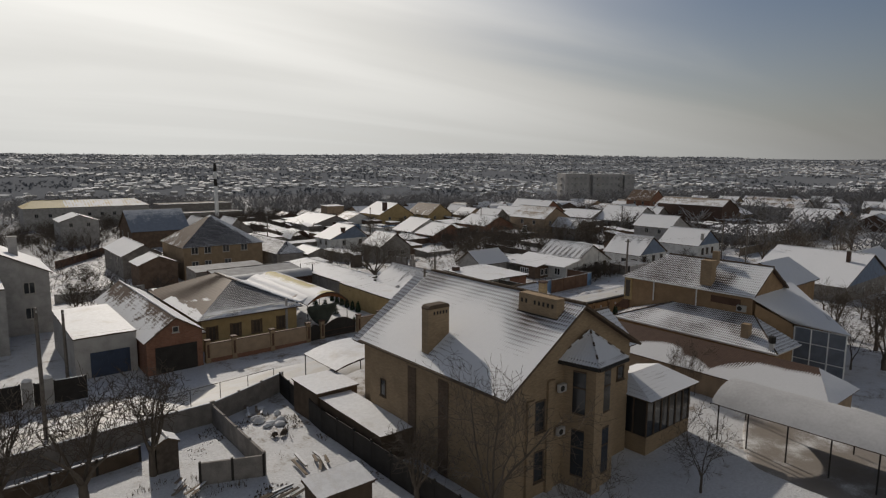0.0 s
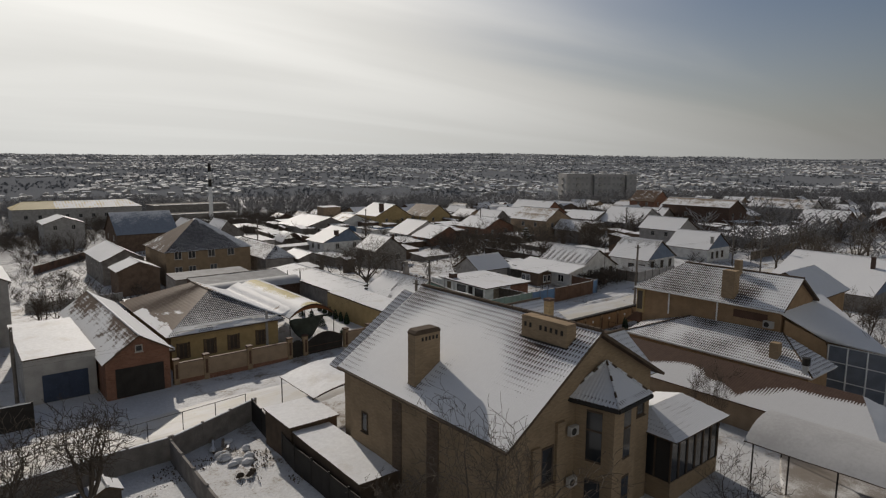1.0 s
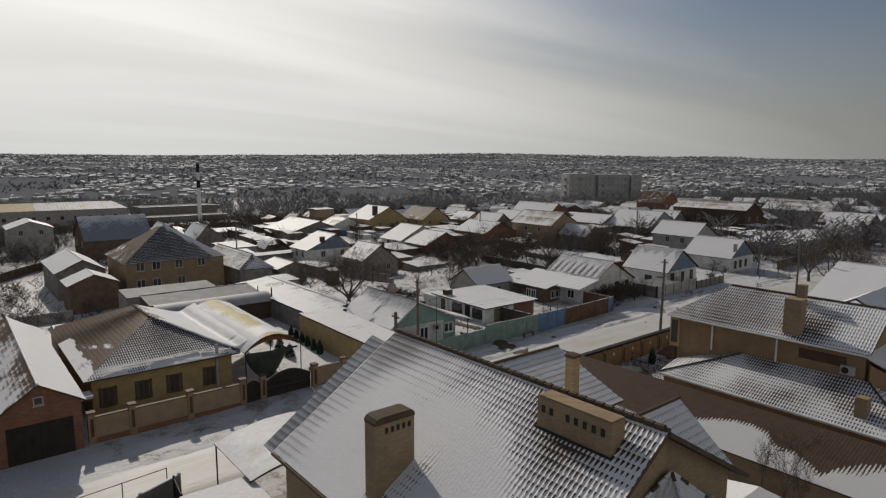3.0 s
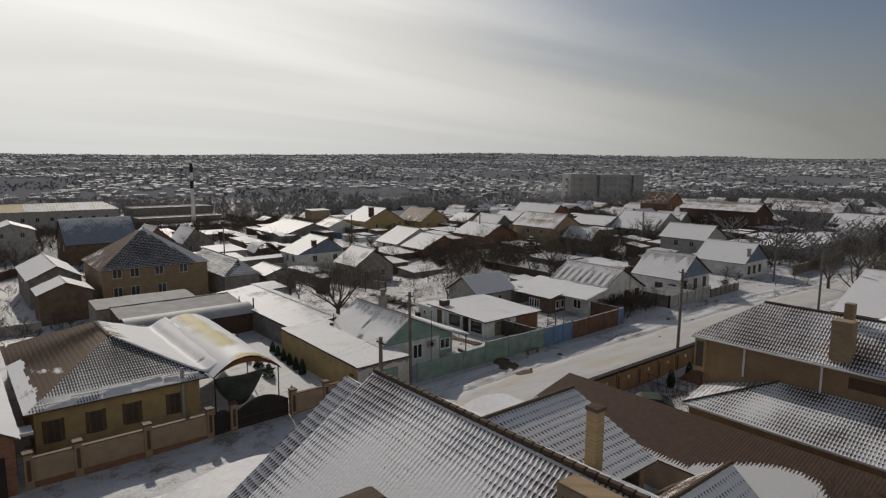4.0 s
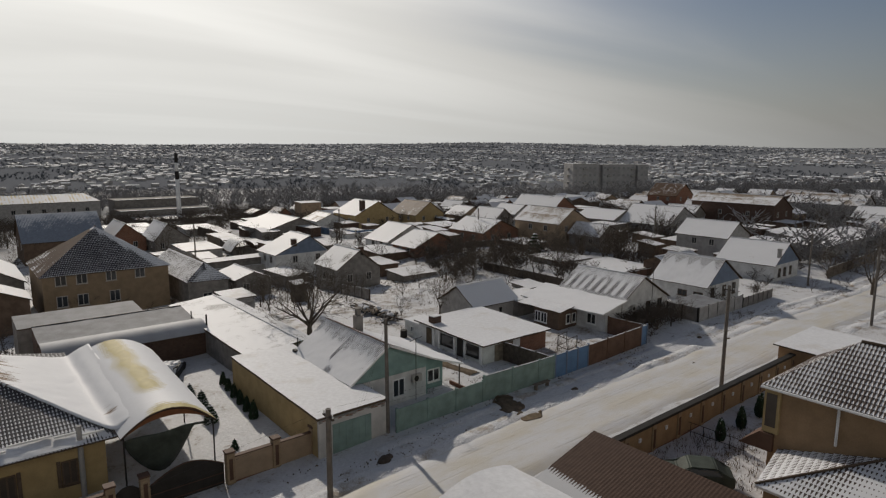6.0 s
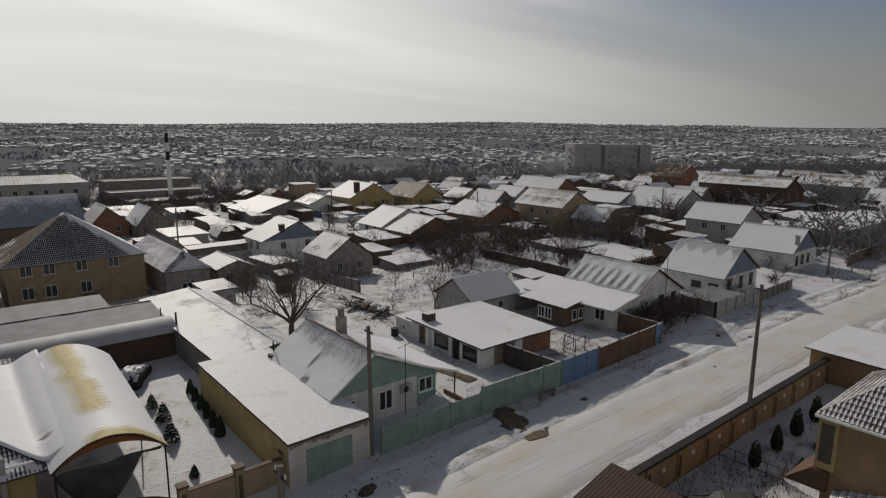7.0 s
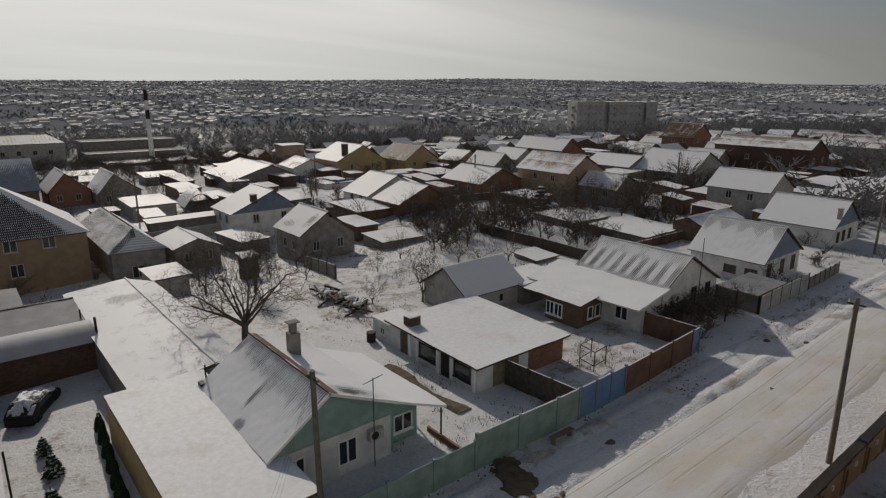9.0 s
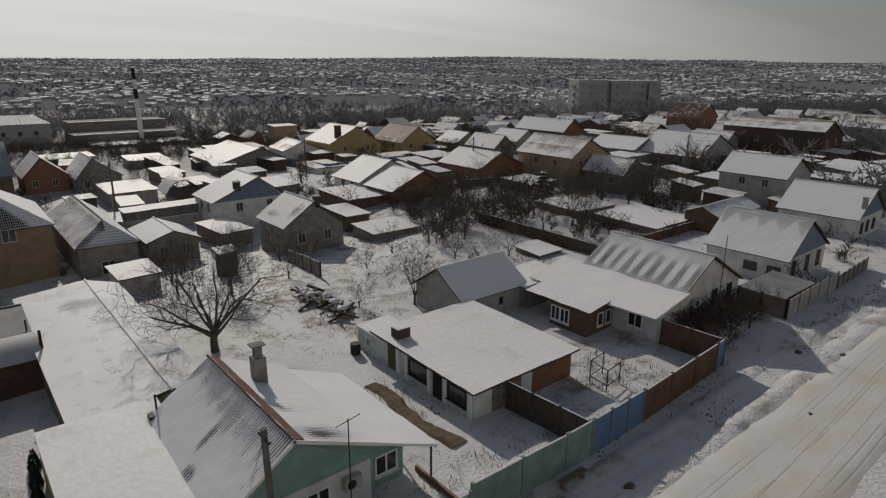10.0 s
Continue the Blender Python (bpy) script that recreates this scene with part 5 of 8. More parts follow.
def teal_cottage():
    def worn(x, y, z):
        if x > 0:
            return -0.3 + 1.25 * math.exp(-((x - 1.7) / 1.1) ** 2 - ((y + 4.1) / 0.6) ** 2) + 0.7 * math.exp(-((x - 1.0) / 0.5) ** 2 - ((y + 1.6) / 0.3) ** 2)
        m = -0.46 + 0.56 * smooth01((z - 3.3) / 1.7) - 0.02 * y + 0.20 * noise.noise((x / 1.2, y / 0.5, 2.2))
        return m + 0.95 * math.exp(-((x + 2.0) / 0.5) ** 2 - ((y + 0.2) / 0.2) ** 2) + 0.8 * math.exp(-((x + 3.2) / 0.3) ** 2 - ((y + 1.0) / 0.5) ** 2)

    ob = house("teal plastered cottage with a worn slate roof half under snow", 50.8, 68.6, 9.8, 3.4, 4.1, 3.0, 3.65, 5.45, wall="teal", roof="slate_bare", roof_r="slate_full", base=0.35, gov=0.25, ov=0.2, name="cottage", category="house", gable="teal",
               melt=worn, thick=0.14, corr=0.016)
    fy = -4.9 + 0.25
    bx(ob, "front_face", "white_wall", -3.15, 3.7, fy - 0.05, fy - 0.004, -0.3, 2.55, "pale lower front wall")
    for x, w in ((-1.9, 1.0), (1.0, 1.15)):
        window(ob, (x, fy - 0.05, 1.45), (0, -1, 0), w, 1.45)
    air_conditioner(ob, (2.6, fy - 0.05, 1.95), (0, -1, 0))
    # wing with a flatter roof towards the neighbour
    bm = bmesh.new()
    extrude(bm, [(3.95, -4.0, -0.5), (6.0, -4.0, -0.5), (6.0, -4.0, 2.3), (3.95, -4.0, 2.95)], (0, 8.0, 0))
    part("wing_wall", bm, M["teal"], ob)
    window(ob, (5.0, -4.0, 1.35), (0, -1, 0), 1.3, 1.1)
    sheet("wing_roof", ob, [M["slate_full"], M["white"]], (6.95, -5.6, 2.42), (6.95, 3.4, 2.42), (4.05, 4.3, 3.3), (4.05, -4.9, 3.3), nu=30, nv=10, thick=0.14, uneven=0.05, seed=2)
    for y in (-5.3, -2.0, 1.5):
        rod(ob, "porch_post", "post", (6.75, y, -0.3), (6.75, y, 2.3), 0.06)
    sheet("brown_ridge", ob, [M["ridge_brown"], M["ridge_brown"]], (0.46, -4.9, 5.0), (0.46, 4.9, 5.0), (-0.06, 4.9, 5.24), (-0.06, -4.9, 5.24), nu=20, nv=2, thick=0.08, uneven=0.03, label="rust-brown ridge flashing")
    chimney(ob, 1.5, 2.0, 3.9, 5.75, 0.62, 0.62, "dirty_wall", cap=False)
    bx(ob, "chimney_pot", "dirty_wall", 1.32, 1.68, 1.82, 2.18, 5.755, 6.35)
    bx(ob, "chimney_hood", "dirty_wall", 1.15, 1.85, 1.7, 2.3, 6.355, 6.43)
    bm = bmesh.new()
    extrude(bm, [(-0.05, -4.97, 5.02), (4.1, -4.97, 3.16), (4.1, -4.97, 3.34), (-0.05, -4.97, 5.2)], (0, 0.06, 0))
    part("bargeboard", bm, M["white"], ob)
    bm = bmesh.new()
    extrude(bm, [(0.05, -4.97, 5.02), (-3.45, -4.97, 2.54), (-3.45, -4.97, 2.72), (0.05, -4.97, 5.2)], (0, 0.06, 0))
    part("bargeboard", bm, M["white"], ob)
    # dark box put in for the dark gap between the roofs, and a post
    bx(ob, "hatch_box", "dark", -3.25, -2.75, 4.4, 4.95, 2.4, 2.95)
    rod(ob, "hatch_post", "dark", (-2.8, 4.85, 2.5), (-2.8, 4.85, 3.9), 0.05)
    # tall thin aerial
    rod(ob, "aerial", "dark", (2.4, -5.1, 0.0), (2.4, -5.1, 5.3), 0.03)
    rod(ob, "aerial_arm", "dark", (1.8, -5.1, 5.1), (3.0, -5.1, 5.3), 0.02)
    return ob


teal_cottage()


def flat_cottage():
    ob = flat_building("white-walled low cottage under a snowed flat roof", 62.7, 71.2, 65.9, 75.6, 2.45, "white_wall", "snow", 2.7, base=0.5, over=0.4, name="cottage", category="house", cap=0.14)
    a, b = 4.25, 4.85
    for y, w, h, z in ((-3.4, 1.7, 1.1, 1.15), (0.3, 2.0, 1.1, 1.2)):
        window(ob, (-a, y, z), (-1, 0, 0), w, h, "dark", bars=0)
    door(ob, (-a, -1.6, 0.1), (-1, 0, 0), 0.85, 1.75, "dark")
    door(ob, (-a, 3.2, 0.1), (-1, 0, 0), 0.85, 1.75, "soil")
    for y in (-4.6, -2.4, -0.85, 1.5, 2.4):
        bx(ob, "pilaster", "white", -a - 0.12, -a + 0.02, y - 0.13, y + 0.13, -0.3, 1.95)
    bx(ob, "front_brick", "red_brick", 0.6, a + 0.02, -b - 0.03, -b + 0.05, -0.4, 1.9, "red brick part of the front")
    door(ob, (-1.6, -b, 0.05), (0, -1, 0), 2.4, 1.7, "wood")
    c = chimney(ob, -3.5, 3.2, 1.9, 2.95, 1.0, 0.8, "dark_brick", cap=False)
    bx(c, "snow_cap", "snow", -4.0, -3.0, 2.8, 3.6, 2.955, 3.02)
    bx(ob, "annex", "white_wall", -a + 0.02, -a + 2.6, b + 0.01, b + 2.6, -0.4, 1.75)
    bx(ob, "annex_roof", "snow", -a - 0.1, -a + 2.7, b + 0.02, b + 2.7, 1.755, 1.9)
    window(ob, (-a + 0.02, b + 1.2, 1.05), (-1, 0, 0), 0.6, 0.6)
    rod(ob, "water_barrel", "dark", (-a - 0.7, b + 1.8, 0.0), (-a - 0.7, b + 1.8, 0.95), 0.36, 12)


flat_cottage()
house("small concrete shed with a blue sheet roof dusted with snow", 74.5, 79.3, 7.4, 3.4, 3.2, 2.5, 2.6, 4.65, axis="x", wall="grey_wall", roof="blue_roof", base=0.4, name="shed", category="shed", wins=[("r", 0.8, 1.3, 0.6, 0.8)], melt=lambda x, y, z: -0.1)


def striped_cottage():
    ob = house("white cottage with a slate roof in snow stripes", 86.9, 69.6, 9.6, 4.0, 5.4, 3.75, 3.1, 6.05, wall="white_wall", roof="slate_bare", roof_r="slate_full", base=0.45, gov=0.3, ov=0.15, name="cottage", category="house",
               corr=0.016, melt=lambda x, y, z: (-0.02 + 0.50 * math.cos(y * 5.6) * smooth01((-1.0 - x) / 0.8) * smooth01((x + 3.7) / 0.5) + 0.12 * smooth01((-x - 1.2) / 2.0) + 0.2 * noise.noise((x / 1.3, y / 1.3, 1.1)) if x < 0 else -0.1), wins=[("f", 1.2, 1.9, 0.9, 1.3, "fascia"), ("f", 3.6, 1.9, 0.9, 1.3, "fascia")])
    own = set(ob.children)
    bm = bmesh.new()
    extrude(bm, [(-8.0, -5.0, -0.5), (-4.9, -5.0, -0.5), (-4.9, -5.0, 3.05), (-8.0, -5.0, 2.45)], (0, 8.0, 0))
    part("porch_wall", bm, M["white_wall"], ob)
    sheet("porch_roof", ob, [M["slate_full"], M["white"]], (-9.3, -5.6, 2.55), (-9.3, 6.4, 2.45), (-4.8, 6.4, 3.45), (-4.8, -5.6, 3.45), nu=40, nv=12, thick=0.13, uneven=0.05, seed=5)
    bx(ob, "porch_room", "brown_wall", -11.2, -8.05, -1.2, 2.4, -0.4, 2.2, "brick porch with windows")
    sheet("porch_snow", ob, [M["snow"], M["fascia"]], (-11.5, -1.6, 2.3), (-11.5, 4.8, 2.3), (-9.0, 4.8, 2.62), (-9.0, -1.6, 2.62), nu=20, nv=8, thick=0.12, uneven=0.05, seed=6)
    for y in (0.9, 1.8):
        window(ob, (-11.2, y, 1.2), (-1, 0, 0), 0.9, 1.2, bars=1)
    window(ob, (-8.0, -3.2, 1.4), (-1, 0, 0), 1.25, 1.2)
    for x in (-9.6, -8.6):
        window(ob, (x, -1.2, 1.2), (0, -1, 0), 0.7, 1.1, bars=0)
    bx(ob, "rear_wing", "dirty_wall", -10.6, -5.2, 5.5, 9.4, -0.4, 2.1)
    bx(ob, "rear_wing_roof", "snow", -10.9, -5.0, 5.3, 9.7, 2.105, 2.28)
    air_conditioner(ob, (-3.4, -5.2, 2.3), (0, -1, 0))
    rod(ob, "aerial", "dark", (0.3, -5.4, 0.0), (0.3, -5.4, 7.0), 0.03)
    for c in ob.children:
        if c not in own:
            c.location = (1.2, 0.6, 0)


striped_cottage()
house("white cottage with a snowed slate roof and blue gable", 104.9, 68.6, 8.4, 4.4, 5.2, 2.9, 3.0, 6.2, wall="white_wall", roof="slate", base=0.3, name="cottage", category="house", gable="blue_wall",
      wins=[("f", -2.5, 1.6, 0.9, 1.5, "fascia"), ("f", 0.6, 1.6, 0.9, 1.5, "fascia"), ("f", 3.3, 1.6, 0.9, 1.5, "fascia"), ("l", -2.8, 1.4, 1.3, 0.8, "fascia"), ("l", -0.6, 1.4, 1.3, 0.8, "fascia")], corr=0.014, melt=lambda x, y, z: 0.75 * smooth01((1.9 + x + 0.5 * math.cos(y * 3.3) + 0.8 * noise.noise((y / 0.8, 2, 2))) / 1.2) - 0.35 if x < 0 else -0.2)
house("white cottage with a pale slate roof and blue gable", 131.3, 71.7, 9.8, 5.0, 5.0, 2.4, 2.4, 5.65, wall="white_wall", roof="slate", base=-0.3, name="cottage", category="house", gable="blue_wall",
      wins=[("f", -2.6, 1.4, 0.9, 1.4, "fascia"), ("f", -0.6, 1.4, 0.9, 1.4, "fascia"), ("f", 1.6, 1.4, 0.9, 1.4, "fascia")], chims=[(-3.0, -4.6, 4.9, 0.5, 0.5, "concrete")])
house("tall grey plastered house with a snowy gable roof", 140.7, 84.8, 10.6, 4.3, 5.4, 4.5, 4.5, 7.25, wall="grey_wall", roof="slate_full", base=-0.4)
house("low cottage under a broad snowed roof", 120.0, 80.6, 11.0, 2.6, 2.6, 2.3, 2.3, 3.4, axis="x", wall="brown_wall", roof="slate_full", base=0.0, name="cottage", category="house")


# ---- the right-hand house and its yard ----
def right_house():
    g = 0.2
    rx, cy = 63.2, 32.8
    ob = house("tan brick house with a half-snowed tiled roof", rx, cy, 14.6, 3.8, 4.0, 7.5, 7.5, 10.0, wall="orange_plaster", roof="tile_right", ov=0.5, gov=0.4, hb=3.4, base=g, fine=6, thick=0.16,
               melt=lambda x, y, z: 0.06 + 0.22 * smooth01((y + 1.0) / 4.0) + 0.30 * noise.noise((y / 2.4, z / 1.2, 3.1)) + 0.5 * math.exp(-(((x + 2.6) / 1.2) ** 2 + ((y + 2.9) / 1.6) ** 2)) - 0.25 * smooth01((-4 - y) / 2))
    L = lambda x, y, z: (x - rx, y - cy, z - g)
    rod(ob, "gutter", "white", L(59.35, 25.5, 7.4), L(59.35, 40.1, 7.4), 0.08, 6, "white eave gutter")
    for y in (36.4, 31.5):
        rod(ob, "downpipe", "white", L(59.75, y, 7.3), L(59.75, y, 5.2), 0.07, 6, "white downpipe")
    bx(ob, "panel", "brown", 59.84 - rx, 59.93 - rx, 27.0 - cy, 30.0 - cy, 6.2 - g, 6.9 - g, "dark recessed panel")
    air_conditioner(ob, L(59.9, 26.8, 6.1), (-1, 0, 0))
    # corner window bay with a flared skirt
    bx(ob, "corner_frame", "yellow_plaster", 59.72 - rx, 60.6 - rx, 39.2 - cy, 40.03 - cy, 4.75 - g, 7.2 - g, "yellow corner window surround")
    bx(ob, "corner_pane", "umber_pane", 59.69 - rx, 59.73 - rx, 39.35 - cy, 39.9 - cy, 5.1 - g, 7.0 - g, "narrow corner pane")
    window(ob, L(60.9, 39.7, 6.1), (0, 1, 0), 1.4, 2.2, "white")
    bm = bmesh.new()
    extrude(bm, [L(59.6, 39.4, 4.7), L(59.6, 40.1, 4.7), L(59.6, 41.2, 3.7), L(59.6, 39.4, 3.7)], (2.6, 0, 0))
    part("bay_skirt", bm, M["brown"], ob)
    chimney(ob, 60.15 - rx, 30.6 - cy, 7.8 - g, 10.35 - g, 0.95, 1.15, "tan_brick", cap=False)
    chimney(ob, 62.6 - rx, 31.1 - cy, 8.6 - g, 11.0 - g, 0.55, 0.55, "tan_brick", cap=False)
    c4 = chimney(ob, 56.1 - rx, 22.3 - cy, 3.3 - g, 4.35 - g, 0.36, 0.36, "white_wall", cap=False)
    rod(c4, "cowl", "dark", (56.1 - rx, 22.3 - cy, 4.36 - g), (56.1 - rx, 22.3 - cy, 4.95 - g), 0.3, 10, "dark sheet-metal cowl")
    # lower skirt roof
    for q, nu in ((((55.4, 38.4, 3.75), (55.6, 21.6, 3.55), (59.8, 25.6, 5.6), (59.8, 34.0, 5.45)), 380), (((60.0, 39.2, 3.9), (55.4, 38.4, 3.75), (59.8, 34.0, 5.45), (59.8, 34.0, 5.45)), 100), (((55.6, 21.6, 3.55), (60.4, 21.4, 3.6), (59.8, 25.6, 5.6), (59.8, 25.6, 5.6)), 100)):
        a, b, c, d = q
        sheet("skirt_roof", ob, [M["tile_right"], M["white"]], L(*a), L(*b), L(*c), L(*d), nu=nu, nv=50, wave=0.016, step=0.022, thick=0.16,
              melt=lambda x, y, z: 0.0 + 0.16 * smooth01((y - 0.5) / 3.0) + 0.30 * smooth01((z - 4.5) / 0.8) + 0.40 * noise.noise((y / 2.2, z / 0.8, 7.7)) + 0.25 * math.exp(-(((y + 5) / 2.0) ** 2 + ((z - 3.9) / 0.6) ** 2)))
    bx(ob, "skirt_wall", "orange_plaster", 56.0 - rx, 59.95 - rx, 22.0 - cy, 38.2 - cy, -0.6, 3.35)
    rod(ob, "hip_cap", "fascia", L(55.45, 38.4, 3.8), L(59.8, 34.0, 5.5), 0.07)
    rod(ob, "hip_cap", "fascia", L(55.65, 21.6, 3.6), L(59.8, 25.6, 5.65), 0.07)
    chimney(ob, 57.0 - rx, 25.0 - cy, 3.6 - g, 5.4 - g, 0.7, 0.7, "tan_brick", cap=False)
    # south wing with a blue snowy roof and a glazed front
    A_, B_, C_, D_ = (59.4, 26.1, 7.5), (70.5, 26.6, 7.6), (62.2, 18.1, 4.9), (62.2, 23.0, 5.1)
    sheet("wing_roof", ob, [M["blue_roof"], M["white"]], L(*D_), L(*C_), L(*B_), L(*A_), nu=40, nv=20, thick=0.16, uneven=0.04, melt=lambda x, y, z: -0.2)
    bm = bmesh.new()
    extrude(bm, [L(60.0, 25.6, 0.0), L(62.6, 22.9, 0.0), L(62.6, 18.5, 0.0), L(70.0, 25.6, 0.0)], (0, 0, 4.6))
    part("wing_wall", bm, M["orange_plaster"], ob)
    bm = bmesh.new()
    extrude(bm, [L(60.0, 25.6, 4.4), L(62.4, 23.1, 4.4), L(62.4, 23.1, 4.85), L(60.0, 25.6, 6.7)], (0.25, 0.2, 0))
    part("wing_gable", bm, M["orange_plaster"], ob)
    t = Vector((0, 18.5 - 22.9, 0))
    nn = Vector((-1, 0, 0))
    p0 = Vector(L(62.6, 22.9, 0.2))
    bm = bmesh.new()
    extrude(bm, [p0 + nn * 0.03, p0 + t + nn * 0.03, p0 + t + nn * 0.03 + Vector((0, 0, 4.5)), p0 + nn * 0.03 + Vector((0, 0, 4.5))], nn * 0.06)
    part("wing_glass", bm, M["sky_pane"], ob, "tall glazed front")
    for k in range(4):
        q = p0 + t * (k / 3) + nn * 0.12
        rod(ob, "glazing_bar", "white", q, q + Vector((0, 0, 4.55)), 0.07, 4)
    for z in (1.5, 3.1, 4.5):
        rod(ob, "glazing_bar", "white", p0 + nn * 0.12 + Vector((0, 0, z)), p0 + t + nn * 0.12 + Vector((0, 0, z)), 0.05, 4)
    for s, q in ((0, ((69.5, 26.0, 7.2), (77.0, 26.0, 7.2), (77.0, 29.6, 9.3), (69.5, 29.6, 9.3))), (1, ((77.0, 33.2, 7.2), (69.5, 33.2, 7.2), (69.5, 29.6, 9.3), (77.0, 29.6, 9.3)))):
        sheet("rear_roof", ob, [M["blue_roof"], M["fascia"]], *[L(*p) for p in q], nu=20, nv=10, thick=0.16, uneven=0.04, seed=3)
    bx(ob, "rear_wall", "orange_plaster", 67.0 - rx, 76.6 - rx, 26.4 - cy, 32.8 - cy, -0.5, 7.0)
    return ob


right_house()


def brown_shed():
    """Long shed between the two houses: bare brown sheets above, snow below, hipped at its south end."""
    g = 0.0
    ob = thing("long_shed", "long shed roofed with brown corrugated sheets, snow on its lower half", "shed", (50.0, 32.0, g))
    L = lambda x, y, z: (x - 50.0, y - 32.0, z - g)

    def melt(x, y, z):
        w = y + 32.0
        comb = 0.5 + 0.5 * math.cos(w / 0.2 * 6.283)
        edge = float(np.interp(w, (15.0, 17.5, 18.7, 19.6, 20.8, 22.0, 22.9, 23.8, 24.3, 24.7, 25.3, 26.6, 27.6, 28.0, 28.6, 29.6, 30.7, 32.0, 32.7, 33.8, 34.3, 34.5, 38.0, 47.0), (3.1, 3.0, 2.9, 2.7, 2.7, 2.6, 1.6, 1.0, 0.7, -0.3, 0.2, 0.9, 0.9, 1.2, 2.0, 2.2, 2.1, 1.5, 1.0, 0.1, -0.1, -0.7, -0.6, 0.1)))
        edge += 0.10 * noise.noise((w / 0.5, 2, 0))
        reach = 0.22 + 0.5 * math.exp(-((w - 23.2) / 0.8) ** 2)
        d = x - edge
        if d < -reach:
            return -0.6
        return 0.55 if d > reach * (2 * comb - 1) else -0.6

    sheet("roof", ob, [M["brown_sheet"], M["brown"]], L(49.0, 47.2, 2.45), L(49.0, 15.1, 2.45), L(54.2, 17.8, 3.7), L(54.2, 47.2, 3.7), nu=900, nv=70, wave=0.005, pu=0.2, thick=0.1, melt=melt)
    sheet("end_roof", ob, [M["blue_roof"], M["brown"]], L(49.0, 15.1, 2.45), L(55.3, 15.1, 2.45), L(54.2, 17.8, 3.7), L(54.2, 17.8, 3.7), nu=30, nv=12, thick=0.1, uneven=0.04, melt=lambda x, y, z: -0.3)
    bx(ob, "back_wall", "peach_plaster", 53.7 - 50, 53.9 - 50, 17.8 - 32, 46.9 - 32, -0.5, 3.35)
    bx(ob, "front_wall", "peach_plaster", 49.3 - 50, 49.5 - 50, 15.5 - 32, 46.9 - 32, -0.5, 2.35)
    bx(ob, "south_wall", "peach_plaster", 49.5 - 50, 54.9 - 50, 15.5 - 32, 15.7 - 32, -0.5, 2.4)
    bx(ob, "end_wall", "peach_plaster", 49.5 - 50, 53.7 - 50, 46.6 - 32, 46.85 - 32, -0.5, 2.4)


brown_shed()


def driveway():
    verts, faces = [], []
    nx, ny = 20, 60
    for j in range(ny + 1):
        y = -10.0 + 31.0 * j / ny
        e = smooth01((21.0 - y) / 5.0) ** 0.5
        for i in range(nx + 1):
            x = 49.4 - (9.2 * e + 0.3 * noise.noise((y / 2.0, 1, 5))) * i / nx
            edge = min(i, nx - i, ny - j) == 0
            verts.append((x, y, ground_z(x, y) + (0.06 + 0.02 * noise.noise((x, y, 2)) if not edge else -0.12)))
    for j in range(ny):
        for i in range(nx):
            k = j * (nx + 1) + i
            faces.append((k, k + nx + 1, k + nx + 2, k + 1))
    tagged(raw_part("driveway", verts, faces, M["drive"], smooth=True), "swept brown driveway under the snowy canopy", "driveway", kind="structure")


driveway()
arched("broad vaulted canopy loaded with smooth snow on thin posts", "canopy", "canopy", (41.5, 20.3, 3.15), (41.7, -6.0, 3.35), (47.2, -6.0, 3.5), (47.0, 20.3, 3.15), 1.1, "dim_snow",
       posts=[(42.4, y, 3.55) for y in (20.1, 18.0, 15.4, 12.8, 10.2, 7.6, 5.0, 2.4, -0.2)] + [(46.9, y, 3.1) for y in (20.1, 12.8, 5.0)], base=0.0, rim="fascia", nu=60)
arched("small vaulted porch roof under snow", "canopy", "canopy", (42.6, 40.6, 2.7), (42.9, 48.4, 2.75), (48.2, 48.2, 3.1), (48.4, 40.6, 3.1), 0.55, "snow", posts=[(43.1, 48.2, 2.7), (43.0, 41.0, 2.7), (48.0, 48.0, 3.0)], base=0.1, rim="dark")
flat_building("tan gatehouse with a snowed flat roof", 82.2, 90.5, 41.5, 48.2, 2.9, "orange_plaster", "snow", 3.1, base=0.3, name="gatehouse", category="outbuilding", over=0.35)
yw = brick_wall("tan plastered yard wall with a broad dark coping", [54.0 + 3.1 * k for k in range(10)], ptop=2.5, h=2.4, base=0.35, y=47.0, th=0.25, pw=0.22, coping="dark", mat="orange_plaster")
bx(yw, "coping_slab", "dark", -0.3, 28.2, -0.24, 0.24, 2.18, 2.30, "broad dark coping slab")
for k in range(9):
    bx(yw, "niche_snow", "snow", 1.5 + 3.1 * k - 0.1, 1.5 + 3.1 * k + 0.12, -0.2, -0.12, 1.35, 1.6, "dab of snow in a wall niche")
house("big house under a broad white roof with a blue gable", 108.5, 36.5, 14.0, 11.0, 8.0, 2.9, 3.2, 6.7, wall="dirty_wall", roof="slate_full", gable="blue_wall", base=-0.2, wins=[("f", -3.0, 1.6, 1.0, 1.4), ("f", 1.5, 1.6, 1.0, 1.4)], chims=[(-3.2, -4.5, 7.2, 0.5, 0.5, "dark_brick")])
house("grey cottage with a snowed roof among trees", 128.0, 36.0, 12.0, 5.0, 5.0, 2.6, 2.6, 5.2, axis="x", wall="grey_wall", roof="slate_full", base=-0.4, name="cottage", category="house")

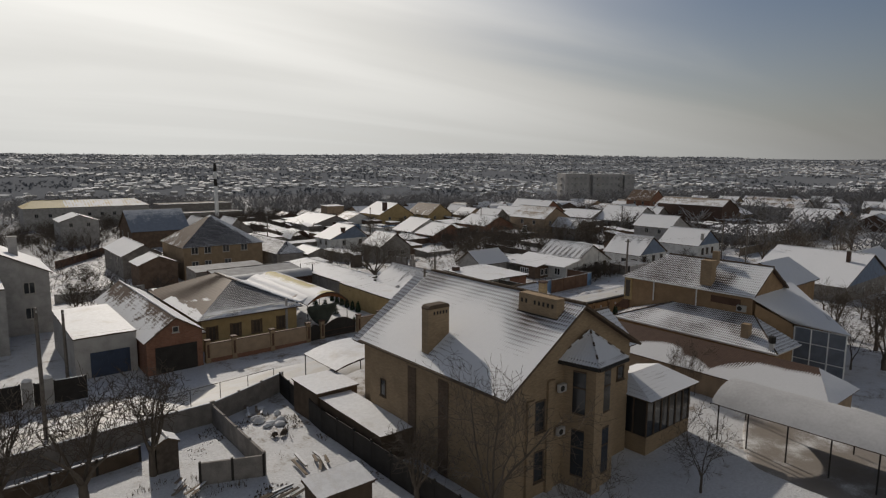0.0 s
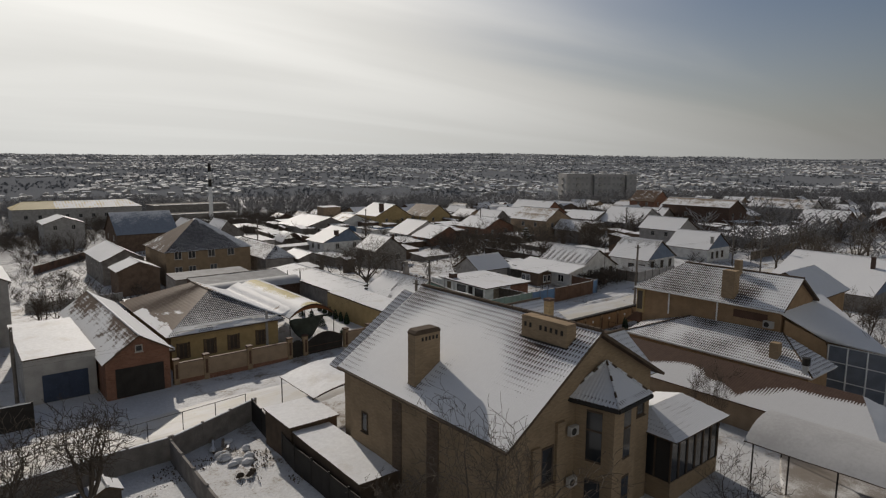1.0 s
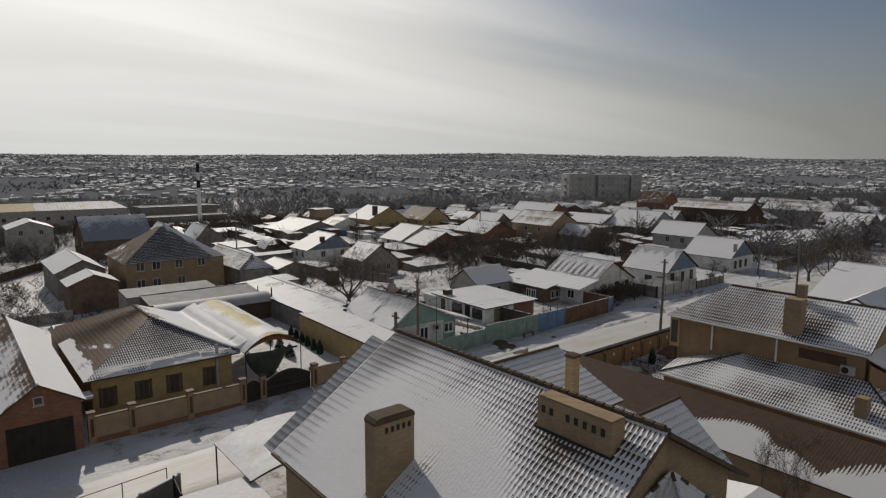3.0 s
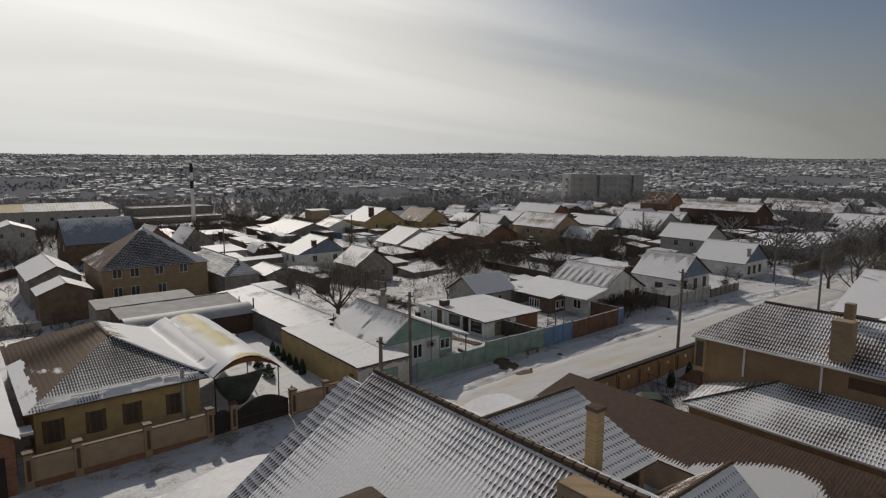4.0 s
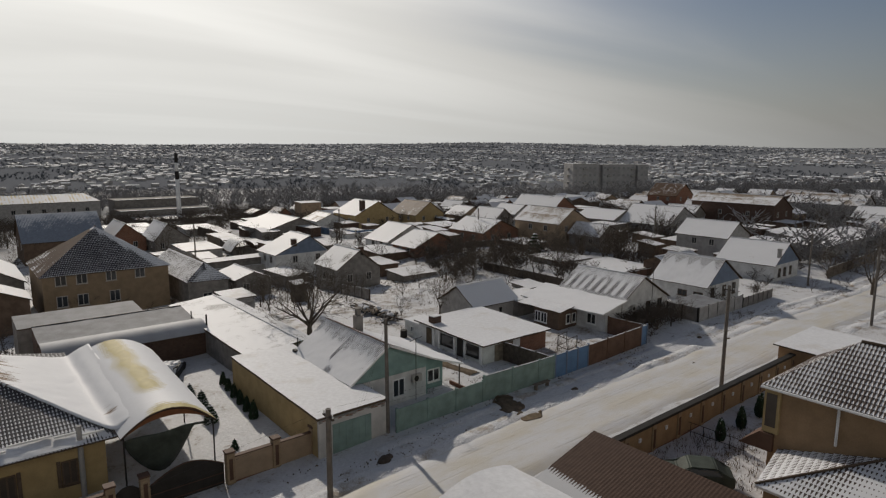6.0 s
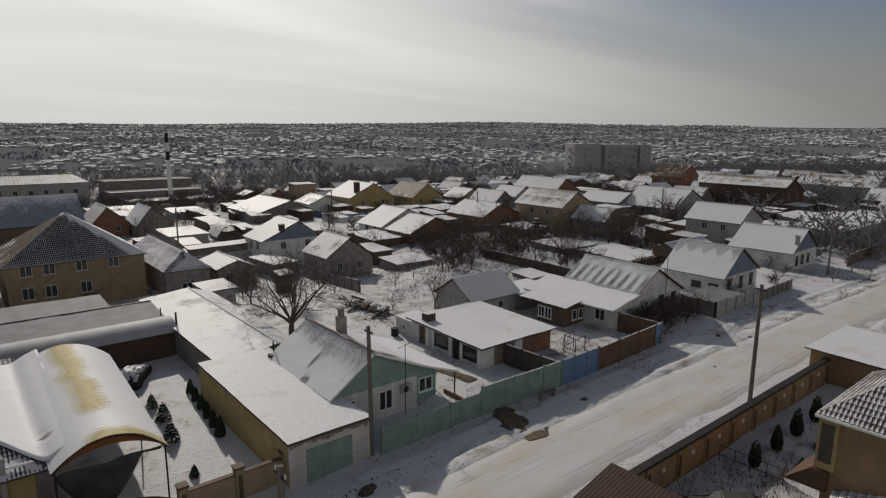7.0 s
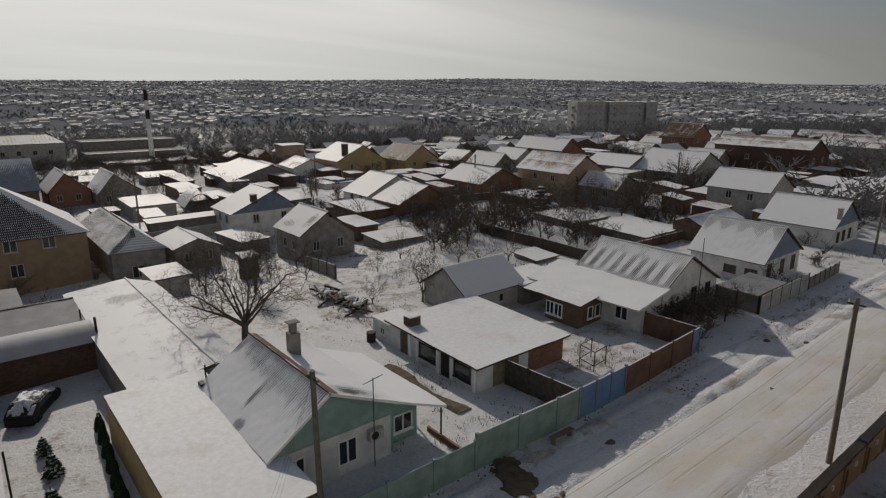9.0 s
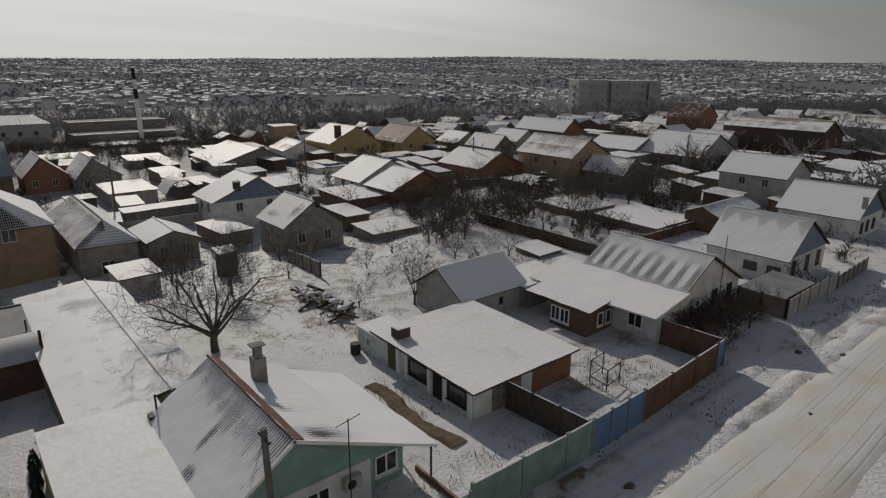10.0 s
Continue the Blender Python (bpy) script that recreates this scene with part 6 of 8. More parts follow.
# ---- houses farther back ----
FAR = [
    # label, x, y, L, xl, xr, zl, zr, zt, wall, roof, extra
    ("two-storey tan house with a dark hipped roof streaked with snow", 42.2, 125.0, 14.4, 8.0, 8.0, 3.9, 3.9, 9.3, "tan_plaster", "tile_brown", dict(roof_r="slate_full", roof_f="tile_dark", hf=7, hb=7, base=-1.7, melt=lambda x, y, z: (0.35 * smooth01((z - 6.6) / 1.5) - 0.12 if x < 0 and y > -0.1 + 0.875 * x else -0.9 if x > -0.7 - 0.98 * (y + 0.2) + 0.4 * noise.noise((x, y, 1)) else 0.30 + 0.12 * noise.noise((x / 2, y / 2, 6)) - 0.22 * smooth01((6.4 - z) / 0.8)), wins=[("f", u, z, 1.3, 1.5, "casing") for u, z in ((-5.6, 5.0), (-3.2, 5.0), (0.3, 5.0), (3.9, 5.0), (-5.6, 2.15), (-3.2, 2.15), (0.6, 2.15))])),
    ("small house with a brown roof patched with snow", 54.5, 124.2, 19.6, 3.4, 3.0, 1.7, 1.5, 3.9, "dirty_wall", "slate_bare", dict(hf=2.5, roof_r="slate_full", roof_f="tile_dark", wins=[("f", -0.4, 0.9, 1.4, 1.5)], melt=lambda x, y, z: (0.5 * noise.noise((x / 0.8, y / 2.4, 3)) + 0.02 + 0.5 * smooth01((x + 1.3) / 1.2) if x < 0 and y > -8.2 + 0.6 * x else -0.1 - 0.5 * smooth01((z - 3.2) / 0.8)))),
    ("small dark house with a snowy gable roof", 30.3, 137.0, 17.0, 4.2, 3.6, 1.7, 1.7, 3.7, "dirty_wall", "slate_full", {}),
    ("low shed with a snowy gable roof", 29.8, 119.5, 6.6, 3.7, 3.5, 1.6, 1.6, 3.1, "brown_wall", "slate_full", dict(name="shed", category="shed")),
    ("white house with a long snowed roof and blue gable", 76.2, 129.8, 8.2, 6.8, 3.8, 2.1, 2.2, 5.1, "white_wall", "slate_full", dict(gable="blue_wall", chims=[(-3.0, -3.6, 4.6, 0.8, 0.8, "dark_brick")])),
    ("grey cottage with a patchy snowed slate roof", 74.4, 109.9, 7.6, 4.0, 4.2, 2.4, 1.9, 5.1, "dirty_wall", "slate", dict(melt=lambda x, y, z: -0.2 + 0.25 * noise.noise((x, y / 1.5, 2)) + 1.1 * math.exp(-((x + 1.6) / 1.0) ** 2 - ((y + 2.6) / 0.8) ** 2) + 0.8 * math.exp(-((x + 2.8) / 0.7) ** 2 - ((y - 1.4) / 1.2) ** 2), chims=[(0.6, -3.2, 5.5, 0.6, 0.6, "dark_brick")])),
    ("house with a broad white snowed roof", 99.0, 130.1, 8.7, 6.3, 6.0, 2.3, 2.5, 5.4, "white_wall", "slate_full", {}),
    ("brick house with a broad white snowed roof", 98.4, 120.4, 7.8, 5.9, 6.4, 2.3, 1.3, 4.8, "red_brick", "slate_full", {}),
    ("yellow house with a snowy gable roof", 121.0, 178.0, 12.9, 7.6, 7.1, 2.5, 2.0, 6.2, "yellow_plaster", "tile_brown", dict(roof="slate_full", chims=[(-4.6, -5.2, 6.5, 1.2, 1.2, "dark_brick")])),
    ("ochre house with a brown gable roof", 138.0, 176.0, 13.0, 5.6, 5.6, 1.6, 1.6, 5.4, "yellow_plaster", "tile_brown", {}),
    ("red brick house under a white snowed roof", 120.2, 127.6, 11.6, 5.4, 6.5, 2.8, 2.6, 5.3, "red_brick", "slate_full", {}),
    ("tan house with a large brown sheet roof", 130.4, 116.8, 13.3, 4.8, 6.4, 5.0, 4.9, 8.05, "peach_plaster", "tan_sheet", {}),
    ("grey cottage under a snowed roof", 130.8, 105.5, 8.5, 3.0, 5.5, 3.0, 3.0, 5.45, "dirty_wall", "slate_full", {}),
    ("red brick barn with a long snowed roof", 183.3, 166.0, 19.0, 4.2, 6.8, 2.4, 1.6, 5.7, "red_brick", "slate_full", {}),
    ("grey house under a great white roof", 167.0, 112.5, 14.2, 6.7, 8.5, 2.6, 3.0, 6.9, "grey_wall", "slate_full", {}),
    ("dark brick house with a snow-edged roof", 198.2, 106.8, 23.4, 4.9, 7.5, 6.6, 5.0, 8.8, "dark_brick", "tan_sheet", {}),
    ("red brick house with a white gable roof", 55.8, 176.3, 11.4, 3.2, 4.3, 1.0, 0.9, 4.5, "red_brick", "slate_full", {}),
    ("blue-grey sheet-clad hall with a steep roof", 44.2, 176.0, 14.6, 7.0, 7.6, 2.0, 2.0, 7.0, "brown_wall", "blue_roof", dict(axis="x", melt=lambda x, y, z: 1.25 - 0.12 * z)),
    ("pale low house under a white roof", 29.5, 198.0, 12.0, 5.0, 5.0, 3.4, 3.4, 5.2, "grey_wall", "slate_full", {}),
    ("grey cottage with a snowed gable roof", 62.8, 170.5, 10.8, 3.0, 4.8, 0.8, 0.9, 4.4, "dirty_wall", "slate_full", {}),
]
for label, x, y, L, xl, xr, zl, zr, zt, wall, roof, extra in FAR:
    kw = dict(wall=wall, roof=roof)
    kw.update(extra)
    house(label, x, y, L, xl, xr, zl, zr, zt, **kw)

for label, x, y, L, xl, xr, zl, zr, zt, wall, roof, extra in [
    ("low house with a snowed gable roof", 61.1, 118.6, 8.2, 3.1, 3.0, 1.05, 0.75, 2.1, "dirty_wall", "slate_full", {}),
    ("grey house with twin snowed slopes", 94.5, 176.0, 18.0, 9.0, 6.0, 0.9, 0.9, 3.6, "dirty_wall", "slate_full", {}),
    ("grey house with a white snowed roof", 159.3, 156.5, 10.0, 4.2, 4.6, 2.0, 2.0, 4.6, "grey_wall", "slate_full", {}),
    ("small house under a white roof", 163.0, 125.5, 12.0, 6.0, 5.0, 3.0, 3.0, 5.2, "dirty_wall", "slate_full", dict(turn=4)),
    ("house with a pale roof and blue gable", 226.0, 113.0, 12.0, 7.0, 6.0, 2.6, 2.6, 6.2, "white_wall", "slate", dict(gable="blue_wall")),
    ("long house under a dark green roof", 246.0, 100.0, 22.0, 6.0, 6.0, 4.4, 4.4, 7.6, "grey_wall", "tan_sheet", {}),
    ("red brick house with a steep roof", 236.0, 150.0, 12.0, 6.0, 6.0, 4.6, 4.6, 9.0, "red_brick", "tile_brown", {}),
    ("brown house with a snowed roof", 229.0, 80.0, 14.0, 6.0, 6.0, 2.4, 2.4, 5.4, "brown_wall", "slate_full", {}),
]:
    house(label, x, y, L, xl, xr, zl, zr, zt, wall=wall, roof=roof, **extra)
house("grey three-storey house with a snowy roof", 2.6, 91.0, 13.0, 7.2, 7.2, 6.9, 6.9, 10.6, wall="grey_wall", roof="slate_full", base=-0.4,
      wins=[("f", 4.8, 5.6, 1.2, 1.4), ("f", 4.8, 2.6, 1.2, 1.4), ("f", 0.5, 5.6, 1.2, 1.4)], chims=[(4.0, 0.0, 10.6, 0.9, 0.9, "grey_wall")])
flat_building("grey two-storey wing with a snow-edged roof", -9.0, 4.6, 77.0, 84.4, 6.6, "grey_wall", "snow", 6.9, base=-0.4, name="house_wing", category="house")

SHEDS = [
    (60.0, 70.5, 132.5, 134.6, 0.9, "dirty_wall"), (52.6, 56.0, 102.4, 106.5, 1.3, "grey_wall"), (86.5, 93.2, 118.5, 127.5, 1.5, "brown_wall"), (80.6, 87.0, 103.0, 108.0, 0.7, "dirty_wall"),
    (61.8, 63.4, 102.2, 103.8, 2.0, "post"), (81.6, 85.0, 111.0, 117.2, 1.2, "brown_wall"), (115.5, 121.8, 110.5, 116.8, 1.6, "brown_wall"), (107.5, 115.5, 94.0, 101.5, 1.2, "dirty_wall"),
    (89.0, 92.5, 84.5, 88.0, 0.9, "dirty_wall"), (107.5, 117.0, 82.5, 91.5, 1.2, "dirty_wall"), (157.0, 164.4, 77.5, 85.5, 1.9, "dirty_wall"), (157.5, 198.0, 70.5, 80.0, 2.0, "grey_wall"), (176.0, 187.0, 82.0, 89.5, 1.7, "dirty_wall"),
    (150.5, 160.5, 116.5, 122.0, 2.3, "dirty_wall"), (193.0, 201.0, 90.5, 97.0, 2.2, "brown_wall"), (129.5, 137.5, 236.0, 242.0, 0.8, "peach_plaster"), (103.0, 110.0, 141.0, 147.0, 1.0, "grey_wall"), (83.0, 88.5, 138.0, 146.0, 0.8, "dirty_wall"),
    (144.0, 151.0, 91.0, 97.5, 1.6, "brown_wall"), (146.0, 153.0, 134.0, 142.0, 1.4, "dirty_wall"), (171.0, 180.0, 134.0, 141.0, 1.8, "dirty_wall"), (99.0, 106.0, 152.0, 160.0, 0.6, "white_wall"), (72.0, 79.0, 150.0, 157.0, 0.4, "dirty_wall"),
    (125.0, 133.0, 148.0, 156.0, 0.9, "brown_wall"), (62.0, 69.0, 150.0, 160.0, 0.4, "grey_wall"), (76.0, 84.0, 196.0, 205.0, -1.0, "grey_wall"), (98.0, 112.0, 205.0, 214.0, -1.2, "dirty_wall"), (60.0, 72.0, 214.0, 222.0, -1.5, "grey_wall"),
]
for x0, x1, y0, y1, z, wall in SHEDS:
    flat_building("low shed under a cap of snow", x0, x1, y0, y1, z, wall, "snow", z + 0.25, name="shed", category="shed", group="back-yard sheds", over=0.25, turn=random.uniform(-4, 4))

# houses too far off to tell apart closely, each its own
rs = random.Random(21)
placed = 0
BUILT = [o.matrix_basis.translation.xy.copy() for o in scene.objects if o.type == "EMPTY" and o.parent is None]
while placed < 130:
    x, y = rs.uniform(60, 330), rs.uniform(60, 290)
    d = math.hypot(x - 30, y - 30)
    if d < 165 or d > 345 or y < 62 or (x < 125 and y > 185) or any((Vector((x, y)) - b).length < 11.5 for b in BUILT):
        continue
    BUILT.append(Vector((x, y)))
    placed += 1
    g = ground_z(x, y)
    W, L = rs.uniform(3.0, 5.2), rs.uniform(6.5, 12)
    e = g + rs.uniform(2.2, 3.2)
    wall, col = rs.choice((("dirty_wall", "grey"), ("grey_wall", "grey"), ("brown_wall", "brown"), ("red_brick", "red brick"), ("white_wall", "white"), ("dark_brick", "dark brick"), ("peach_plaster", "tan")))
    if rs.random() < 0.35:
        flat_building("low %s outbuilding under snow" % col, x - W, x + W, y - L / 2, y + L / 2, e - 0.4, wall, "snow", name="outbuilding", category="outbuilding", group="distant low houses", turn=rs.uniform(-8, 8))
    else:
        house("%s house with a snow-covered pitched roof" % col, x, y, L, W, W, e, e, e + rs.uniform(1.6, 3.0), axis=rs.choice("xyy"), turn=rs.uniform(-8, 8), wall=wall, roof=rs.choice(("slate_full", "slate_full", "slate", "tan_sheet")), group="distant low houses")

# small sheds, hen-houses and lean-tos scattered over the back yards
n = 0
while n < 70:
    x, y = rs.uniform(56, 215), rs.uniform(76, 215)
    d = math.hypot(x - 30, y - 30)
    if d < 62 or (x < 90 and y < 98) or (x > 125 and y > 190) or (80 < x < 128 and 80 < y < 120) or any((Vector((x, y)) - b).length < 7.0 for b in BUILT):
        continue
    BUILT.append(Vector((x, y)))
    n += 1
    g = ground_z(x, y)
    W, L, e = rs.uniform(1.3, 2.6), rs.uniform(1.5, 3.6), g + rs.uniform(1.5, 2.4)
    wall, col = rs.choice((("post", "dark wooden"), ("dirty_wall", "grey block"), ("brown_wall", "brown board"), ("dark_brick", "dark brick"), ("wood", "weathered plank")))
    flat_building("small %s shed under snow" % col, x - W, x + W, y - L, y + L, e, wall, rs.choice(("snow", "snow", "slate_bare")), e + rs.uniform(0.1, 0.6), name="shed", category="shed", group="back-yard sheds", over=0.2, turn=rs.uniform(-12, 12))
for _ in range(26):
    x, y = rs.uniform(64, 190), rs.uniform(92, 190)
    if (80 < x < 128 and 80 < y < 120) or any((Vector((x, y)) - b).length < 5.5 for b in BUILT):
        continue
    L = rs.uniform(7, 16)
    q = (x + L, y + rs.uniform(-1, 1)) if rs.random() < 0.5 else (x + rs.uniform(-1, 1), y + L)
    fence(rs.choice(("dark paling fence between the yards", "grey board fence between the yards")), (x, y), q, rs.uniform(1.1, 1.6), rs.choice(("post", "wood", "dirty_wall")), "post", 2.4)

# ---- fences along the street and between the yards ----
fence("low sea-green sheet-metal street fence", (48.9, 60.0), (57.0, 59.8), 1.65, "green", "green", 2.7, capsnow=0)
fence("sea-green sheet-metal street fence", (57.1, 59.8), (63.2, 59.6), 2.0, "green", "green", 3.0)
fence("darker green sheet-metal fence panel", (63.3, 59.6), (65.2, 59.6), 2.0, "green", "green", 1.9)
fence("blue sheet-metal gates with pale posts", (65.3, 59.6), (70.0, 59.7), 2.0, "blue", "blue_wall", 1.55)
fence("rust-brown sheet-metal street fence", (70.1, 59.7), (79.2, 60.2), 1.9, "rust", "rust", 3.0)
fence("narrow blue metal wicket gate", (79.3, 60.2), (80.4, 60.3), 1.9, "blue", "blue_wall", 1.1)
fence("rust-brown sheet side fence", (80.4, 60.4), (80.2, 64.8), 1.8, "rust", "rust", 2.2)
fence("dark wooden side fence with a snow line", (65.4, 59.9), (65.1, 65.6), 1.7, "post", "post", 2.0)
fence("grey sheet side fence", (92.0, 61.0), (92.2, 65.0), 1.6, "dirty_wall", "dark", 2.0, 0.06, 0)
fence("grey sheet street fence on dark posts", (92.0, 60.9), (103.4, 61.2), 1.65, "grey_wall", "dark", 2.3, 0.06, 0, postw=0.05)
fence("low grey plank street fence on posts", (103.6, 61.2), (113.5, 61.8), 1.2, "dirty_wall", "dark", 1.6, 0.04, 0, postw=0.05)
flat_building("low grey lean-to roof edged with snow", 92.6, 98.8, 61.6, 65.0, 2.0, "dark_brick", "grey_sheet", 2.15, name="shed", category="shed", over=0.15)
fence("grey weathered plank street fence", (137.5, 63.0), (165.0, 64.0), 1.7, "wood", "wood", 2.6)
fence("concrete panel wall closing the garden", (58.0, 131.5), (75.0, 131.0), 1.6, "concrete", "concrete", 2.8, 0.14)
fence("grey panel wall round the yard", (13.0, 112.0), (26.0, 112.0), 1.4, "concrete", "concrete", 2.8, 0.1)
fence("brown paling fence on brick posts", (18.0, 150.0), (31.0, 168.0), 1.6, "rust", "red_brick", 2.4, 0.1)
fence("blue sheet fence round the yellow house", (102.0, 153.0), (101.5, 176.0), 1.6, "blue", "dark", 2.6)
fence("blue sheet fence round the yellow house", (102.2, 152.8), (128.0, 158.0), 1.6, "blue", "dark", 2.6)
fence("dark wooden garden fence boards", (94.0, 79.0), (94.6, 100.0), 1.3, "post", "post", 2.4)
fence("rusty low fence in the garden", (100.0, 80.5), (116.0, 81.5), 1.1, "brown", "post", 2.4)
fence("dirty grey slab wall along the lane", (-30.0, 44.0), (15.2, 46.9), 1.6, "dirty_wall", "dirty_wall", 2.6, 0.12)
fence("dirty grey slab wall along the lane", (15.4, 46.9), (22.5, 49.9), 1.6, "dirty_wall", "dirty_wall", 2.6, 0.12)
fence("dark sheet yard fence with thin posts", (22.1, 49.5), (21.1, 40.0), 1.75, "dark", "dark", 2.4, 0.05, 0, postw=0.05, up=0.12)
fence("dark sheet yard fence with thin posts", (21.1, 40.0), (21.3, 22.0), 1.75, "dark", "dark", 2.4, 0.05, 0, postw=0.05, up=0.12)
fence("grey slab wall in the yard", (15.2, 46.5), (15.1, 36.6), 1.5, "dirty_wall", "dirty_wall", 2.6, 0.16, 0)
fence("grey slab wall in the yard", (11.4, 37.9), (15.0, 36.5), 1.4, "dirty_wall", "dark", 1.9, 0.16, 0)
fence("low dark wall across the yard", (-12.0, 41.0), (9.2, 43.6), 1.0, "fascia", "dark", 2.6, 0.12)
lr = thing("pipe_railing", "thin pipe railing along the snowy lane", "railing", (-8.0, 47.2, -0.35))
for k in range(13):
    rod(lr, "post", "dark", (2.5 * k, 0.28 * k, -0.2), (2.5 * k, 0.28 * k, 2.0), 0.03)
    if k:
        rod(lr, "rail", "dark", (2.5 * k - 2.5, 0.28 * k - 0.28, 1.98), (2.5 * k, 0.28 * k, 1.98), 0.025)

utility_pole(72.1, 48.3, 9.8, (0.5, 0.2))
utility_pole(37.0, 47.9, 9.5)
utility_pole(48.4, 60.4, 8.7, (-0.1, 0.0))
utility_pole(107.5, 48.2, 9.5)
utility_pole(128.0, 62.5, 8.0)
utility_pole(4.7, 51.2, 9.6)
utility_pole(8.1, 65.5, 6.2)
utility_pole(119.5, 128.5, 7.5)
utility_pole(96.0, 150.0, 7.0)
utility_pole(60.5, 140.0, 7.0)
utility_pole(152.0, 104.0, 8.0)


def wire(p0, p1, sag=0.5, r=0.004):
    a, b = Vector(p0), Vector(p1)
    q = (b - a).to_track_quat("Z", "Y")
    verts, faces = [], []
    for i in range(13):
        s = i / 12
        c = a.lerp(b, s) - Vector((0, 0, sag * 4 * s * (1 - s)))
        verts += [c + q @ Vector((math.cos(k * 2.0944) * r, math.sin(k * 2.0944) * r, 0)) for k in range(3)]
        if i:
            o = 3 * i
            faces += [(o - 3 + k, o - 3 + (k + 1) % 3, o + (k + 1) % 3, o + k) for k in range(3)]
    ob = raw_part("overhead_wire", verts, faces, M["wire"])
    return tagged(ob, "thin dark overhead wire between the street poles", "wire", group="overhead wires")


for k in (-0.36, 0.36):
    wire((37.0, 47.9 + k, 9.35), (72.6, 48.5 + k, 9.65), 0.7)
    wire((72.6, 48.5 + k, 9.65), (107.5, 48.2 + k, 9.35), 0.7)
    wire((37.0, 47.9 + k, 9.35), (3.6, 43.2 + k, 9.1), 0.6)
for dx in (0.0, 0.25, 0.5):
    wire((48.3, 60.4, 8.4), (45.5 + dx, 59.8, 3.2), 0.1)

# ---- bare trees ----
def grow(seed, height, spread=0.55, depth=5, trunk=0.16, thin=0.011, bole=0.40):
    """Tapered limbs of a leafless tree: lists of (start, end, r0, r1, level)."""
    rnd = random.Random(seed)
    segs = []

    def branch(p, d, length, r, lev):
        n = 4 if lev < 2 else 3 if lev < depth else 2
        q = p
        for i in range(n):
            d = (d + Vector((rnd.uniform(-1, 1), rnd.uniform(-1, 1), rnd.uniform(-0.45, 0.65))) * (0.10 + 0.05 * lev)).normalized()
            e = q + d * length / n
            r1 = max(thin * 0.7, r * (0.84 if lev < depth else 0.6))
            segs.append((q, e, r, r1, lev))
            q, r = e, r1
            if lev < depth and (lev > 0 or i >= 1):
                k = 2 if (lev == 0 or i == n - 1) else 1
                for _ in range(k):
                    az = rnd.uniform(0, 6.283)
                    ax = Vector((math.cos(az), math.sin(az), rnd.uniform(-0.15, 0.55))).normalized()
                    nd = (d * (1 - spread) + ax * spread + Vector((0, 0, 0.10))).normalized()
                    branch(q, nd, length * rnd.uniform(0.5, 0.8) * (0.40 / bole if lev == 0 else 1.0), max(thin, r * rnd.uniform(0.5, 0.68)), lev + 1)

    branch(Vector((0, 0, -0.2)), Vector((0, 0, 1)), height * bole, trunk, 0)
    return segs


def grow_spreading(seed, height, width, limbs=7, levels=4, trunk=0.17, fork=0.16, thin=0.009):
    """An old fruit tree: a short bole, a fan of rising limbs and a round crown of fine twigs."""
    rnd = random.Random(seed)
    segs = []

    def twig(p, d, length, r, lev):
        n = max(2, 6 - lev)
        q = p
        for i in range(n):
            bend = 0.16 + 0.09 * lev
            d = (d + Vector((rnd.uniform(-1, 1), rnd.uniform(-1, 1), rnd.uniform(-0.7, 0.9))) * bend + Vector((0, 0, 0.05))).normalized()
            e = q + d * length / n
            r1 = max(thin * 0.6, r * (0.80 if lev < 2 else 0.72))
            segs.append((q, e, r, r1, lev))
            q, r = e, r1
            if lev < levels and i >= (1 if lev == 1 else 0):
                for _ in range(2 if lev < 3 and rnd.random() < 0.75 else 1):
                    side = d.cross(Vector((rnd.uniform(-1, 1), rnd.uniform(-1, 1), rnd.uniform(-1, 1)))).normalized()
                    nd = (d * 0.62 + side * rnd.uniform(0.55, 0.95)).normalized()
                    twig(q, nd, length * rnd.uniform(0.38, 0.60), max(thin, r * rnd.uniform(0.45, 0.65)), lev + 1)

    q = Vector((0, 0, -0.2))
    top = height * fork
    for i in range(3):
        e = Vector((rnd.uniform(-0.05, 0.05), rnd.uniform(-0.05, 0.05), -0.2 + (top + 0.2) * (i + 1) / 3))
        segs.append((q, e, trunk * (1.15 - 0.1 * i), trunk * (1.05 - 0.1 * i), 0))
        q = e
    for k in range(limbs):
        az = 6.283 * (k + rnd.uniform(-0.25, 0.25)) / max(1, limbs - 1)
        out = rnd.uniform(0.55, 1.0) if k < limbs - 1 else 0.1
        d = Vector((math.cos(az) * out * width / height, math.sin(az) * out * width / height, rnd.uniform(0.75, 1.15))).normalized()
        twig(q - Vector((0, 0, top * 0.3 * (k % 3) / 2)), d, height * rnd.uniform(0.55, 0.72), trunk * rnd.uniform(0.42, 0.62), 1)
    return segs


def limb_mesh(segs, sides):
    verts, faces = [], []
    for p, e, r0, r1, lev in segs:
        n = sides if lev < 2 else 3
        q = (e - p).to_track_quat("Z", "Y")
        o = len(verts)
        for c, r in ((p, r0), (e, r1)):
            for i in range(n):
                a = 2 * math.pi * i / n
                verts.append(c + q @ Vector((math.cos(a) * r, math.sin(a) * r, 0)))
        for i in range(n):
            faces.append((o + i, o + (i + 1) % n, o + n + (i + 1) % n, o + n + i))
    return verts, faces


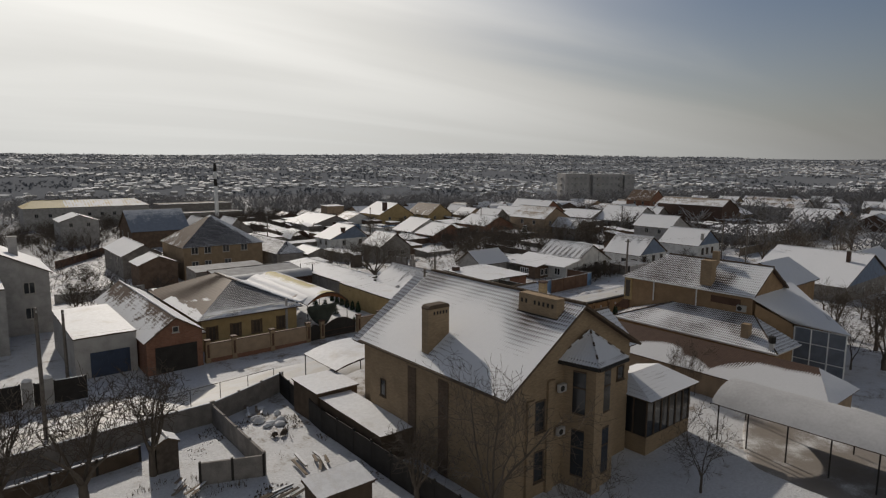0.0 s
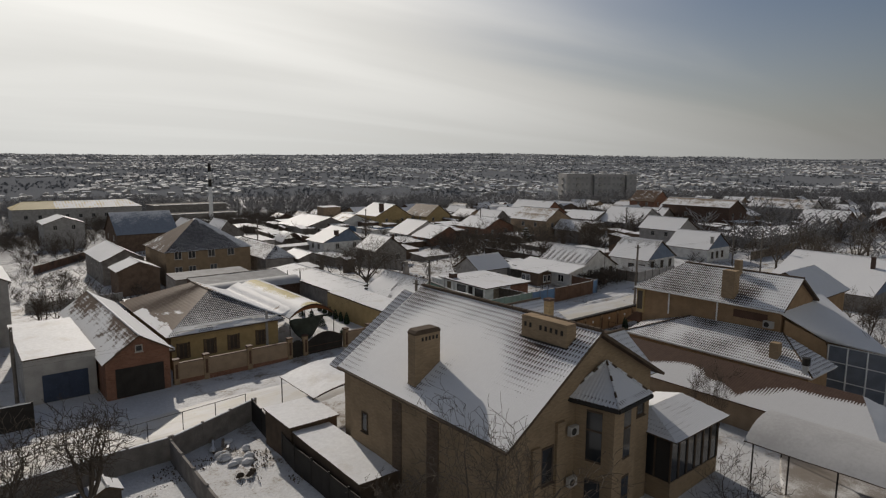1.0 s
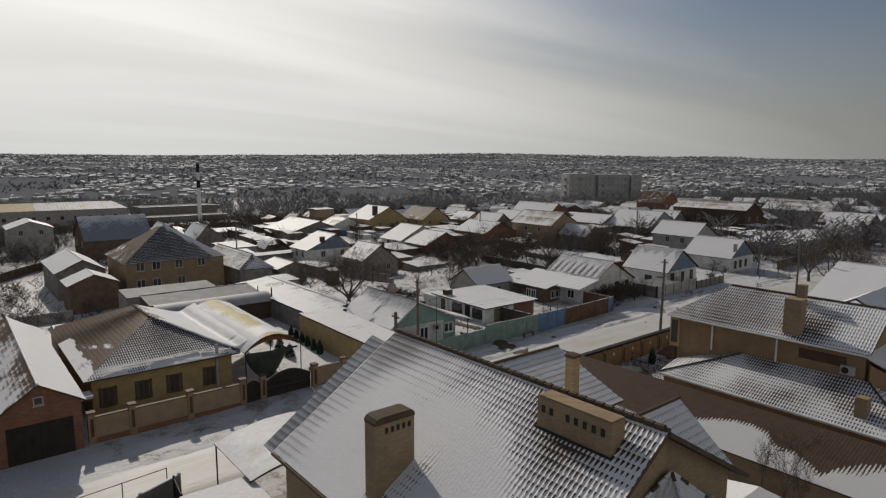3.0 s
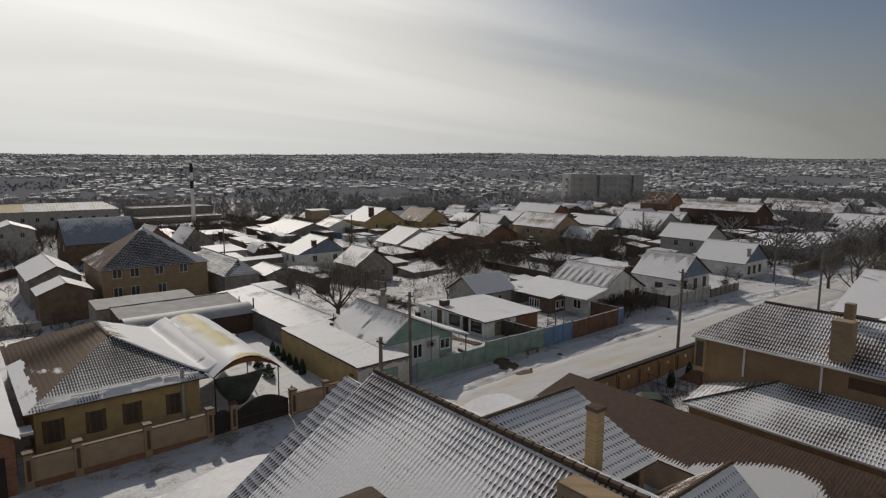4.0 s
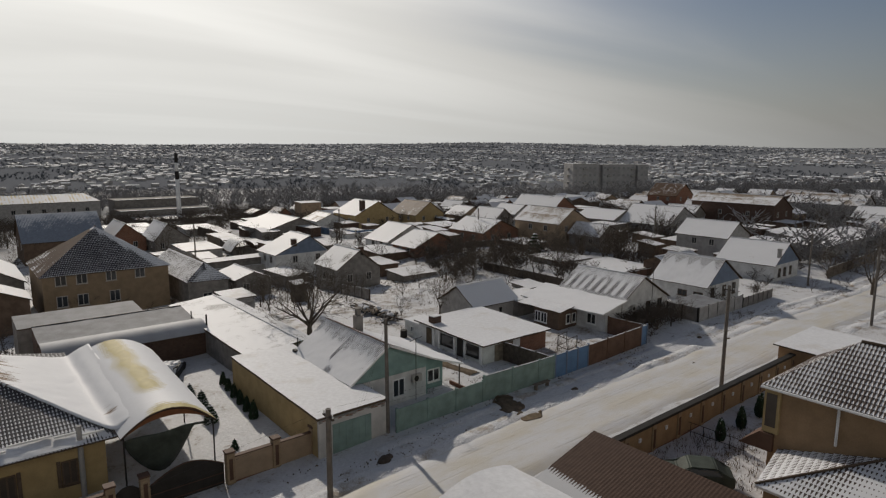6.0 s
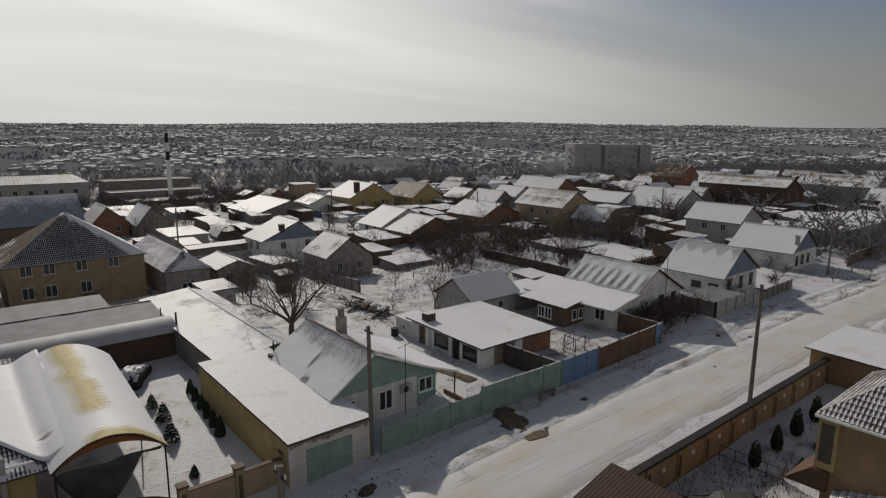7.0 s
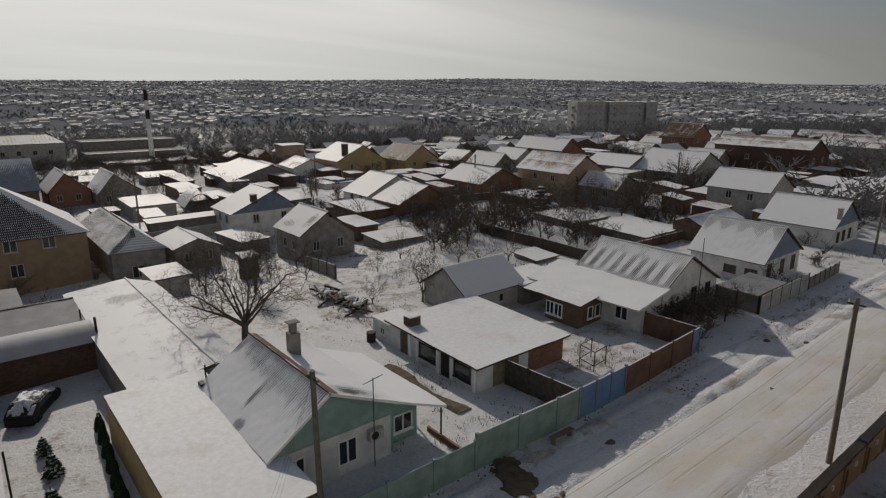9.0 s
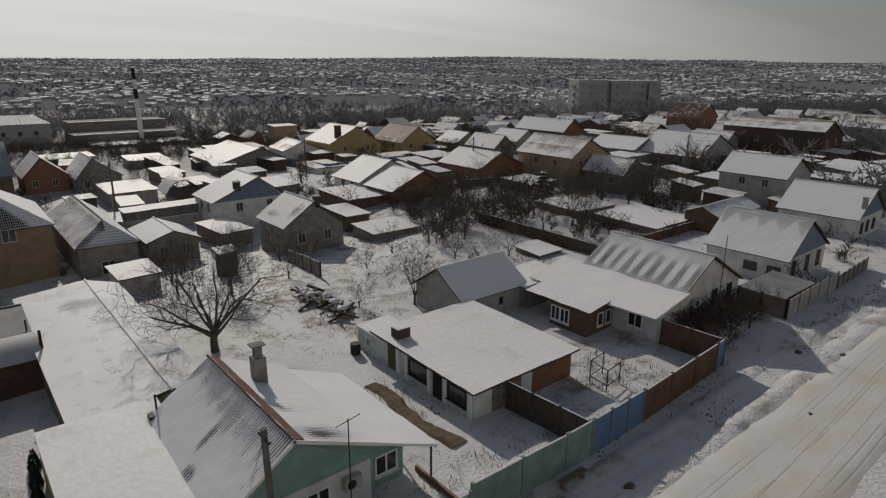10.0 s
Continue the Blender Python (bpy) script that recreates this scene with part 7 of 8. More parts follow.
def bare_tree(x, y, height, seed, spread=0.55, depth=4, trunk=0.16, label="leafless garden tree with dark twisted branches", wide=0.0, limbs=7, fork=0.16, thin=0.011):
    ob = thing("tree", label, "tree", (x, y, ground_z(x, y)), group="bare trees")
    segs = grow_spreading(seed, height, wide, limbs, depth, trunk, fork, thin) if wide else grow(seed, height, spread, depth, trunk, 0.013, 0.4)
    k = height / max(s[1].z for s in segs)
    segs = [(p * k, e * k, r0, r1, lev) for p, e, r0, r1, lev in segs]
    v, f = limb_mesh([s for s in segs if s[4] == 0], 7)
    raw_part("trunk", v, f, M["bark"], ob, smooth=True)
    v, f = limb_mesh([s for s in segs if s[4] > 0], 5)
    raw_part("crown", v, f, M["bark"], ob)
    return ob


TREES = [bare_tree(119.6, 47.3, 9.0, 11, depth=3, trunk=0.26, wide=8.0, limbs=6, fork=0.25, thin=0.02), bare_tree(70.9, 82.3, 6.2, 5, depth=4, trunk=0.11, wide=4.4, limbs=5, fork=0.12),
         bare_tree(9.4, 41.0, 7.6, 8, depth=4, trunk=0.22, wide=4.6, limbs=6, fork=0.28, thin=0.02), bare_tree(123.0, 45.0, 9.0, 14, 0.55, 4, 0.28),
         bare_tree(98.0, 92.0, 6.0, 23, depth=3, trunk=0.12, label="dense leafless fruit tree in a snowy garden", wide=7.0, limbs=5, thin=0.018),
         bare_tree(21.4, 21.8, 10.6, 44, depth=4, trunk=0.17, label="tall open-crowned leafless tree before the brick house", wide=6.5, limbs=5, fork=0.30, thin=0.014), bare_tree(34.9, 17.3, 6.0, 47, depth=4, trunk=0.08, label="slim leafless sapling in the snowy yard", wide=3.6, limbs=4, fork=0.22, thin=0.012),
         bare_tree(5.2, 39.6, 8.4, 52, depth=4, trunk=0.28, wide=6.4, limbs=6, fork=0.2, thin=0.021)]
bare_tree(54.6, 84.2, 9.0, 3, depth=4, trunk=0.27, label="broad old leafless fruit tree with a round crown", wide=11.0, limbs=10, fork=0.17, thin=0.013)
SIZE = (9.0, 6.2, 7.6, 9.0, 6.0, 10.6, 6.0, 8.4)
SPOTS = [(1.2, 42.0, 7.5, 7), (-1.5, 38.5, 7.0, 7), (-4.5, 44.5, 7, 2), (20.6, 27.4, 6.0, 2), (24.0, 17.5, 6.0, 6), (66.8, 84.6, 3.0, 4), (96.8, 86.6, 6, 4), (109, 113, 6.5, 4), (122.6, 92.7, 8, 4), (90.8, 142.0, 6, 2),
         (125, 104, 7, 0), (84, 97, 5, 4), (91, 101, 6, 4), (100, 103.5, 7, 4), (94, 97, 6, 4), (104, 99, 6, 4), (87, 93, 4.5, 4), (128, 54, 8, 0), (136, 50, 9, 3), (145, 55, 9, 0), (156, 47, 10, 3), (60, 95, 5, 2), (82, 90, 4, 4),
         (52.0, 26.5, 4.0, 4), (57.5, 104, 4.5, 4), (64, 106, 5, 4), (70, 100, 4, 4), (19.0, 100, 5, 4), (14.5, 92, 5, 4), (12.5, 87, 6, 2), (21, 104, 4, 4), (88, 62.0, 3.6, 4), (91, 62.5, 3.4, 4), (85.5, 62.2, 3.4, 4), (86.5, 63.5, 3.0, 4), (140, 64, 4.5, 4), (144, 65, 4.5, 4),
         (118, 98, 6, 4), (112, 104, 6, 4), (107, 108, 5.5, 4), (116, 103, 7, 4), (127, 97, 7, 4), (131, 94, 6, 4), (97, 110, 5.5, 4), (92, 112, 5, 4), (80, 122, 5, 4), (88, 136, 5, 4), (80, 60, 0.9, 4), (112, 55.5, 1.5, 4), (97, 58.5, 1.3, 4), (99.5, 58.2, 1.2, 4), (116, 44, 2.5, 4), (113, 45, 2.2, 4),
         (62.5, 45.0, 1.4, 4), (64, 43, 1.5, 4), (60.5, 42.5, 1.4, 4), (66, 41.5, 1.2, 4), (50.5, 70, 0.5, 4),
         (89, 97.5, 5.5, 4), (95, 101, 6.0, 4), (98.5, 98, 6.5, 4), (102.5, 94.5, 5.5, 4), (106.5, 91, 5, 4), (93, 92.5, 5, 4), (101, 88.5, 5, 4), (87, 87, 4, 4), (104.5, 104, 6, 4), (99, 107.5, 6, 4), (120.5, 95, 7, 4), (125, 91.5, 7.5, 4), (128.5, 99.5, 7, 4), (66, 96, 3.5, 4), (73, 93, 3, 4), (78.5, 96.5, 4, 4), (56.5, 99, 5, 4), (59.5, 108, 4.5, 4), (66.5, 110.5, 5, 4), (130, 57.8, 2.2, 4), (133, 61, 3, 4), (124, 60.5, 2.6, 4),
         (82, 22, 5, 4), (86, 18, 5.5, 4), (89, 25, 5, 4), (93, 21, 6, 4), (79.5, 28, 4, 4), (96, 17, 6, 4), (84.5, 31, 4, 4), (100, 23, 6, 4), (79, 17, 4.5, 4), (91, 30, 4.5, 4), (118, 42, 7, 0), (123, 45, 8, 3), (124.6, 94.8, 7.4, 4), (125.8, 95.6, 7.0, 4), (123.4, 93.6, 6.2, 4), (112.5, 99.4, 6.4, 4), (109.5, 97, 6.0, 4), (99.6, 109.5, 5.6, 4), (103, 91.5, 5.6, 4), (88, 95.2, 5.4, 4), (90.5, 98.0, 5.6, 4), (96.2, 103.0, 6.2, 4), (105.4, 101.2, 6.4, 4), (101.6, 97.2, 6.0, 4), (107.0, 94.6, 5.6, 4), (93.8, 106.4, 5.4, 4), (116.8, 96.4, 6.0, 4), (122.0, 101.0, 5.8, 4), (154, 104.5, 8.0, 4), (156.5, 103, 7.0, 4), (60.5, 110, 4.6, 4), (64.8, 106.2, 4.6, 4), (69.0, 104.5, 4.2, 4), (131, 46, 8, 3), (139, 44, 9, 0), (126, 40, 7, 4), (48.6, 27.3, 5.2, 6), (48.5, 26.0, 5.6, 6), (48.6, 25.2, 4.6, 6), (66.0, 19.0, 7.0, 6), (68.4, 17.0, 7.5, 0), (75.0, 19.5, 7.0, 2), (78.0, 24.4, 6.0, 2), (72.5, 15.5, 7.0, 2), (82.0, 20.8, 6.5, 0)]
for i, (x, y, h, k) in enumerate(SPOTS):
    if 84 < x < 120 and 86 < y < 112 and i % 5 in (1, 3):
        continue
    s = h / SIZE[k] * (1.15 if y < 46 and x < 12 else 1.0) * (1.06 if k == 4 and h >= 4 else 1.0)
    ob = copy_thing(TREES[k], pose(x, y, ground_z(x, y) - 0.05, 0, 0, i * 67))
    ob.scale = (s, s, s * (0.9 + 0.2 * ((i * 37) % 10) / 10))
    if 48 < x < 49 and 25 < y < 28:
        ob.scale = (s * 0.42, s * 0.42, s)
    if h < 3:
        tagged(ob, "bare twiggy shrub standing in the snow", "shrub", "bare shrubs")
        ob.name = "shrub"
rs = random.Random(5)
n = 0
while n < 190:
    x, y = rs.uniform(20, 330), rs.uniform(62, 330)
    d = math.hypot(x - 30, y - 30)
    if d < 120 or d > 370 or any((Vector((x, y)) - b).length < 5.5 for b in BUILT):
        continue
    n += 1
    k = rs.choice((4, 4, 4, 0))
    h = rs.uniform(4.0, 7.5)
    ob = copy_thing(TREES[k], pose(x, y, ground_z(x, y) - 0.1, 0, 0, rs.uniform(0, 360)))
    ob.scale = (h / SIZE[k],) * 3


# ---- evergreens, cars and yard clutter ----
def thuja(x, y, h, base=0.0, seed=1):
    ob = thing("thuja", "slim dark evergreen column in the snowy yard", "evergreen", (x, y, base), group="evergreens")
    rnd = random.Random(seed)
    verts, faces = [], []
    for k in range(900):
        t = 1 - math.sqrt(rnd.random())
        r = h * 0.22 * (1 - t) ** 0.6 * min(1.0, 0.62 + t * 1.7) + 0.02
        a = rnd.uniform(0, 6.283)
        p = Vector((math.cos(a) * r * rnd.uniform(0.75, 1.05), math.sin(a) * r * rnd.uniform(0.75, 1.05), h * (0.04 + 0.92 * t)))
        s = h * rnd.uniform(0.025, 0.05)
        u = Vector((-math.sin(a), math.cos(a), 0)) * s * 0.6
        o = len(verts)
        verts += [p - u, p + u, p + Vector((math.cos(a) * s * 0.7, math.sin(a) * s * 0.7, s * 1.8)), p - Vector((math.cos(a), math.sin(a), 0)) * s]
        faces += [(o, o + 1, o + 2), (o + 1, o + 3, o + 2), (o + 3, o, o + 2)]
    raw_part("foliage", verts, faces, M["conifer"], ob)
    rod(ob, "stem", "post", (0, 0, -0.1), (0, 0, h * 0.6), 0.05)
    return ob


def spruce(x, y, h, base=0.0, seed=1):
    ob = thing("spruce", "young dark spruce in the snowy yard", "evergreen", (x, y, base), group="evergreens")
    rnd = random.Random(seed)
    verts, faces = [], []
    for k in range(520):
        t = rnd.random()
        tier = math.floor(t * 7) / 7
        r = h * 0.38 * (1 - tier) * rnd.uniform(0.3, 1.0)
        a = rnd.uniform(0, 6.283)
        z = h * (0.08 + 0.85 * tier) + (h * 0.34 * (1 - tier) - r) * 0.45
        d = Vector((math.cos(a), math.sin(a), -0.25))
        p = Vector((math.cos(a) * r, math.sin(a) * r, z))
        s = h * 0.07
        u = Vector((-math.sin(a), math.cos(a), 0)) * s * 0.5
        o = len(verts)
        verts += [p - u, p + u, p + d * s * 1.6, p + Vector((0, 0, s * 0.5))]
        faces += [(o, o + 1, o + 2), (o + 1, o + 3, o + 2), (o + 3, o, o + 2)]
    raw_part("foliage", verts, faces, M["conifer"], ob)
    if h > 1.1:
        verts, faces = [], []
        for k in range(150):
            tier = rnd.randrange(7) / 7
            r = h * 0.36 * (1 - tier) * rnd.uniform(0.35, 1.0)
            a = rnd.uniform(0, 6.283)
            p = Vector((math.cos(a) * r, math.sin(a) * r, h * (0.10 + 0.85 * tier) + (h * 0.34 * (1 - tier) - r) * 0.45 + h * 0.03))
            w = h * rnd.uniform(0.025, 0.05)
            o = len(verts)
            verts += [p + Vector((-w, -w, 0)), p + Vector((w, -w * 0.8, 0)), p + Vector((w * 0.8, w, 0)), p + Vector((-w, w * 0.7, 0)), p + Vector((0, 0, w * 0.8))]
            faces += [(o, o + 1, o + 4), (o + 1, o + 2, o + 4), (o + 2, o + 3, o + 4), (o + 3, o, o + 4)]
        raw_part("snow", verts, faces, M["snow"], ob, "clumps of snow on the boughs")
    rod(ob, "trunk", "post", (0, 0, -0.1), (0, 0, h * 0.95), 0.04)
    return ob


for i, (x, h) in enumerate(((64.9, 1.75), (67.9, 1.75), (70.85, 1.95), (74.0, 1.95))):
    thuja(x, 44.7, h, ground_z(x, 44.8), i)
for i in range(6):
    thuja(42.15 + 0.125 * i, 69.1 + i * 1.62, 1.5 if i else 1.75, -0.1, 10 + i)
for i, (x, y, h) in enumerate(((39.86, 76.7, 1.35), (39.97, 74.1, 1.6), (39.48, 70.6, 1.7), (39.3, 65.4, 1.0))):
    spruce(x, y, h, -0.15, 20 + i)
for i, (x, y) in enumerate(((67.3, 42.7), (67.0, 42.9), (71.0, 42.8), (72.1, 42.9), (73.1, 42.9), (70.1, 43.1), (74.3, 42.8))):
    spruce(x, y, 0.62 + 0.08 * (i % 3), ground_z(x, y), 30 + i)
spruce(114.2, 106.5, 5.0, 0.0, 40)
yr = thing("pipe_railing", "dark pipe railing across the snowy yard", "railing", (64.1, 46.4, ground_z(64.1, 46)))
for k in range(5):
    rod(yr, "post", "dark", (0.02 * k, -0.9 * k, -0.2), (0.02 * k, -0.9 * k, 0.95), 0.025)
for z in (0.3, 0.92):
    rod(yr, "rail", "dark", (0, 0.2, z), (0.08, -3.8, z), 0.02)


def car(x, y, rz, label, base, mat="dark", buried=False, bare=False):
    ob = thing("car", label, "car", (x, y, base), rz)
    prof = [(-2.1, 0.35), (2.1, 0.35), (2.15, 0.75), (1.9, 0.92), (0.95, 1.0), (0.35, 1.45), (-1.1, 1.48), (-1.75, 1.05), (-2.12, 0.95)]
    bm = bmesh.new()
    extrude(bm, [(px, -0.82, pz) for px, pz in prof], (0, 1.64, 0))
    bmesh.ops.bevel(bm, geom=bm.edges[:], offset=0.07, segments=2, affect="EDGES")
    part("body", bm, M[mat], ob)
    for s in (-0.835, 0.805):
        bm = bmesh.new()
        extrude(bm, [(0.7, s, 1.02), (0.28, s, 1.38), (-1.0, s, 1.4), (-1.5, s, 1.05)], (0, 0.03, 0))
        part("side_window", bm, M["glass"], ob)
    for wx in (-1.35, 1.35):
        for s in (-0.86, 0.66):
            bm = bmesh.new()
            tube(bm, (wx, s, 0.31), (wx, s + 0.2, 0.31), 0.31, 0.31, 14)
            part("wheel", bm, M["dark"], ob)
    if bare:
        return ob
    if not buried:
        sheet("snow_cap", ob, [M["snow"], M["snow"]], (-1.15, -0.7, 1.53), (0.3, -0.7, 1.5), (0.3, 0.7, 1.5), (-1.15, 0.7, 1.53), nu=10, nv=8, bow=0.08, thick=0.06, uneven=0.04, label="snow on the car roof")
        sheet("bonnet_snow", ob, [M["snow"], M["snow"]], (1.05, -0.7, 1.05), (1.85, -0.7, 0.98), (1.85, 0.7, 0.98), (1.05, 0.7, 1.05), nu=8, nv=8, bow=0.05, thick=0.05, uneven=0.04, label="snow on the bonnet")
    else:
        verts, faces = [], []
        for i in range(57):
            px = -2.0 + 4.0 * i / 56
            top = float(np.interp(px, [p for p, _ in prof[:2:-1]], [q for _, q in prof[:2:-1]]))
            for j in range(25):
                py = -0.8 + 1.6 * j / 24
                rim = smooth01(min(i, 56 - i, j, 24 - j) / 2)
                up = smooth01((0.28 + noise.noise((px / 0.55 + x, py / 0.45, 2.0)) + 0.5 * noise.noise((px / 0.2, py / 0.2, 7.0))) / 0.25) * rim
                verts.append((px, py, top - 0.10 + up * (0.20 + 0.06 * noise.noise((px * 3, py * 3, 5)))))
        for i in range(56):
            for j in range(24):
                k = i * 25 + j
                faces.append((k, k + 25, k + 26, k + 1))
        raw_part("snow_blanket", verts, faces, M["snow"], ob, "patchy snow lying on the car", smooth=True)
    return ob


car(40.1, 82.6, 62, "dark parked car patched with thick snow", -0.25, buried=True)
car(58.3, 43.0, 128, "dark green parked car in the snowy yard", ground_z(58, 43), mat="tarp", bare=True)
car(36.6, 79.5, 90, "dark car parked under the canopy", -0.25)


def heap(name, label, category, x, y, spots, mat, base=None):
    ob = thing(name, label, category, (x, y, ground_z(x, y) if base is None else base))
    for i, (dx, dy, rx, ry, rz) in enumerate(spots):
        bm = bmesh.new()
        lump(bm, (dx, dy, -0.05), (rx, ry, rz), x + i * 3.3)
        part("mound", bm, M[mat], ob, smooth=True)
    return ob


rs = random.Random(31)
pv, pf_ = [], []
for i in range(31):
    y = 64.6 + 8.4 * i / 30
    c, w = 60.3 + 0.25 * math.sin(y * 0.9), 0.55 + 0.2 * noise.noise((y, 0, 4)) + 0.25 * smooth01((65.6 - y) / 1.5)
    for k in range(7):
        x = c + (k / 3 - 1) * w
        pv.append((x, y, ground_z(x, y) + 0.05 - 0.12 * (abs(k - 3) == 3) + 0.03 * noise.noise((x * 3, y * 3, 1))))
for i in range(30):
    for k in range(6):
        pf_.append((i * 7 + k, i * 7 + k + 1, i * 7 + k + 8, i * 7 + k + 7))
tagged(raw_part("path", pv, pf_, M["soil"], smooth=True), "cleared path of bare brown soil between the cottages", "path", kind="structure")
ed = thing("garden_edge", "low brick edging of a snowed garden bed", "edging", (57.5, 61.2, ground_z(57.5, 61.2)))
for k in range(13):
    bx(ed, "brick", "red_brick", -0.08, 0.06, 0.25 * k, 0.25 * k + 0.235, -0.1, 0.22)


def planks(x, y, n, rz, label, length=2.5, base=-0.2, mat="wood"):
    """A loose stack of boards with snow on top."""
    ob = thing("plank_pile", label, "plank pile", (x, y, base), rz)
    for i in range(n):
        a = rs.gauss(0, 0.16)
        dx, dy, z = rs.uniform(-1.1, 1.1), (i % 5 - 2) * 0.4 + rs.uniform(-0.3, 0.3), 0.06 + 0.09 * (i // 5)
        c, s = math.cos(a), math.sin(a)
        bm = bmesh.new()
        h = length / 2 * rs.uniform(0.35, 1.0)
        extrude(bm, [(dx + u * c - v * s, dy + u * s + v * c, z) for u, v in ((-h, -0.1), (h, -0.1), (h, 0.1), (-h, 0.1))], (0, 0, 0.05))
        p = part("board", bm, M[mat], ob)
        if i % 3 == 0:
            bm = bmesh.new()
            extrude(bm, [(dx + u * c - v * s, dy + u * s + v * c, z + 0.053) for u, v in ((-h * 0.95, -0.08), (h * 0.95, -0.08), (h * 0.95, 0.08), (-h * 0.95, 0.08))], (0, 0, 0.05))
            part("snow", bm, M["snow"], p)
    return ob


planks(18.4, 46.6, 5, 60, "leaning boards under snow in the yard", 2.0)
heap("snow_heap", "lumpy heap of junk under snow in the yard", "snow heap", 18.6, 44.3, [(rs.gauss(0, 0.7), rs.gauss(0, 0.9), rs.uniform(0.2, 0.5), rs.uniform(0.2, 0.4), rs.uniform(0.15, 0.4)) for k in range(12)], "snow", -0.25)
heap("junk_heap", "dark junk poking from the snow in the yard", "junk heap", 18.5, 41.4, [(-0.5, 0.2, 0.28, 0.14, 0.3), (0.1, 0.0, 0.28, 0.14, 0.3), (0.5, 0.5, 0.2, 0.3, 0.16)], "post", -0.25)
planks(18.2, 36.0, 7, 75, "snowed stack of boards by the dark fence")
planks(14.5, 33.0, 12, 20, "pile of cut branches and boards in the snow", 2.0, mat="post")
planks(13.0, 31.0, 10, 140, "pile of cut branches and boards in the snow", 1.8, mat="post")
planks(11.0, 38.0, 6, 35, "few boards lying in the snow", 1.6)
flat_building("low box shed with a thick snow cap", 15.4, 18.9, 29.6, 31.5, 0.85, "fascia", "snow", 1.2, base=-0.2, name="shed", category="shed", over=0.15, cap=0.2)
oh = house("small wooden outhouse with a snow-capped roof", 10.3, 41.5, 1.5, 0.8, 0.8, 1.7, 1.7, 2.1, wall="post", roof="slate_full", base=-0.3, ov=0.12, gov=0.12, name="outhouse", category="shed")
fence("dark solid board street fence", (-12.0, 59.6), (3.9, 59.2), 2.0, "dark", "dark", 2.6)
fence("dark metal wicket between stone posts", (4.9, 59.1), (5.4, 59.05), 1.9, "dark", "dark", 0.5)
fence("dark metal gate beside the garage", (6.3, 59.0), (8.6, 58.9), 1.9, "dark", "dark", 2.2)
for px_ in (4.4, 5.85):
    gp = thing("gate_post", "rough pale stone gate post capped with snow", "gate post", (px_, 59.1, -0.35), group="stone gate posts")
    bm = bmesh.new()
    box(bm, -0.38, 0.38, -0.3, 0.3, -0.2, 2.3)
    bmesh.ops.bevel(bm, geom=bm.edges[:], offset=0.06, segments=2, affect="EDGES")
    part("shaft", bm, M["grey_wall"], gp)
    bm = bmesh.new()
    lump(bm, (0, 0, 2.28), (0.36, 0.3, 0.3), px_)
    part("snow_cap", bm, M["snow"], gp, smooth=True)
bx_ = thing("woodpile", "heap of logs and scrap under snow at the garden edge", "woodpile", (64.8, 87.0, ground_z(65, 87)))
for i in range(34):
    a = rs.uniform(0, 3.14)
    p = Vector((rs.gauss(0, 0.55), rs.uniform(-4.0, 3.6), 0))
    d = Vector((math.cos(a), math.sin(a), rs.uniform(-0.1, 0.25))) * rs.uniform(0.5, 1.1)
    z = rs.uniform(0.1, 0.6)
    rod(bx_, "log", rs.choice(("post", "dark", "wood")), p - d + Vector((0, 0, z)), p + d + Vector((0, 0, z)), rs.uniform(0.07, 0.17))
for i in range(6):
    bm = bmesh.new()
    q_ = rs.uniform(-3.2, 3.0)
    lump(bm, (rs.gauss(0, 0.35), q_, 0.4), (0.5, 0.4, 0.3), i * 2.2)
    part("snow", bm, M["snow"], bx_, smooth=True)
# snow heaps, bare soil and stones along the street
def soil_patch(label, x, y, rx, ry, turn, mat, rise, seed, lift=0.13):
    """A ragged spread of earth lying on the snow, ringed by clods."""
    n = 40
    ob = thing("soil_heap", label, "soil heap", (x, y, 0))
    c, s_ = math.cos(radians(turn)), math.sin(radians(turn))
    verts, faces = [], []
    for j in range(n + 1):
        for i in range(n + 1):
            u, v = 2.6 * (i / n - 0.5), 2.6 * (j / n - 0.5)
            px, py = x + u * rx * c - v * ry * s_, y + u * rx * s_ + v * ry * c
            r = math.hypot(u, v) + 0.42 * noise.noise((px / 0.8, py / 0.8, seed)) + 0.20 * noise.noise((px / 0.25, py / 0.25, seed))
            up = smooth01((1.05 - r) / 0.3)
            lumps = 0.5 + 0.5 * noise.noise((px / 0.3, py / 0.3, seed + 4)) + 0.3 * noise.noise((px / 0.1, py / 0.1, seed + 9))
            verts.append((px - x, py - y, ground_z(px, py) + lift - 0.35 * (1 - up) + rise * up * lumps))
    for j in range(n):
        for i in range(n):
            k = j * (n + 1) + i
            faces.append((k, k + 1, k + n + 2, k + n + 1))
    raw_part("earth", verts, faces, M[mat], ob, smooth=True)
    return ob


soil_patch("patch of dark dug earth across the snowy verge", 57.95, 57.8, 2.1, 1.05, 68, "soil", 0.10, 3.0)
soil_patch("flat mound of brown soil at the road edge", 57.75, 55.3, 1.25, 0.6, 8, "tan_earth", 0.035, 8.0, 0.09)
for x, y in ((86.5, 57.8), (64.6, 56.8), (88.4, 55.6), (78.2, 53.9)):
    heap("clod", "dark clod lying on the snow", "clod", x, y, [(0, 0, 0.35, 0.25, 0.16)], "soil")
heap("scrub_heap", "small heap of brush and snow by the fence", "brush heap", 46.0, 57.3, [(0, 0, 0.5, 0.4, 0.35), (0.5, 0.2, 0.3, 0.3, 0.25)], "post")
bench = thing("bench", "plain board bench by the green fence", "bench", (62.6, 58.7, ground_z(62.6, 58.7)))
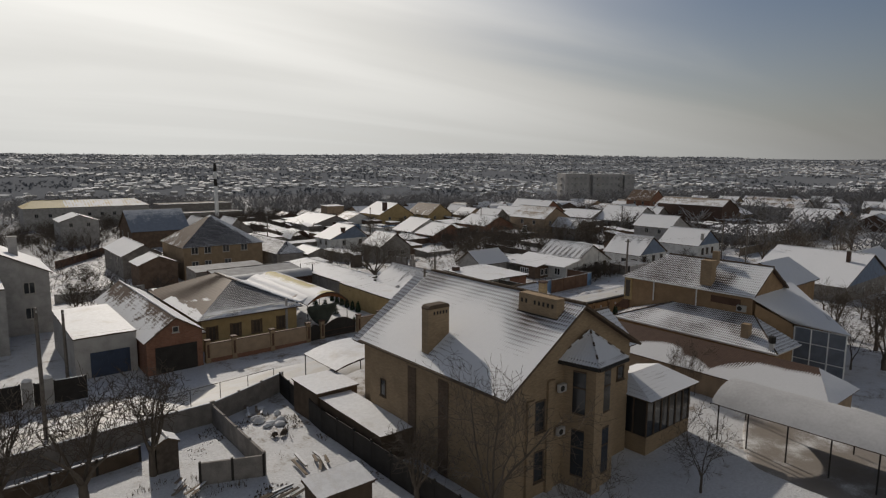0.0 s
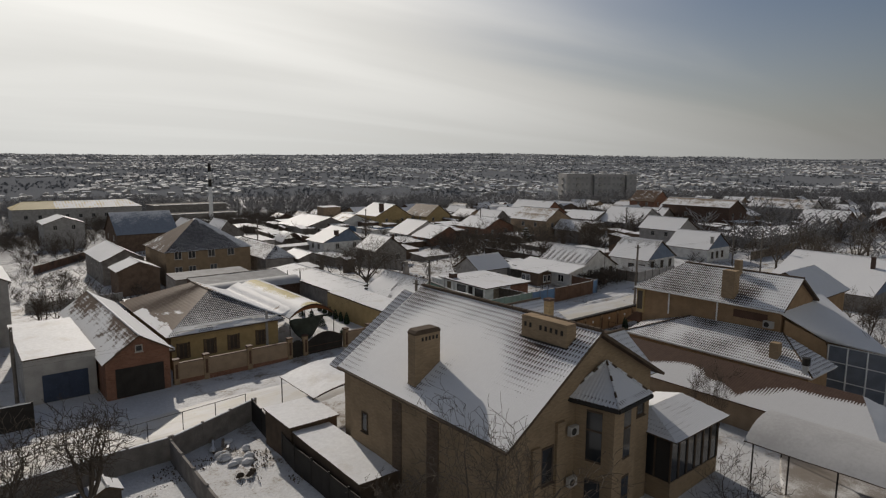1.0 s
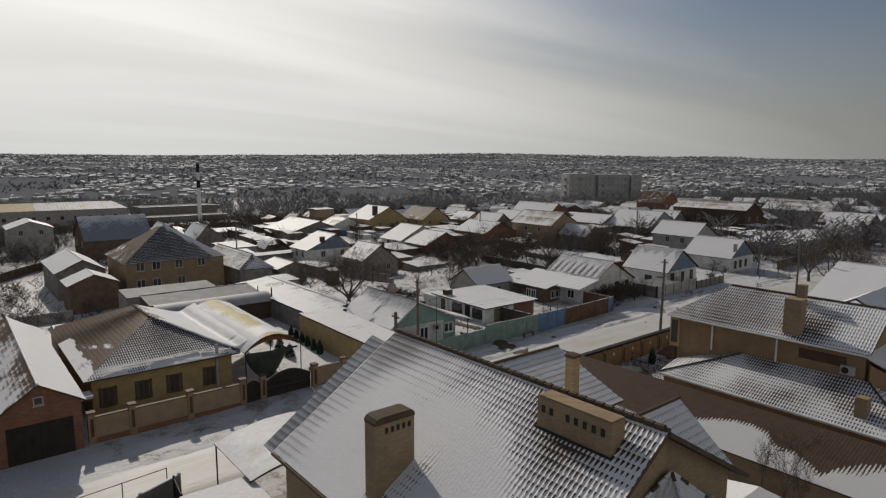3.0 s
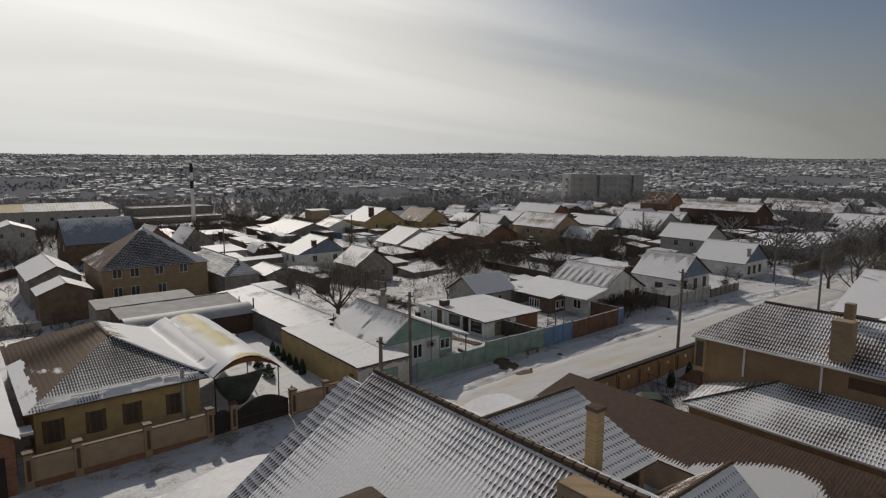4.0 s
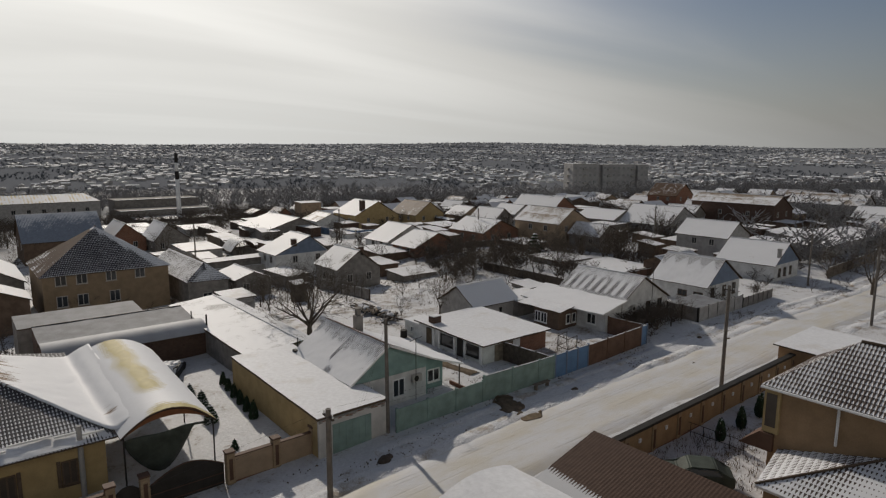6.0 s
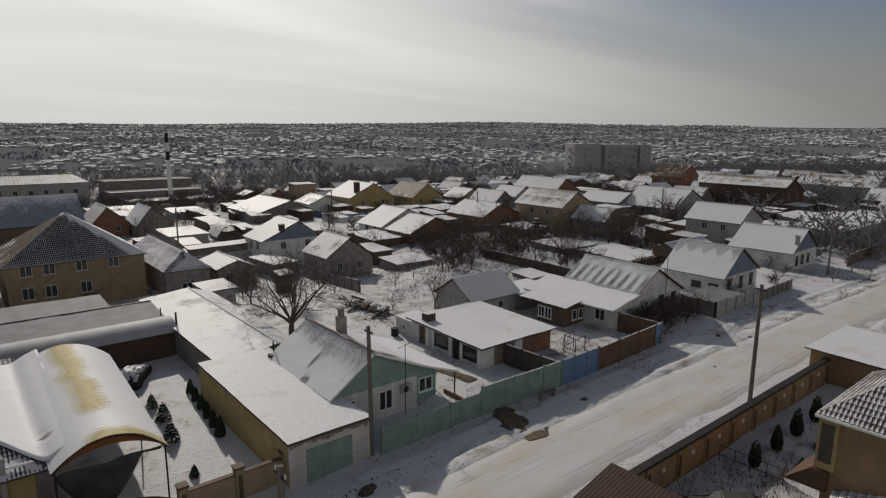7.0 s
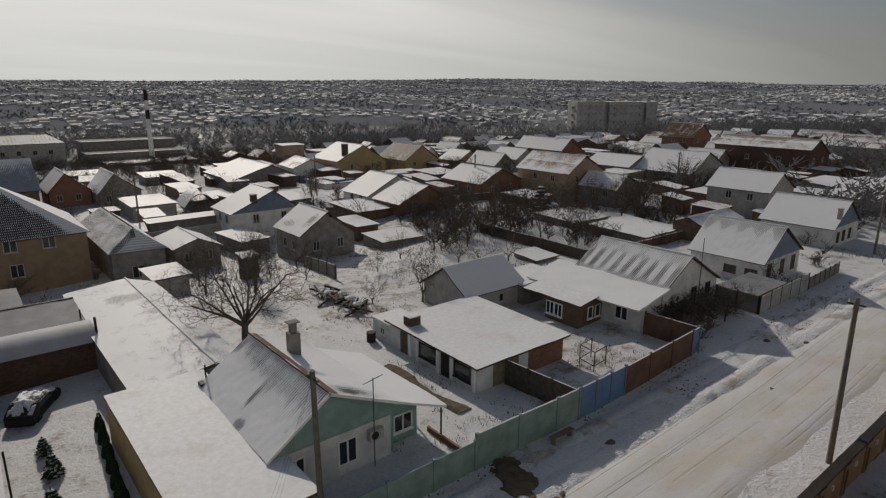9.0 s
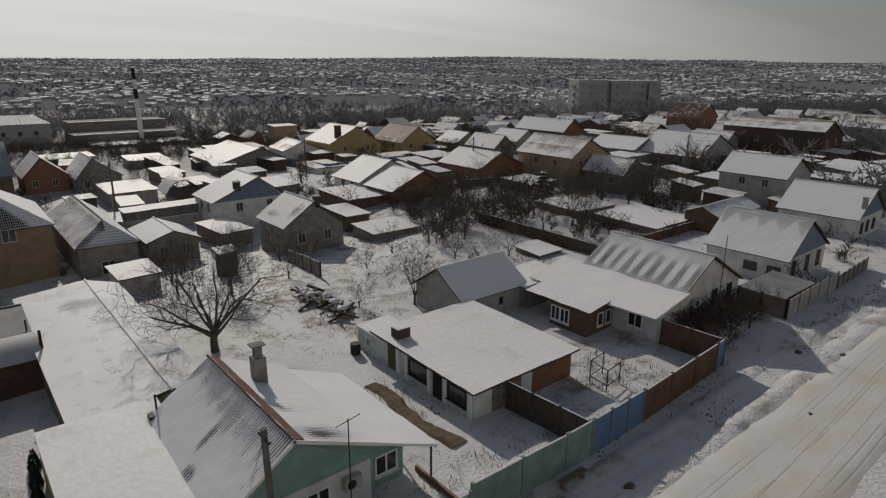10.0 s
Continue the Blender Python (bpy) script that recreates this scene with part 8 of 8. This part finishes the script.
bx(bench, "seat", "wood", -0.9, 0.9, -0.2, 0.2, 0.42, 0.48)
bx(bench, "leg", "wood", -0.75, -0.65, -0.16, 0.16, -0.1, 0.415)
bx(bench, "leg", "wood", 0.65, 0.75, -0.16, 0.16, -0.1, 0.415)
pf = thing("climbing_rack", "rusty pipe rack standing in the snowy front yard", "rack", (71.2, 63.0, ground_z(71.2, 63)))
for x, y in ((0, 0), (1.6, 0.2), (0.3, 1.5), (1.9, 1.7)):
    rod(pf, "upright", "post", (x, y, -0.2), (x, y, 1.5), 0.04)
for a, b in (((0, 0), (1.6, 0.2)), ((0.3, 1.5), (1.9, 1.7)), ((0, 0), (0.3, 1.5))):
    rod(pf, "rail", "post", (*a, 1.45), (*b, 1.45), 0.035)
    rod(pf, "rail", "post", (*a, 0.4), (*b, 0.4), 0.035)
gh = arched("small arched polythene greenhouse", "greenhouse", "greenhouse", (69.0, 145.5, 0.2), (69.5, 152.0, 0.2), (75.0, 151.5, 0.2), (74.5, 145.0, 0.2), 2.2, "poly", nu=12, nv=16, base=-1.0)


# ---- dry weeds poking through the garden snow ----
def weeds():
    rnd = random.Random(77)
    verts, faces = [], []
    while len(faces) < 21000:
        x, y = rnd.uniform(48, 140), rnd.uniform(61.5, 140)
        if rnd.random() < 0.14:
            x, y = rnd.uniform(-6, 22), rnd.uniform(26, 46)
        elif rnd.random() < 0.03:
            x, y = rnd.uniform(80, 128), rnd.uniform(56.6, 60.4)
        elif rnd.random() < 0.05:
            x, y = rnd.uniform(55, 80), rnd.uniform(40, 46.5)
        if noise.noise((x / 7, y / 7, 0.5)) + 0.5 * noise.noise((x / 2, y / 2, 3)) < 0.24:
            continue
        z = ground_z(x, y) - 0.05
        for _ in range(rnd.randint(3, 7)):
            a, h = rnd.uniform(0, 6.283), rnd.uniform(0.12, 0.42)
            bx0, by0 = x + rnd.gauss(0, 0.16), y + rnd.gauss(0, 0.16)
            w = rnd.uniform(0.012, 0.028)
            o = len(verts)
            verts += [(bx0 - math.sin(a) * w, by0 + math.cos(a) * w, z), (bx0 + math.sin(a) * w, by0 - math.cos(a) * w, z), (bx0 + math.cos(a) * h * 0.5, by0 + math.sin(a) * h * 0.5, z + h)]
            faces.append((o, o + 1, o + 2))
    tagged(raw_part("dry_weeds", verts, faces, plain("dry_stalks", (0.13, 0.10, 0.065), 0.95, 0.35, 2)), "dry weed stalks poking through the garden snow", "weeds", kind="stuff")


weeds()


def litter():
    """Twigs, clods and scraps trodden into the yards and verges."""
    rnd = random.Random(55)
    verts, faces = [], []
    while len(faces) < 9000:
        k = rnd.random()
        x, y = (rnd.uniform(12, 21), rnd.uniform(27, 46)) if k < 0.4 else (rnd.uniform(40, 130), rnd.uniform(55.8, 60)) if k < 0.65 else (rnd.uniform(58, 110), rnd.uniform(62, 115))
        if noise.noise((x / 3, y / 3, 9.5)) < 0.12:
            continue
        r, h, a = rnd.uniform(0.02, 0.075), rnd.uniform(0.02, 0.06), rnd.uniform(0, 3)
        z = ground_z(x, y) + 0.02
        o = len(verts)
        verts += [(x + math.cos(a + t) * r * rnd.uniform(0.5, 1.5), y + math.sin(a + t) * r * rnd.uniform(0.5, 1.5), z - 0.05) for t in (0, 1.57, 3.14, 4.71)] + [(x, y, z + h)]
        faces += [(o, o + 1, o + 4), (o + 1, o + 2, o + 4), (o + 2, o + 3, o + 4), (o + 3, o, o + 4)]
    tagged(raw_part("ground_litter", verts, faces, plain("litter", (0.12, 0.09, 0.06), 0.95, 0.4, 2)), "clods and scraps trodden into the snow", "litter", kind="stuff")


litter()


# ---- woods and the town across the valley ----
def twig_mass(name, spots, mat, label, blades=14, seed=1):
    """Leafless woods: upright bundles of thin tapering twigs."""
    rnd = random.Random(seed)
    verts, faces = [], []
    for x, y, z, h in spots:
        for _ in range(blades):
            a, t = rnd.uniform(0, 6.28), rnd.uniform(0.15, 1.0)
            bx, by, bz = x + rnd.gauss(0, h * 0.05), y + rnd.gauss(0, h * 0.05), z + h * rnd.uniform(0, 0.45)
            ex, ey, ez = x + math.cos(a) * h * 0.95 * t, y + math.sin(a) * h * 0.95 * t, z + h * (1.0 - 0.45 * t * t) * rnd.uniform(0.7, 1.05)
            w = h * rnd.uniform(0.08, 0.2)
            o = len(verts)
            px, py = -math.sin(a) * w, math.cos(a) * w
            verts += [(bx - px, by - py, bz), (bx + px, by + py, bz), (ex, ey, ez), (bx, by, bz + w)]
            faces += [(o, o + 1, o + 2), (o + 1, o + 3, o + 2), (o + 3, o, o + 2)]
    ob = raw_part(name, verts, faces, mat)
    return tagged(ob, label, "trees", kind="stuff")


def polar(r, a):
    """A place r metres out, a degrees off the walk's heading (to the right)."""
    w = radians(39.4 + a)
    return 30 + r * math.sin(w), 30 + r * math.cos(w)


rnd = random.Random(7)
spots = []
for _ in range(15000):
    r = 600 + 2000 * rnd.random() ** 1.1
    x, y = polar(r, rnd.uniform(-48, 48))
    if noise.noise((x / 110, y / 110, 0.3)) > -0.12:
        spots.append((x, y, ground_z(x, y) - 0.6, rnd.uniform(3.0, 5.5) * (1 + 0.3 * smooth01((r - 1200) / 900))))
# Twigs greyed towards blue: haze over the far hill put into their colour.
twig_mass("far_woods", spots, plain("hazed_far_twigs", (0.17, 0.18, 0.195), 0.95, 0.3, 0.1), "leafless woods across the valley", 7, 2)


def crown_mass(name, spots, mat, label, seeds=6, depth=3, least=0.075):
    """Leafless trees joined into one mass: each a small branching crown of thin blades."""
    kinds = []
    for k in range(seeds):
        segs = grow(100 + k, 1.0, 0.7, depth, 0.02, 0.004)
        t = 1 / max(s[1].z for s in segs)
        kinds.append([(p * t, e * t, r0, r1, lev) for p, e, r0, r1, lev in segs])
    verts, faces = [], []
    rnd = random.Random(4)
    for x, y, z, h in spots:
        a = rnd.uniform(0, 6.28)
        c, s = math.cos(a) * h, math.sin(a) * h
        for p, e, r0, r1, lev in rnd.choice(kinds):
            o = len(verts)
            w = max(r0 * h * 0.8, least if lev else least * 1.8)
            px, py = x + p.x * c - p.y * s, y + p.x * s + p.y * c
            ex, ey = x + e.x * c - e.y * s, y + e.x * s + e.y * c
            verts += [(px - w, py + w * 0.8, z + p.z * h), (px + w, py - w * 0.8, z + p.z * h), (ex, ey, z + e.z * h)]
            faces.append((o, o + 1, o + 2))
    return tagged(raw_part(name, verts, faces, mat), label, "trees", kind="stuff")


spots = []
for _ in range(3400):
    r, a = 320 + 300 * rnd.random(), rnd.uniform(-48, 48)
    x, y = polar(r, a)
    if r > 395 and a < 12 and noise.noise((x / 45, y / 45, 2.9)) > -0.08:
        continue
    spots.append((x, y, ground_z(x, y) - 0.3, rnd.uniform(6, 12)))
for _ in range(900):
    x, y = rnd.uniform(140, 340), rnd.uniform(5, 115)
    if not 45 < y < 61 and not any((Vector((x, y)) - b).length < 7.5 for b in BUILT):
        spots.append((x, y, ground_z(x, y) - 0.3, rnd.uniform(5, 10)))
# Paler twigs than the near bushes, standing in for valley haze.
crown_mass("valley_woods", spots, plain("hazed_valley_twigs", (0.22, 0.215, 0.215), 0.95, 0.3, 0.3), "belt of leafless trees at the edge of the valley", 8, 2, 0.16)
# hedges, vines and self-sown bushes between the back yards
spots = []
for _ in range(34):
    x, y = rnd.uniform(81.2, 90.5), rnd.uniform(61.0, 66.0)
    spots.append((x, y, ground_z(x, y) - 0.1, rnd.uniform(1.4, 2.8)))
for _ in range(200):
    x, y = rnd.uniform(84, 126), rnd.uniform(86, 118)
    if noise.noise((x / 9, y / 9, 3.3)) > -0.05 and not any((Vector((x, y)) - b).length < 4.2 for b in BUILT):
        spots.append((x, y, ground_z(x, y) - 0.1, rnd.uniform(1.8, 4.6)))
while len(spots) < 2300:
    x, y = rnd.uniform(10, 330), rnd.uniform(62, 330)
    d = math.hypot(x - 30, y - 30)
    if d < 62 or d > 340 or (y < 100 and x < 82) or noise.noise((x / 16, y / 16, 6.1)) < -0.12 or any((Vector((x, y)) - b).length < 6.0 for b in BUILT):
        continue
    spots.append((x, y, ground_z(x, y) - 0.15, rnd.uniform(1.2, 3.6) if d < 150 else rnd.uniform(2, 5.5)))
crown_mass("hedge_bushes", spots, plain("bush_twigs", (0.095, 0.08, 0.068), 0.95, 0.3, 0.6), "leafless bushes and hedges between the yards", 8, 3, 0.04)


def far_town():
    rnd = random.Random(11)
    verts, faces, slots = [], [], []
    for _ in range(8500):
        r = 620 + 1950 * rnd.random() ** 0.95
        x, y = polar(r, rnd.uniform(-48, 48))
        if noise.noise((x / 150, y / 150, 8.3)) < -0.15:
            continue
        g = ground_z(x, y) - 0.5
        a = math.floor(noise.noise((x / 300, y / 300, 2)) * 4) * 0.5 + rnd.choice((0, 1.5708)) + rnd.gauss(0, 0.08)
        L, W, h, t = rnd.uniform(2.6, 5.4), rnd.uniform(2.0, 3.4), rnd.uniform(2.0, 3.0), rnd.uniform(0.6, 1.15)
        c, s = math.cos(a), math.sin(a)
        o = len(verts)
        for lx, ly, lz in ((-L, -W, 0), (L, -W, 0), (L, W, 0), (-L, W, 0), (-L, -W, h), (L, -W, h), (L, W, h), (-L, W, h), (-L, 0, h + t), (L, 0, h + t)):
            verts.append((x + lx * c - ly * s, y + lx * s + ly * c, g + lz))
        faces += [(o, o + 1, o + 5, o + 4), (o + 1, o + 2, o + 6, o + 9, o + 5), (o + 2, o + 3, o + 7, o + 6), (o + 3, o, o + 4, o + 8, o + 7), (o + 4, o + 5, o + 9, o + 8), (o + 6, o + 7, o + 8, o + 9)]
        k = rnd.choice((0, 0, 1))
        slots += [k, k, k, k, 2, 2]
    # Dulled roof snow and pale walls stand in for haze.
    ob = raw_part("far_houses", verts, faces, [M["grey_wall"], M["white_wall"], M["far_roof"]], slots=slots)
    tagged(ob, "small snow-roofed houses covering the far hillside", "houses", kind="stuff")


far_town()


def block():
    x, y = 328.2, 270.3
    g = ground_z(x, y)
    ob = thing("apartment_block", "grey five-storey precast apartment block", "apartment block", (x, y, g), -26)
    h = 12.6 - g
    # three bays with recessed links between them
    for a, b, y0, top in ((0, 17.5, 0, h), (17.5, 20.5, 2.6, h - 0.4), (20.5, 42.0, 0, h - 0.3), (42.0, 44.6, 2.6, h - 0.7), (44.6, 52.0, 0.4, h - 0.4)):
        bx(ob, "wall", "panel", a, b, y0, 13, -1, top)
        bx(ob, "parapet", "concrete", a + 0.01, b - 0.01, y0 - 0.15, 13.15, top + 0.01, top + 0.5)
        bx(ob, "roof_snow", "snow", a + 0.3, b - 0.3, y0 + 0.2, 12.8, top + 0.505, top + 0.58)
    for u in (9, 30, 48):
        bx(ob, "stair_head", "panel", u - 1.5, u + 1.5, 4, 9, h + 0.6, h + 1.9)
    st = (h - 1.0) / 5
    for k in range(5):
        z = 0.9 + st * k + st * 0.5
        for i in range(16):
            u = 2.0 + i * 3.25
            if 16.5 < u < 21.5 or 41.0 < u < 45.6:
                continue
            if i % 5 == 2:
                bx(ob, "balcony", "concrete", u - 1.4, u + 1.4, -1.1, -0.02, z - 1.2, z - 0.1)
            bm = bmesh.new()
            box(bm, u - 0.75, u + 0.75, -0.04 + (0.4 if u > 44 else 0), 0.06 + (0.4 if u > 44 else 0), z - 0.7, z + 0.7)
            part("window", bm, M["dim_pane"], ob)
        for v in (3.2, 9.8):
            bm = bmesh.new()
            box(bm, -0.04, 0.06, v - 0.75, v + 0.75, z - 0.7, z + 0.7)
            part("window", bm, M["dim_pane"], ob)
        bx(ob, "balcony", "concrete", -1.2, -0.02, 4.8, 8.2, z - 1.2, z - 0.1)


block()


def stack():
    x, y = 104.3, 300.0
    g = ground_z(x, y)
    ob = thing("smokestack", "tall slim white smokestack with dark bands", "smokestack", (x, y, g))
    H = 18.9 - g
    cuts = [(0, H - 11, "white"), (H - 11, H - 7.5, "dark"), (H - 7.5, H - 4, "white"), (H - 4, H, "dark")]
    for z0, z1, m in cuts:
        bm = bmesh.new()
        tube(bm, (0, 0, z0), (0, 0, z1), 1.0 - 0.012 * z0, 1.0 - 0.012 * z1, 16)
        part("band", bm, M[m], ob, smooth=True)


stack()
house("long factory hall with a hipped ochre sheet roof under thin snow", 52.0, 320.0, 50.0, 8.5, 8.5, -0.6, -0.6, 2.4, axis="x", hf=5, hb=5, wall="grey_wall", roof="ochre_sheet", name="hall", category="factory hall", melt=lambda x, y, z: 0.5 * smooth01((-8 - y) / 3),
      wins=[("r", u, 5.5, 1.4, 1.6, "grey_wall") for u in range(-20, 21, 5)])
flat_building("long flat-roofed factory building", 84, 119, 320, 334, -1.6, "dirty_wall", "dirty_wall", name="factory", category="factory", over=0.3)
flat_building("long flat-roofed factory building", 82.5, 117.6, 303, 319.5, -4.9, "dirty_wall", "dirty_wall", name="factory", category="factory", over=0.3)
for y0_, x0_, x1_, z_ in ((319.7, 83.7, 119.3, -1.46), (302.7, 82.2, 117.9, -4.76)):
    rim = thing("snow_drift", "line of snow along a factory roof edge", "snow", (x0_, y0_, z_))
    bx(rim, "crest", "snow", 0, x1_ - x0_, 0, 1.0, 0.0, 0.22)
flat_building("low flat-roofed factory wing", 86, 118, 288, 302.5, -7.4, "dirty_wall", "snow", name="factory", category="factory", over=0.3)
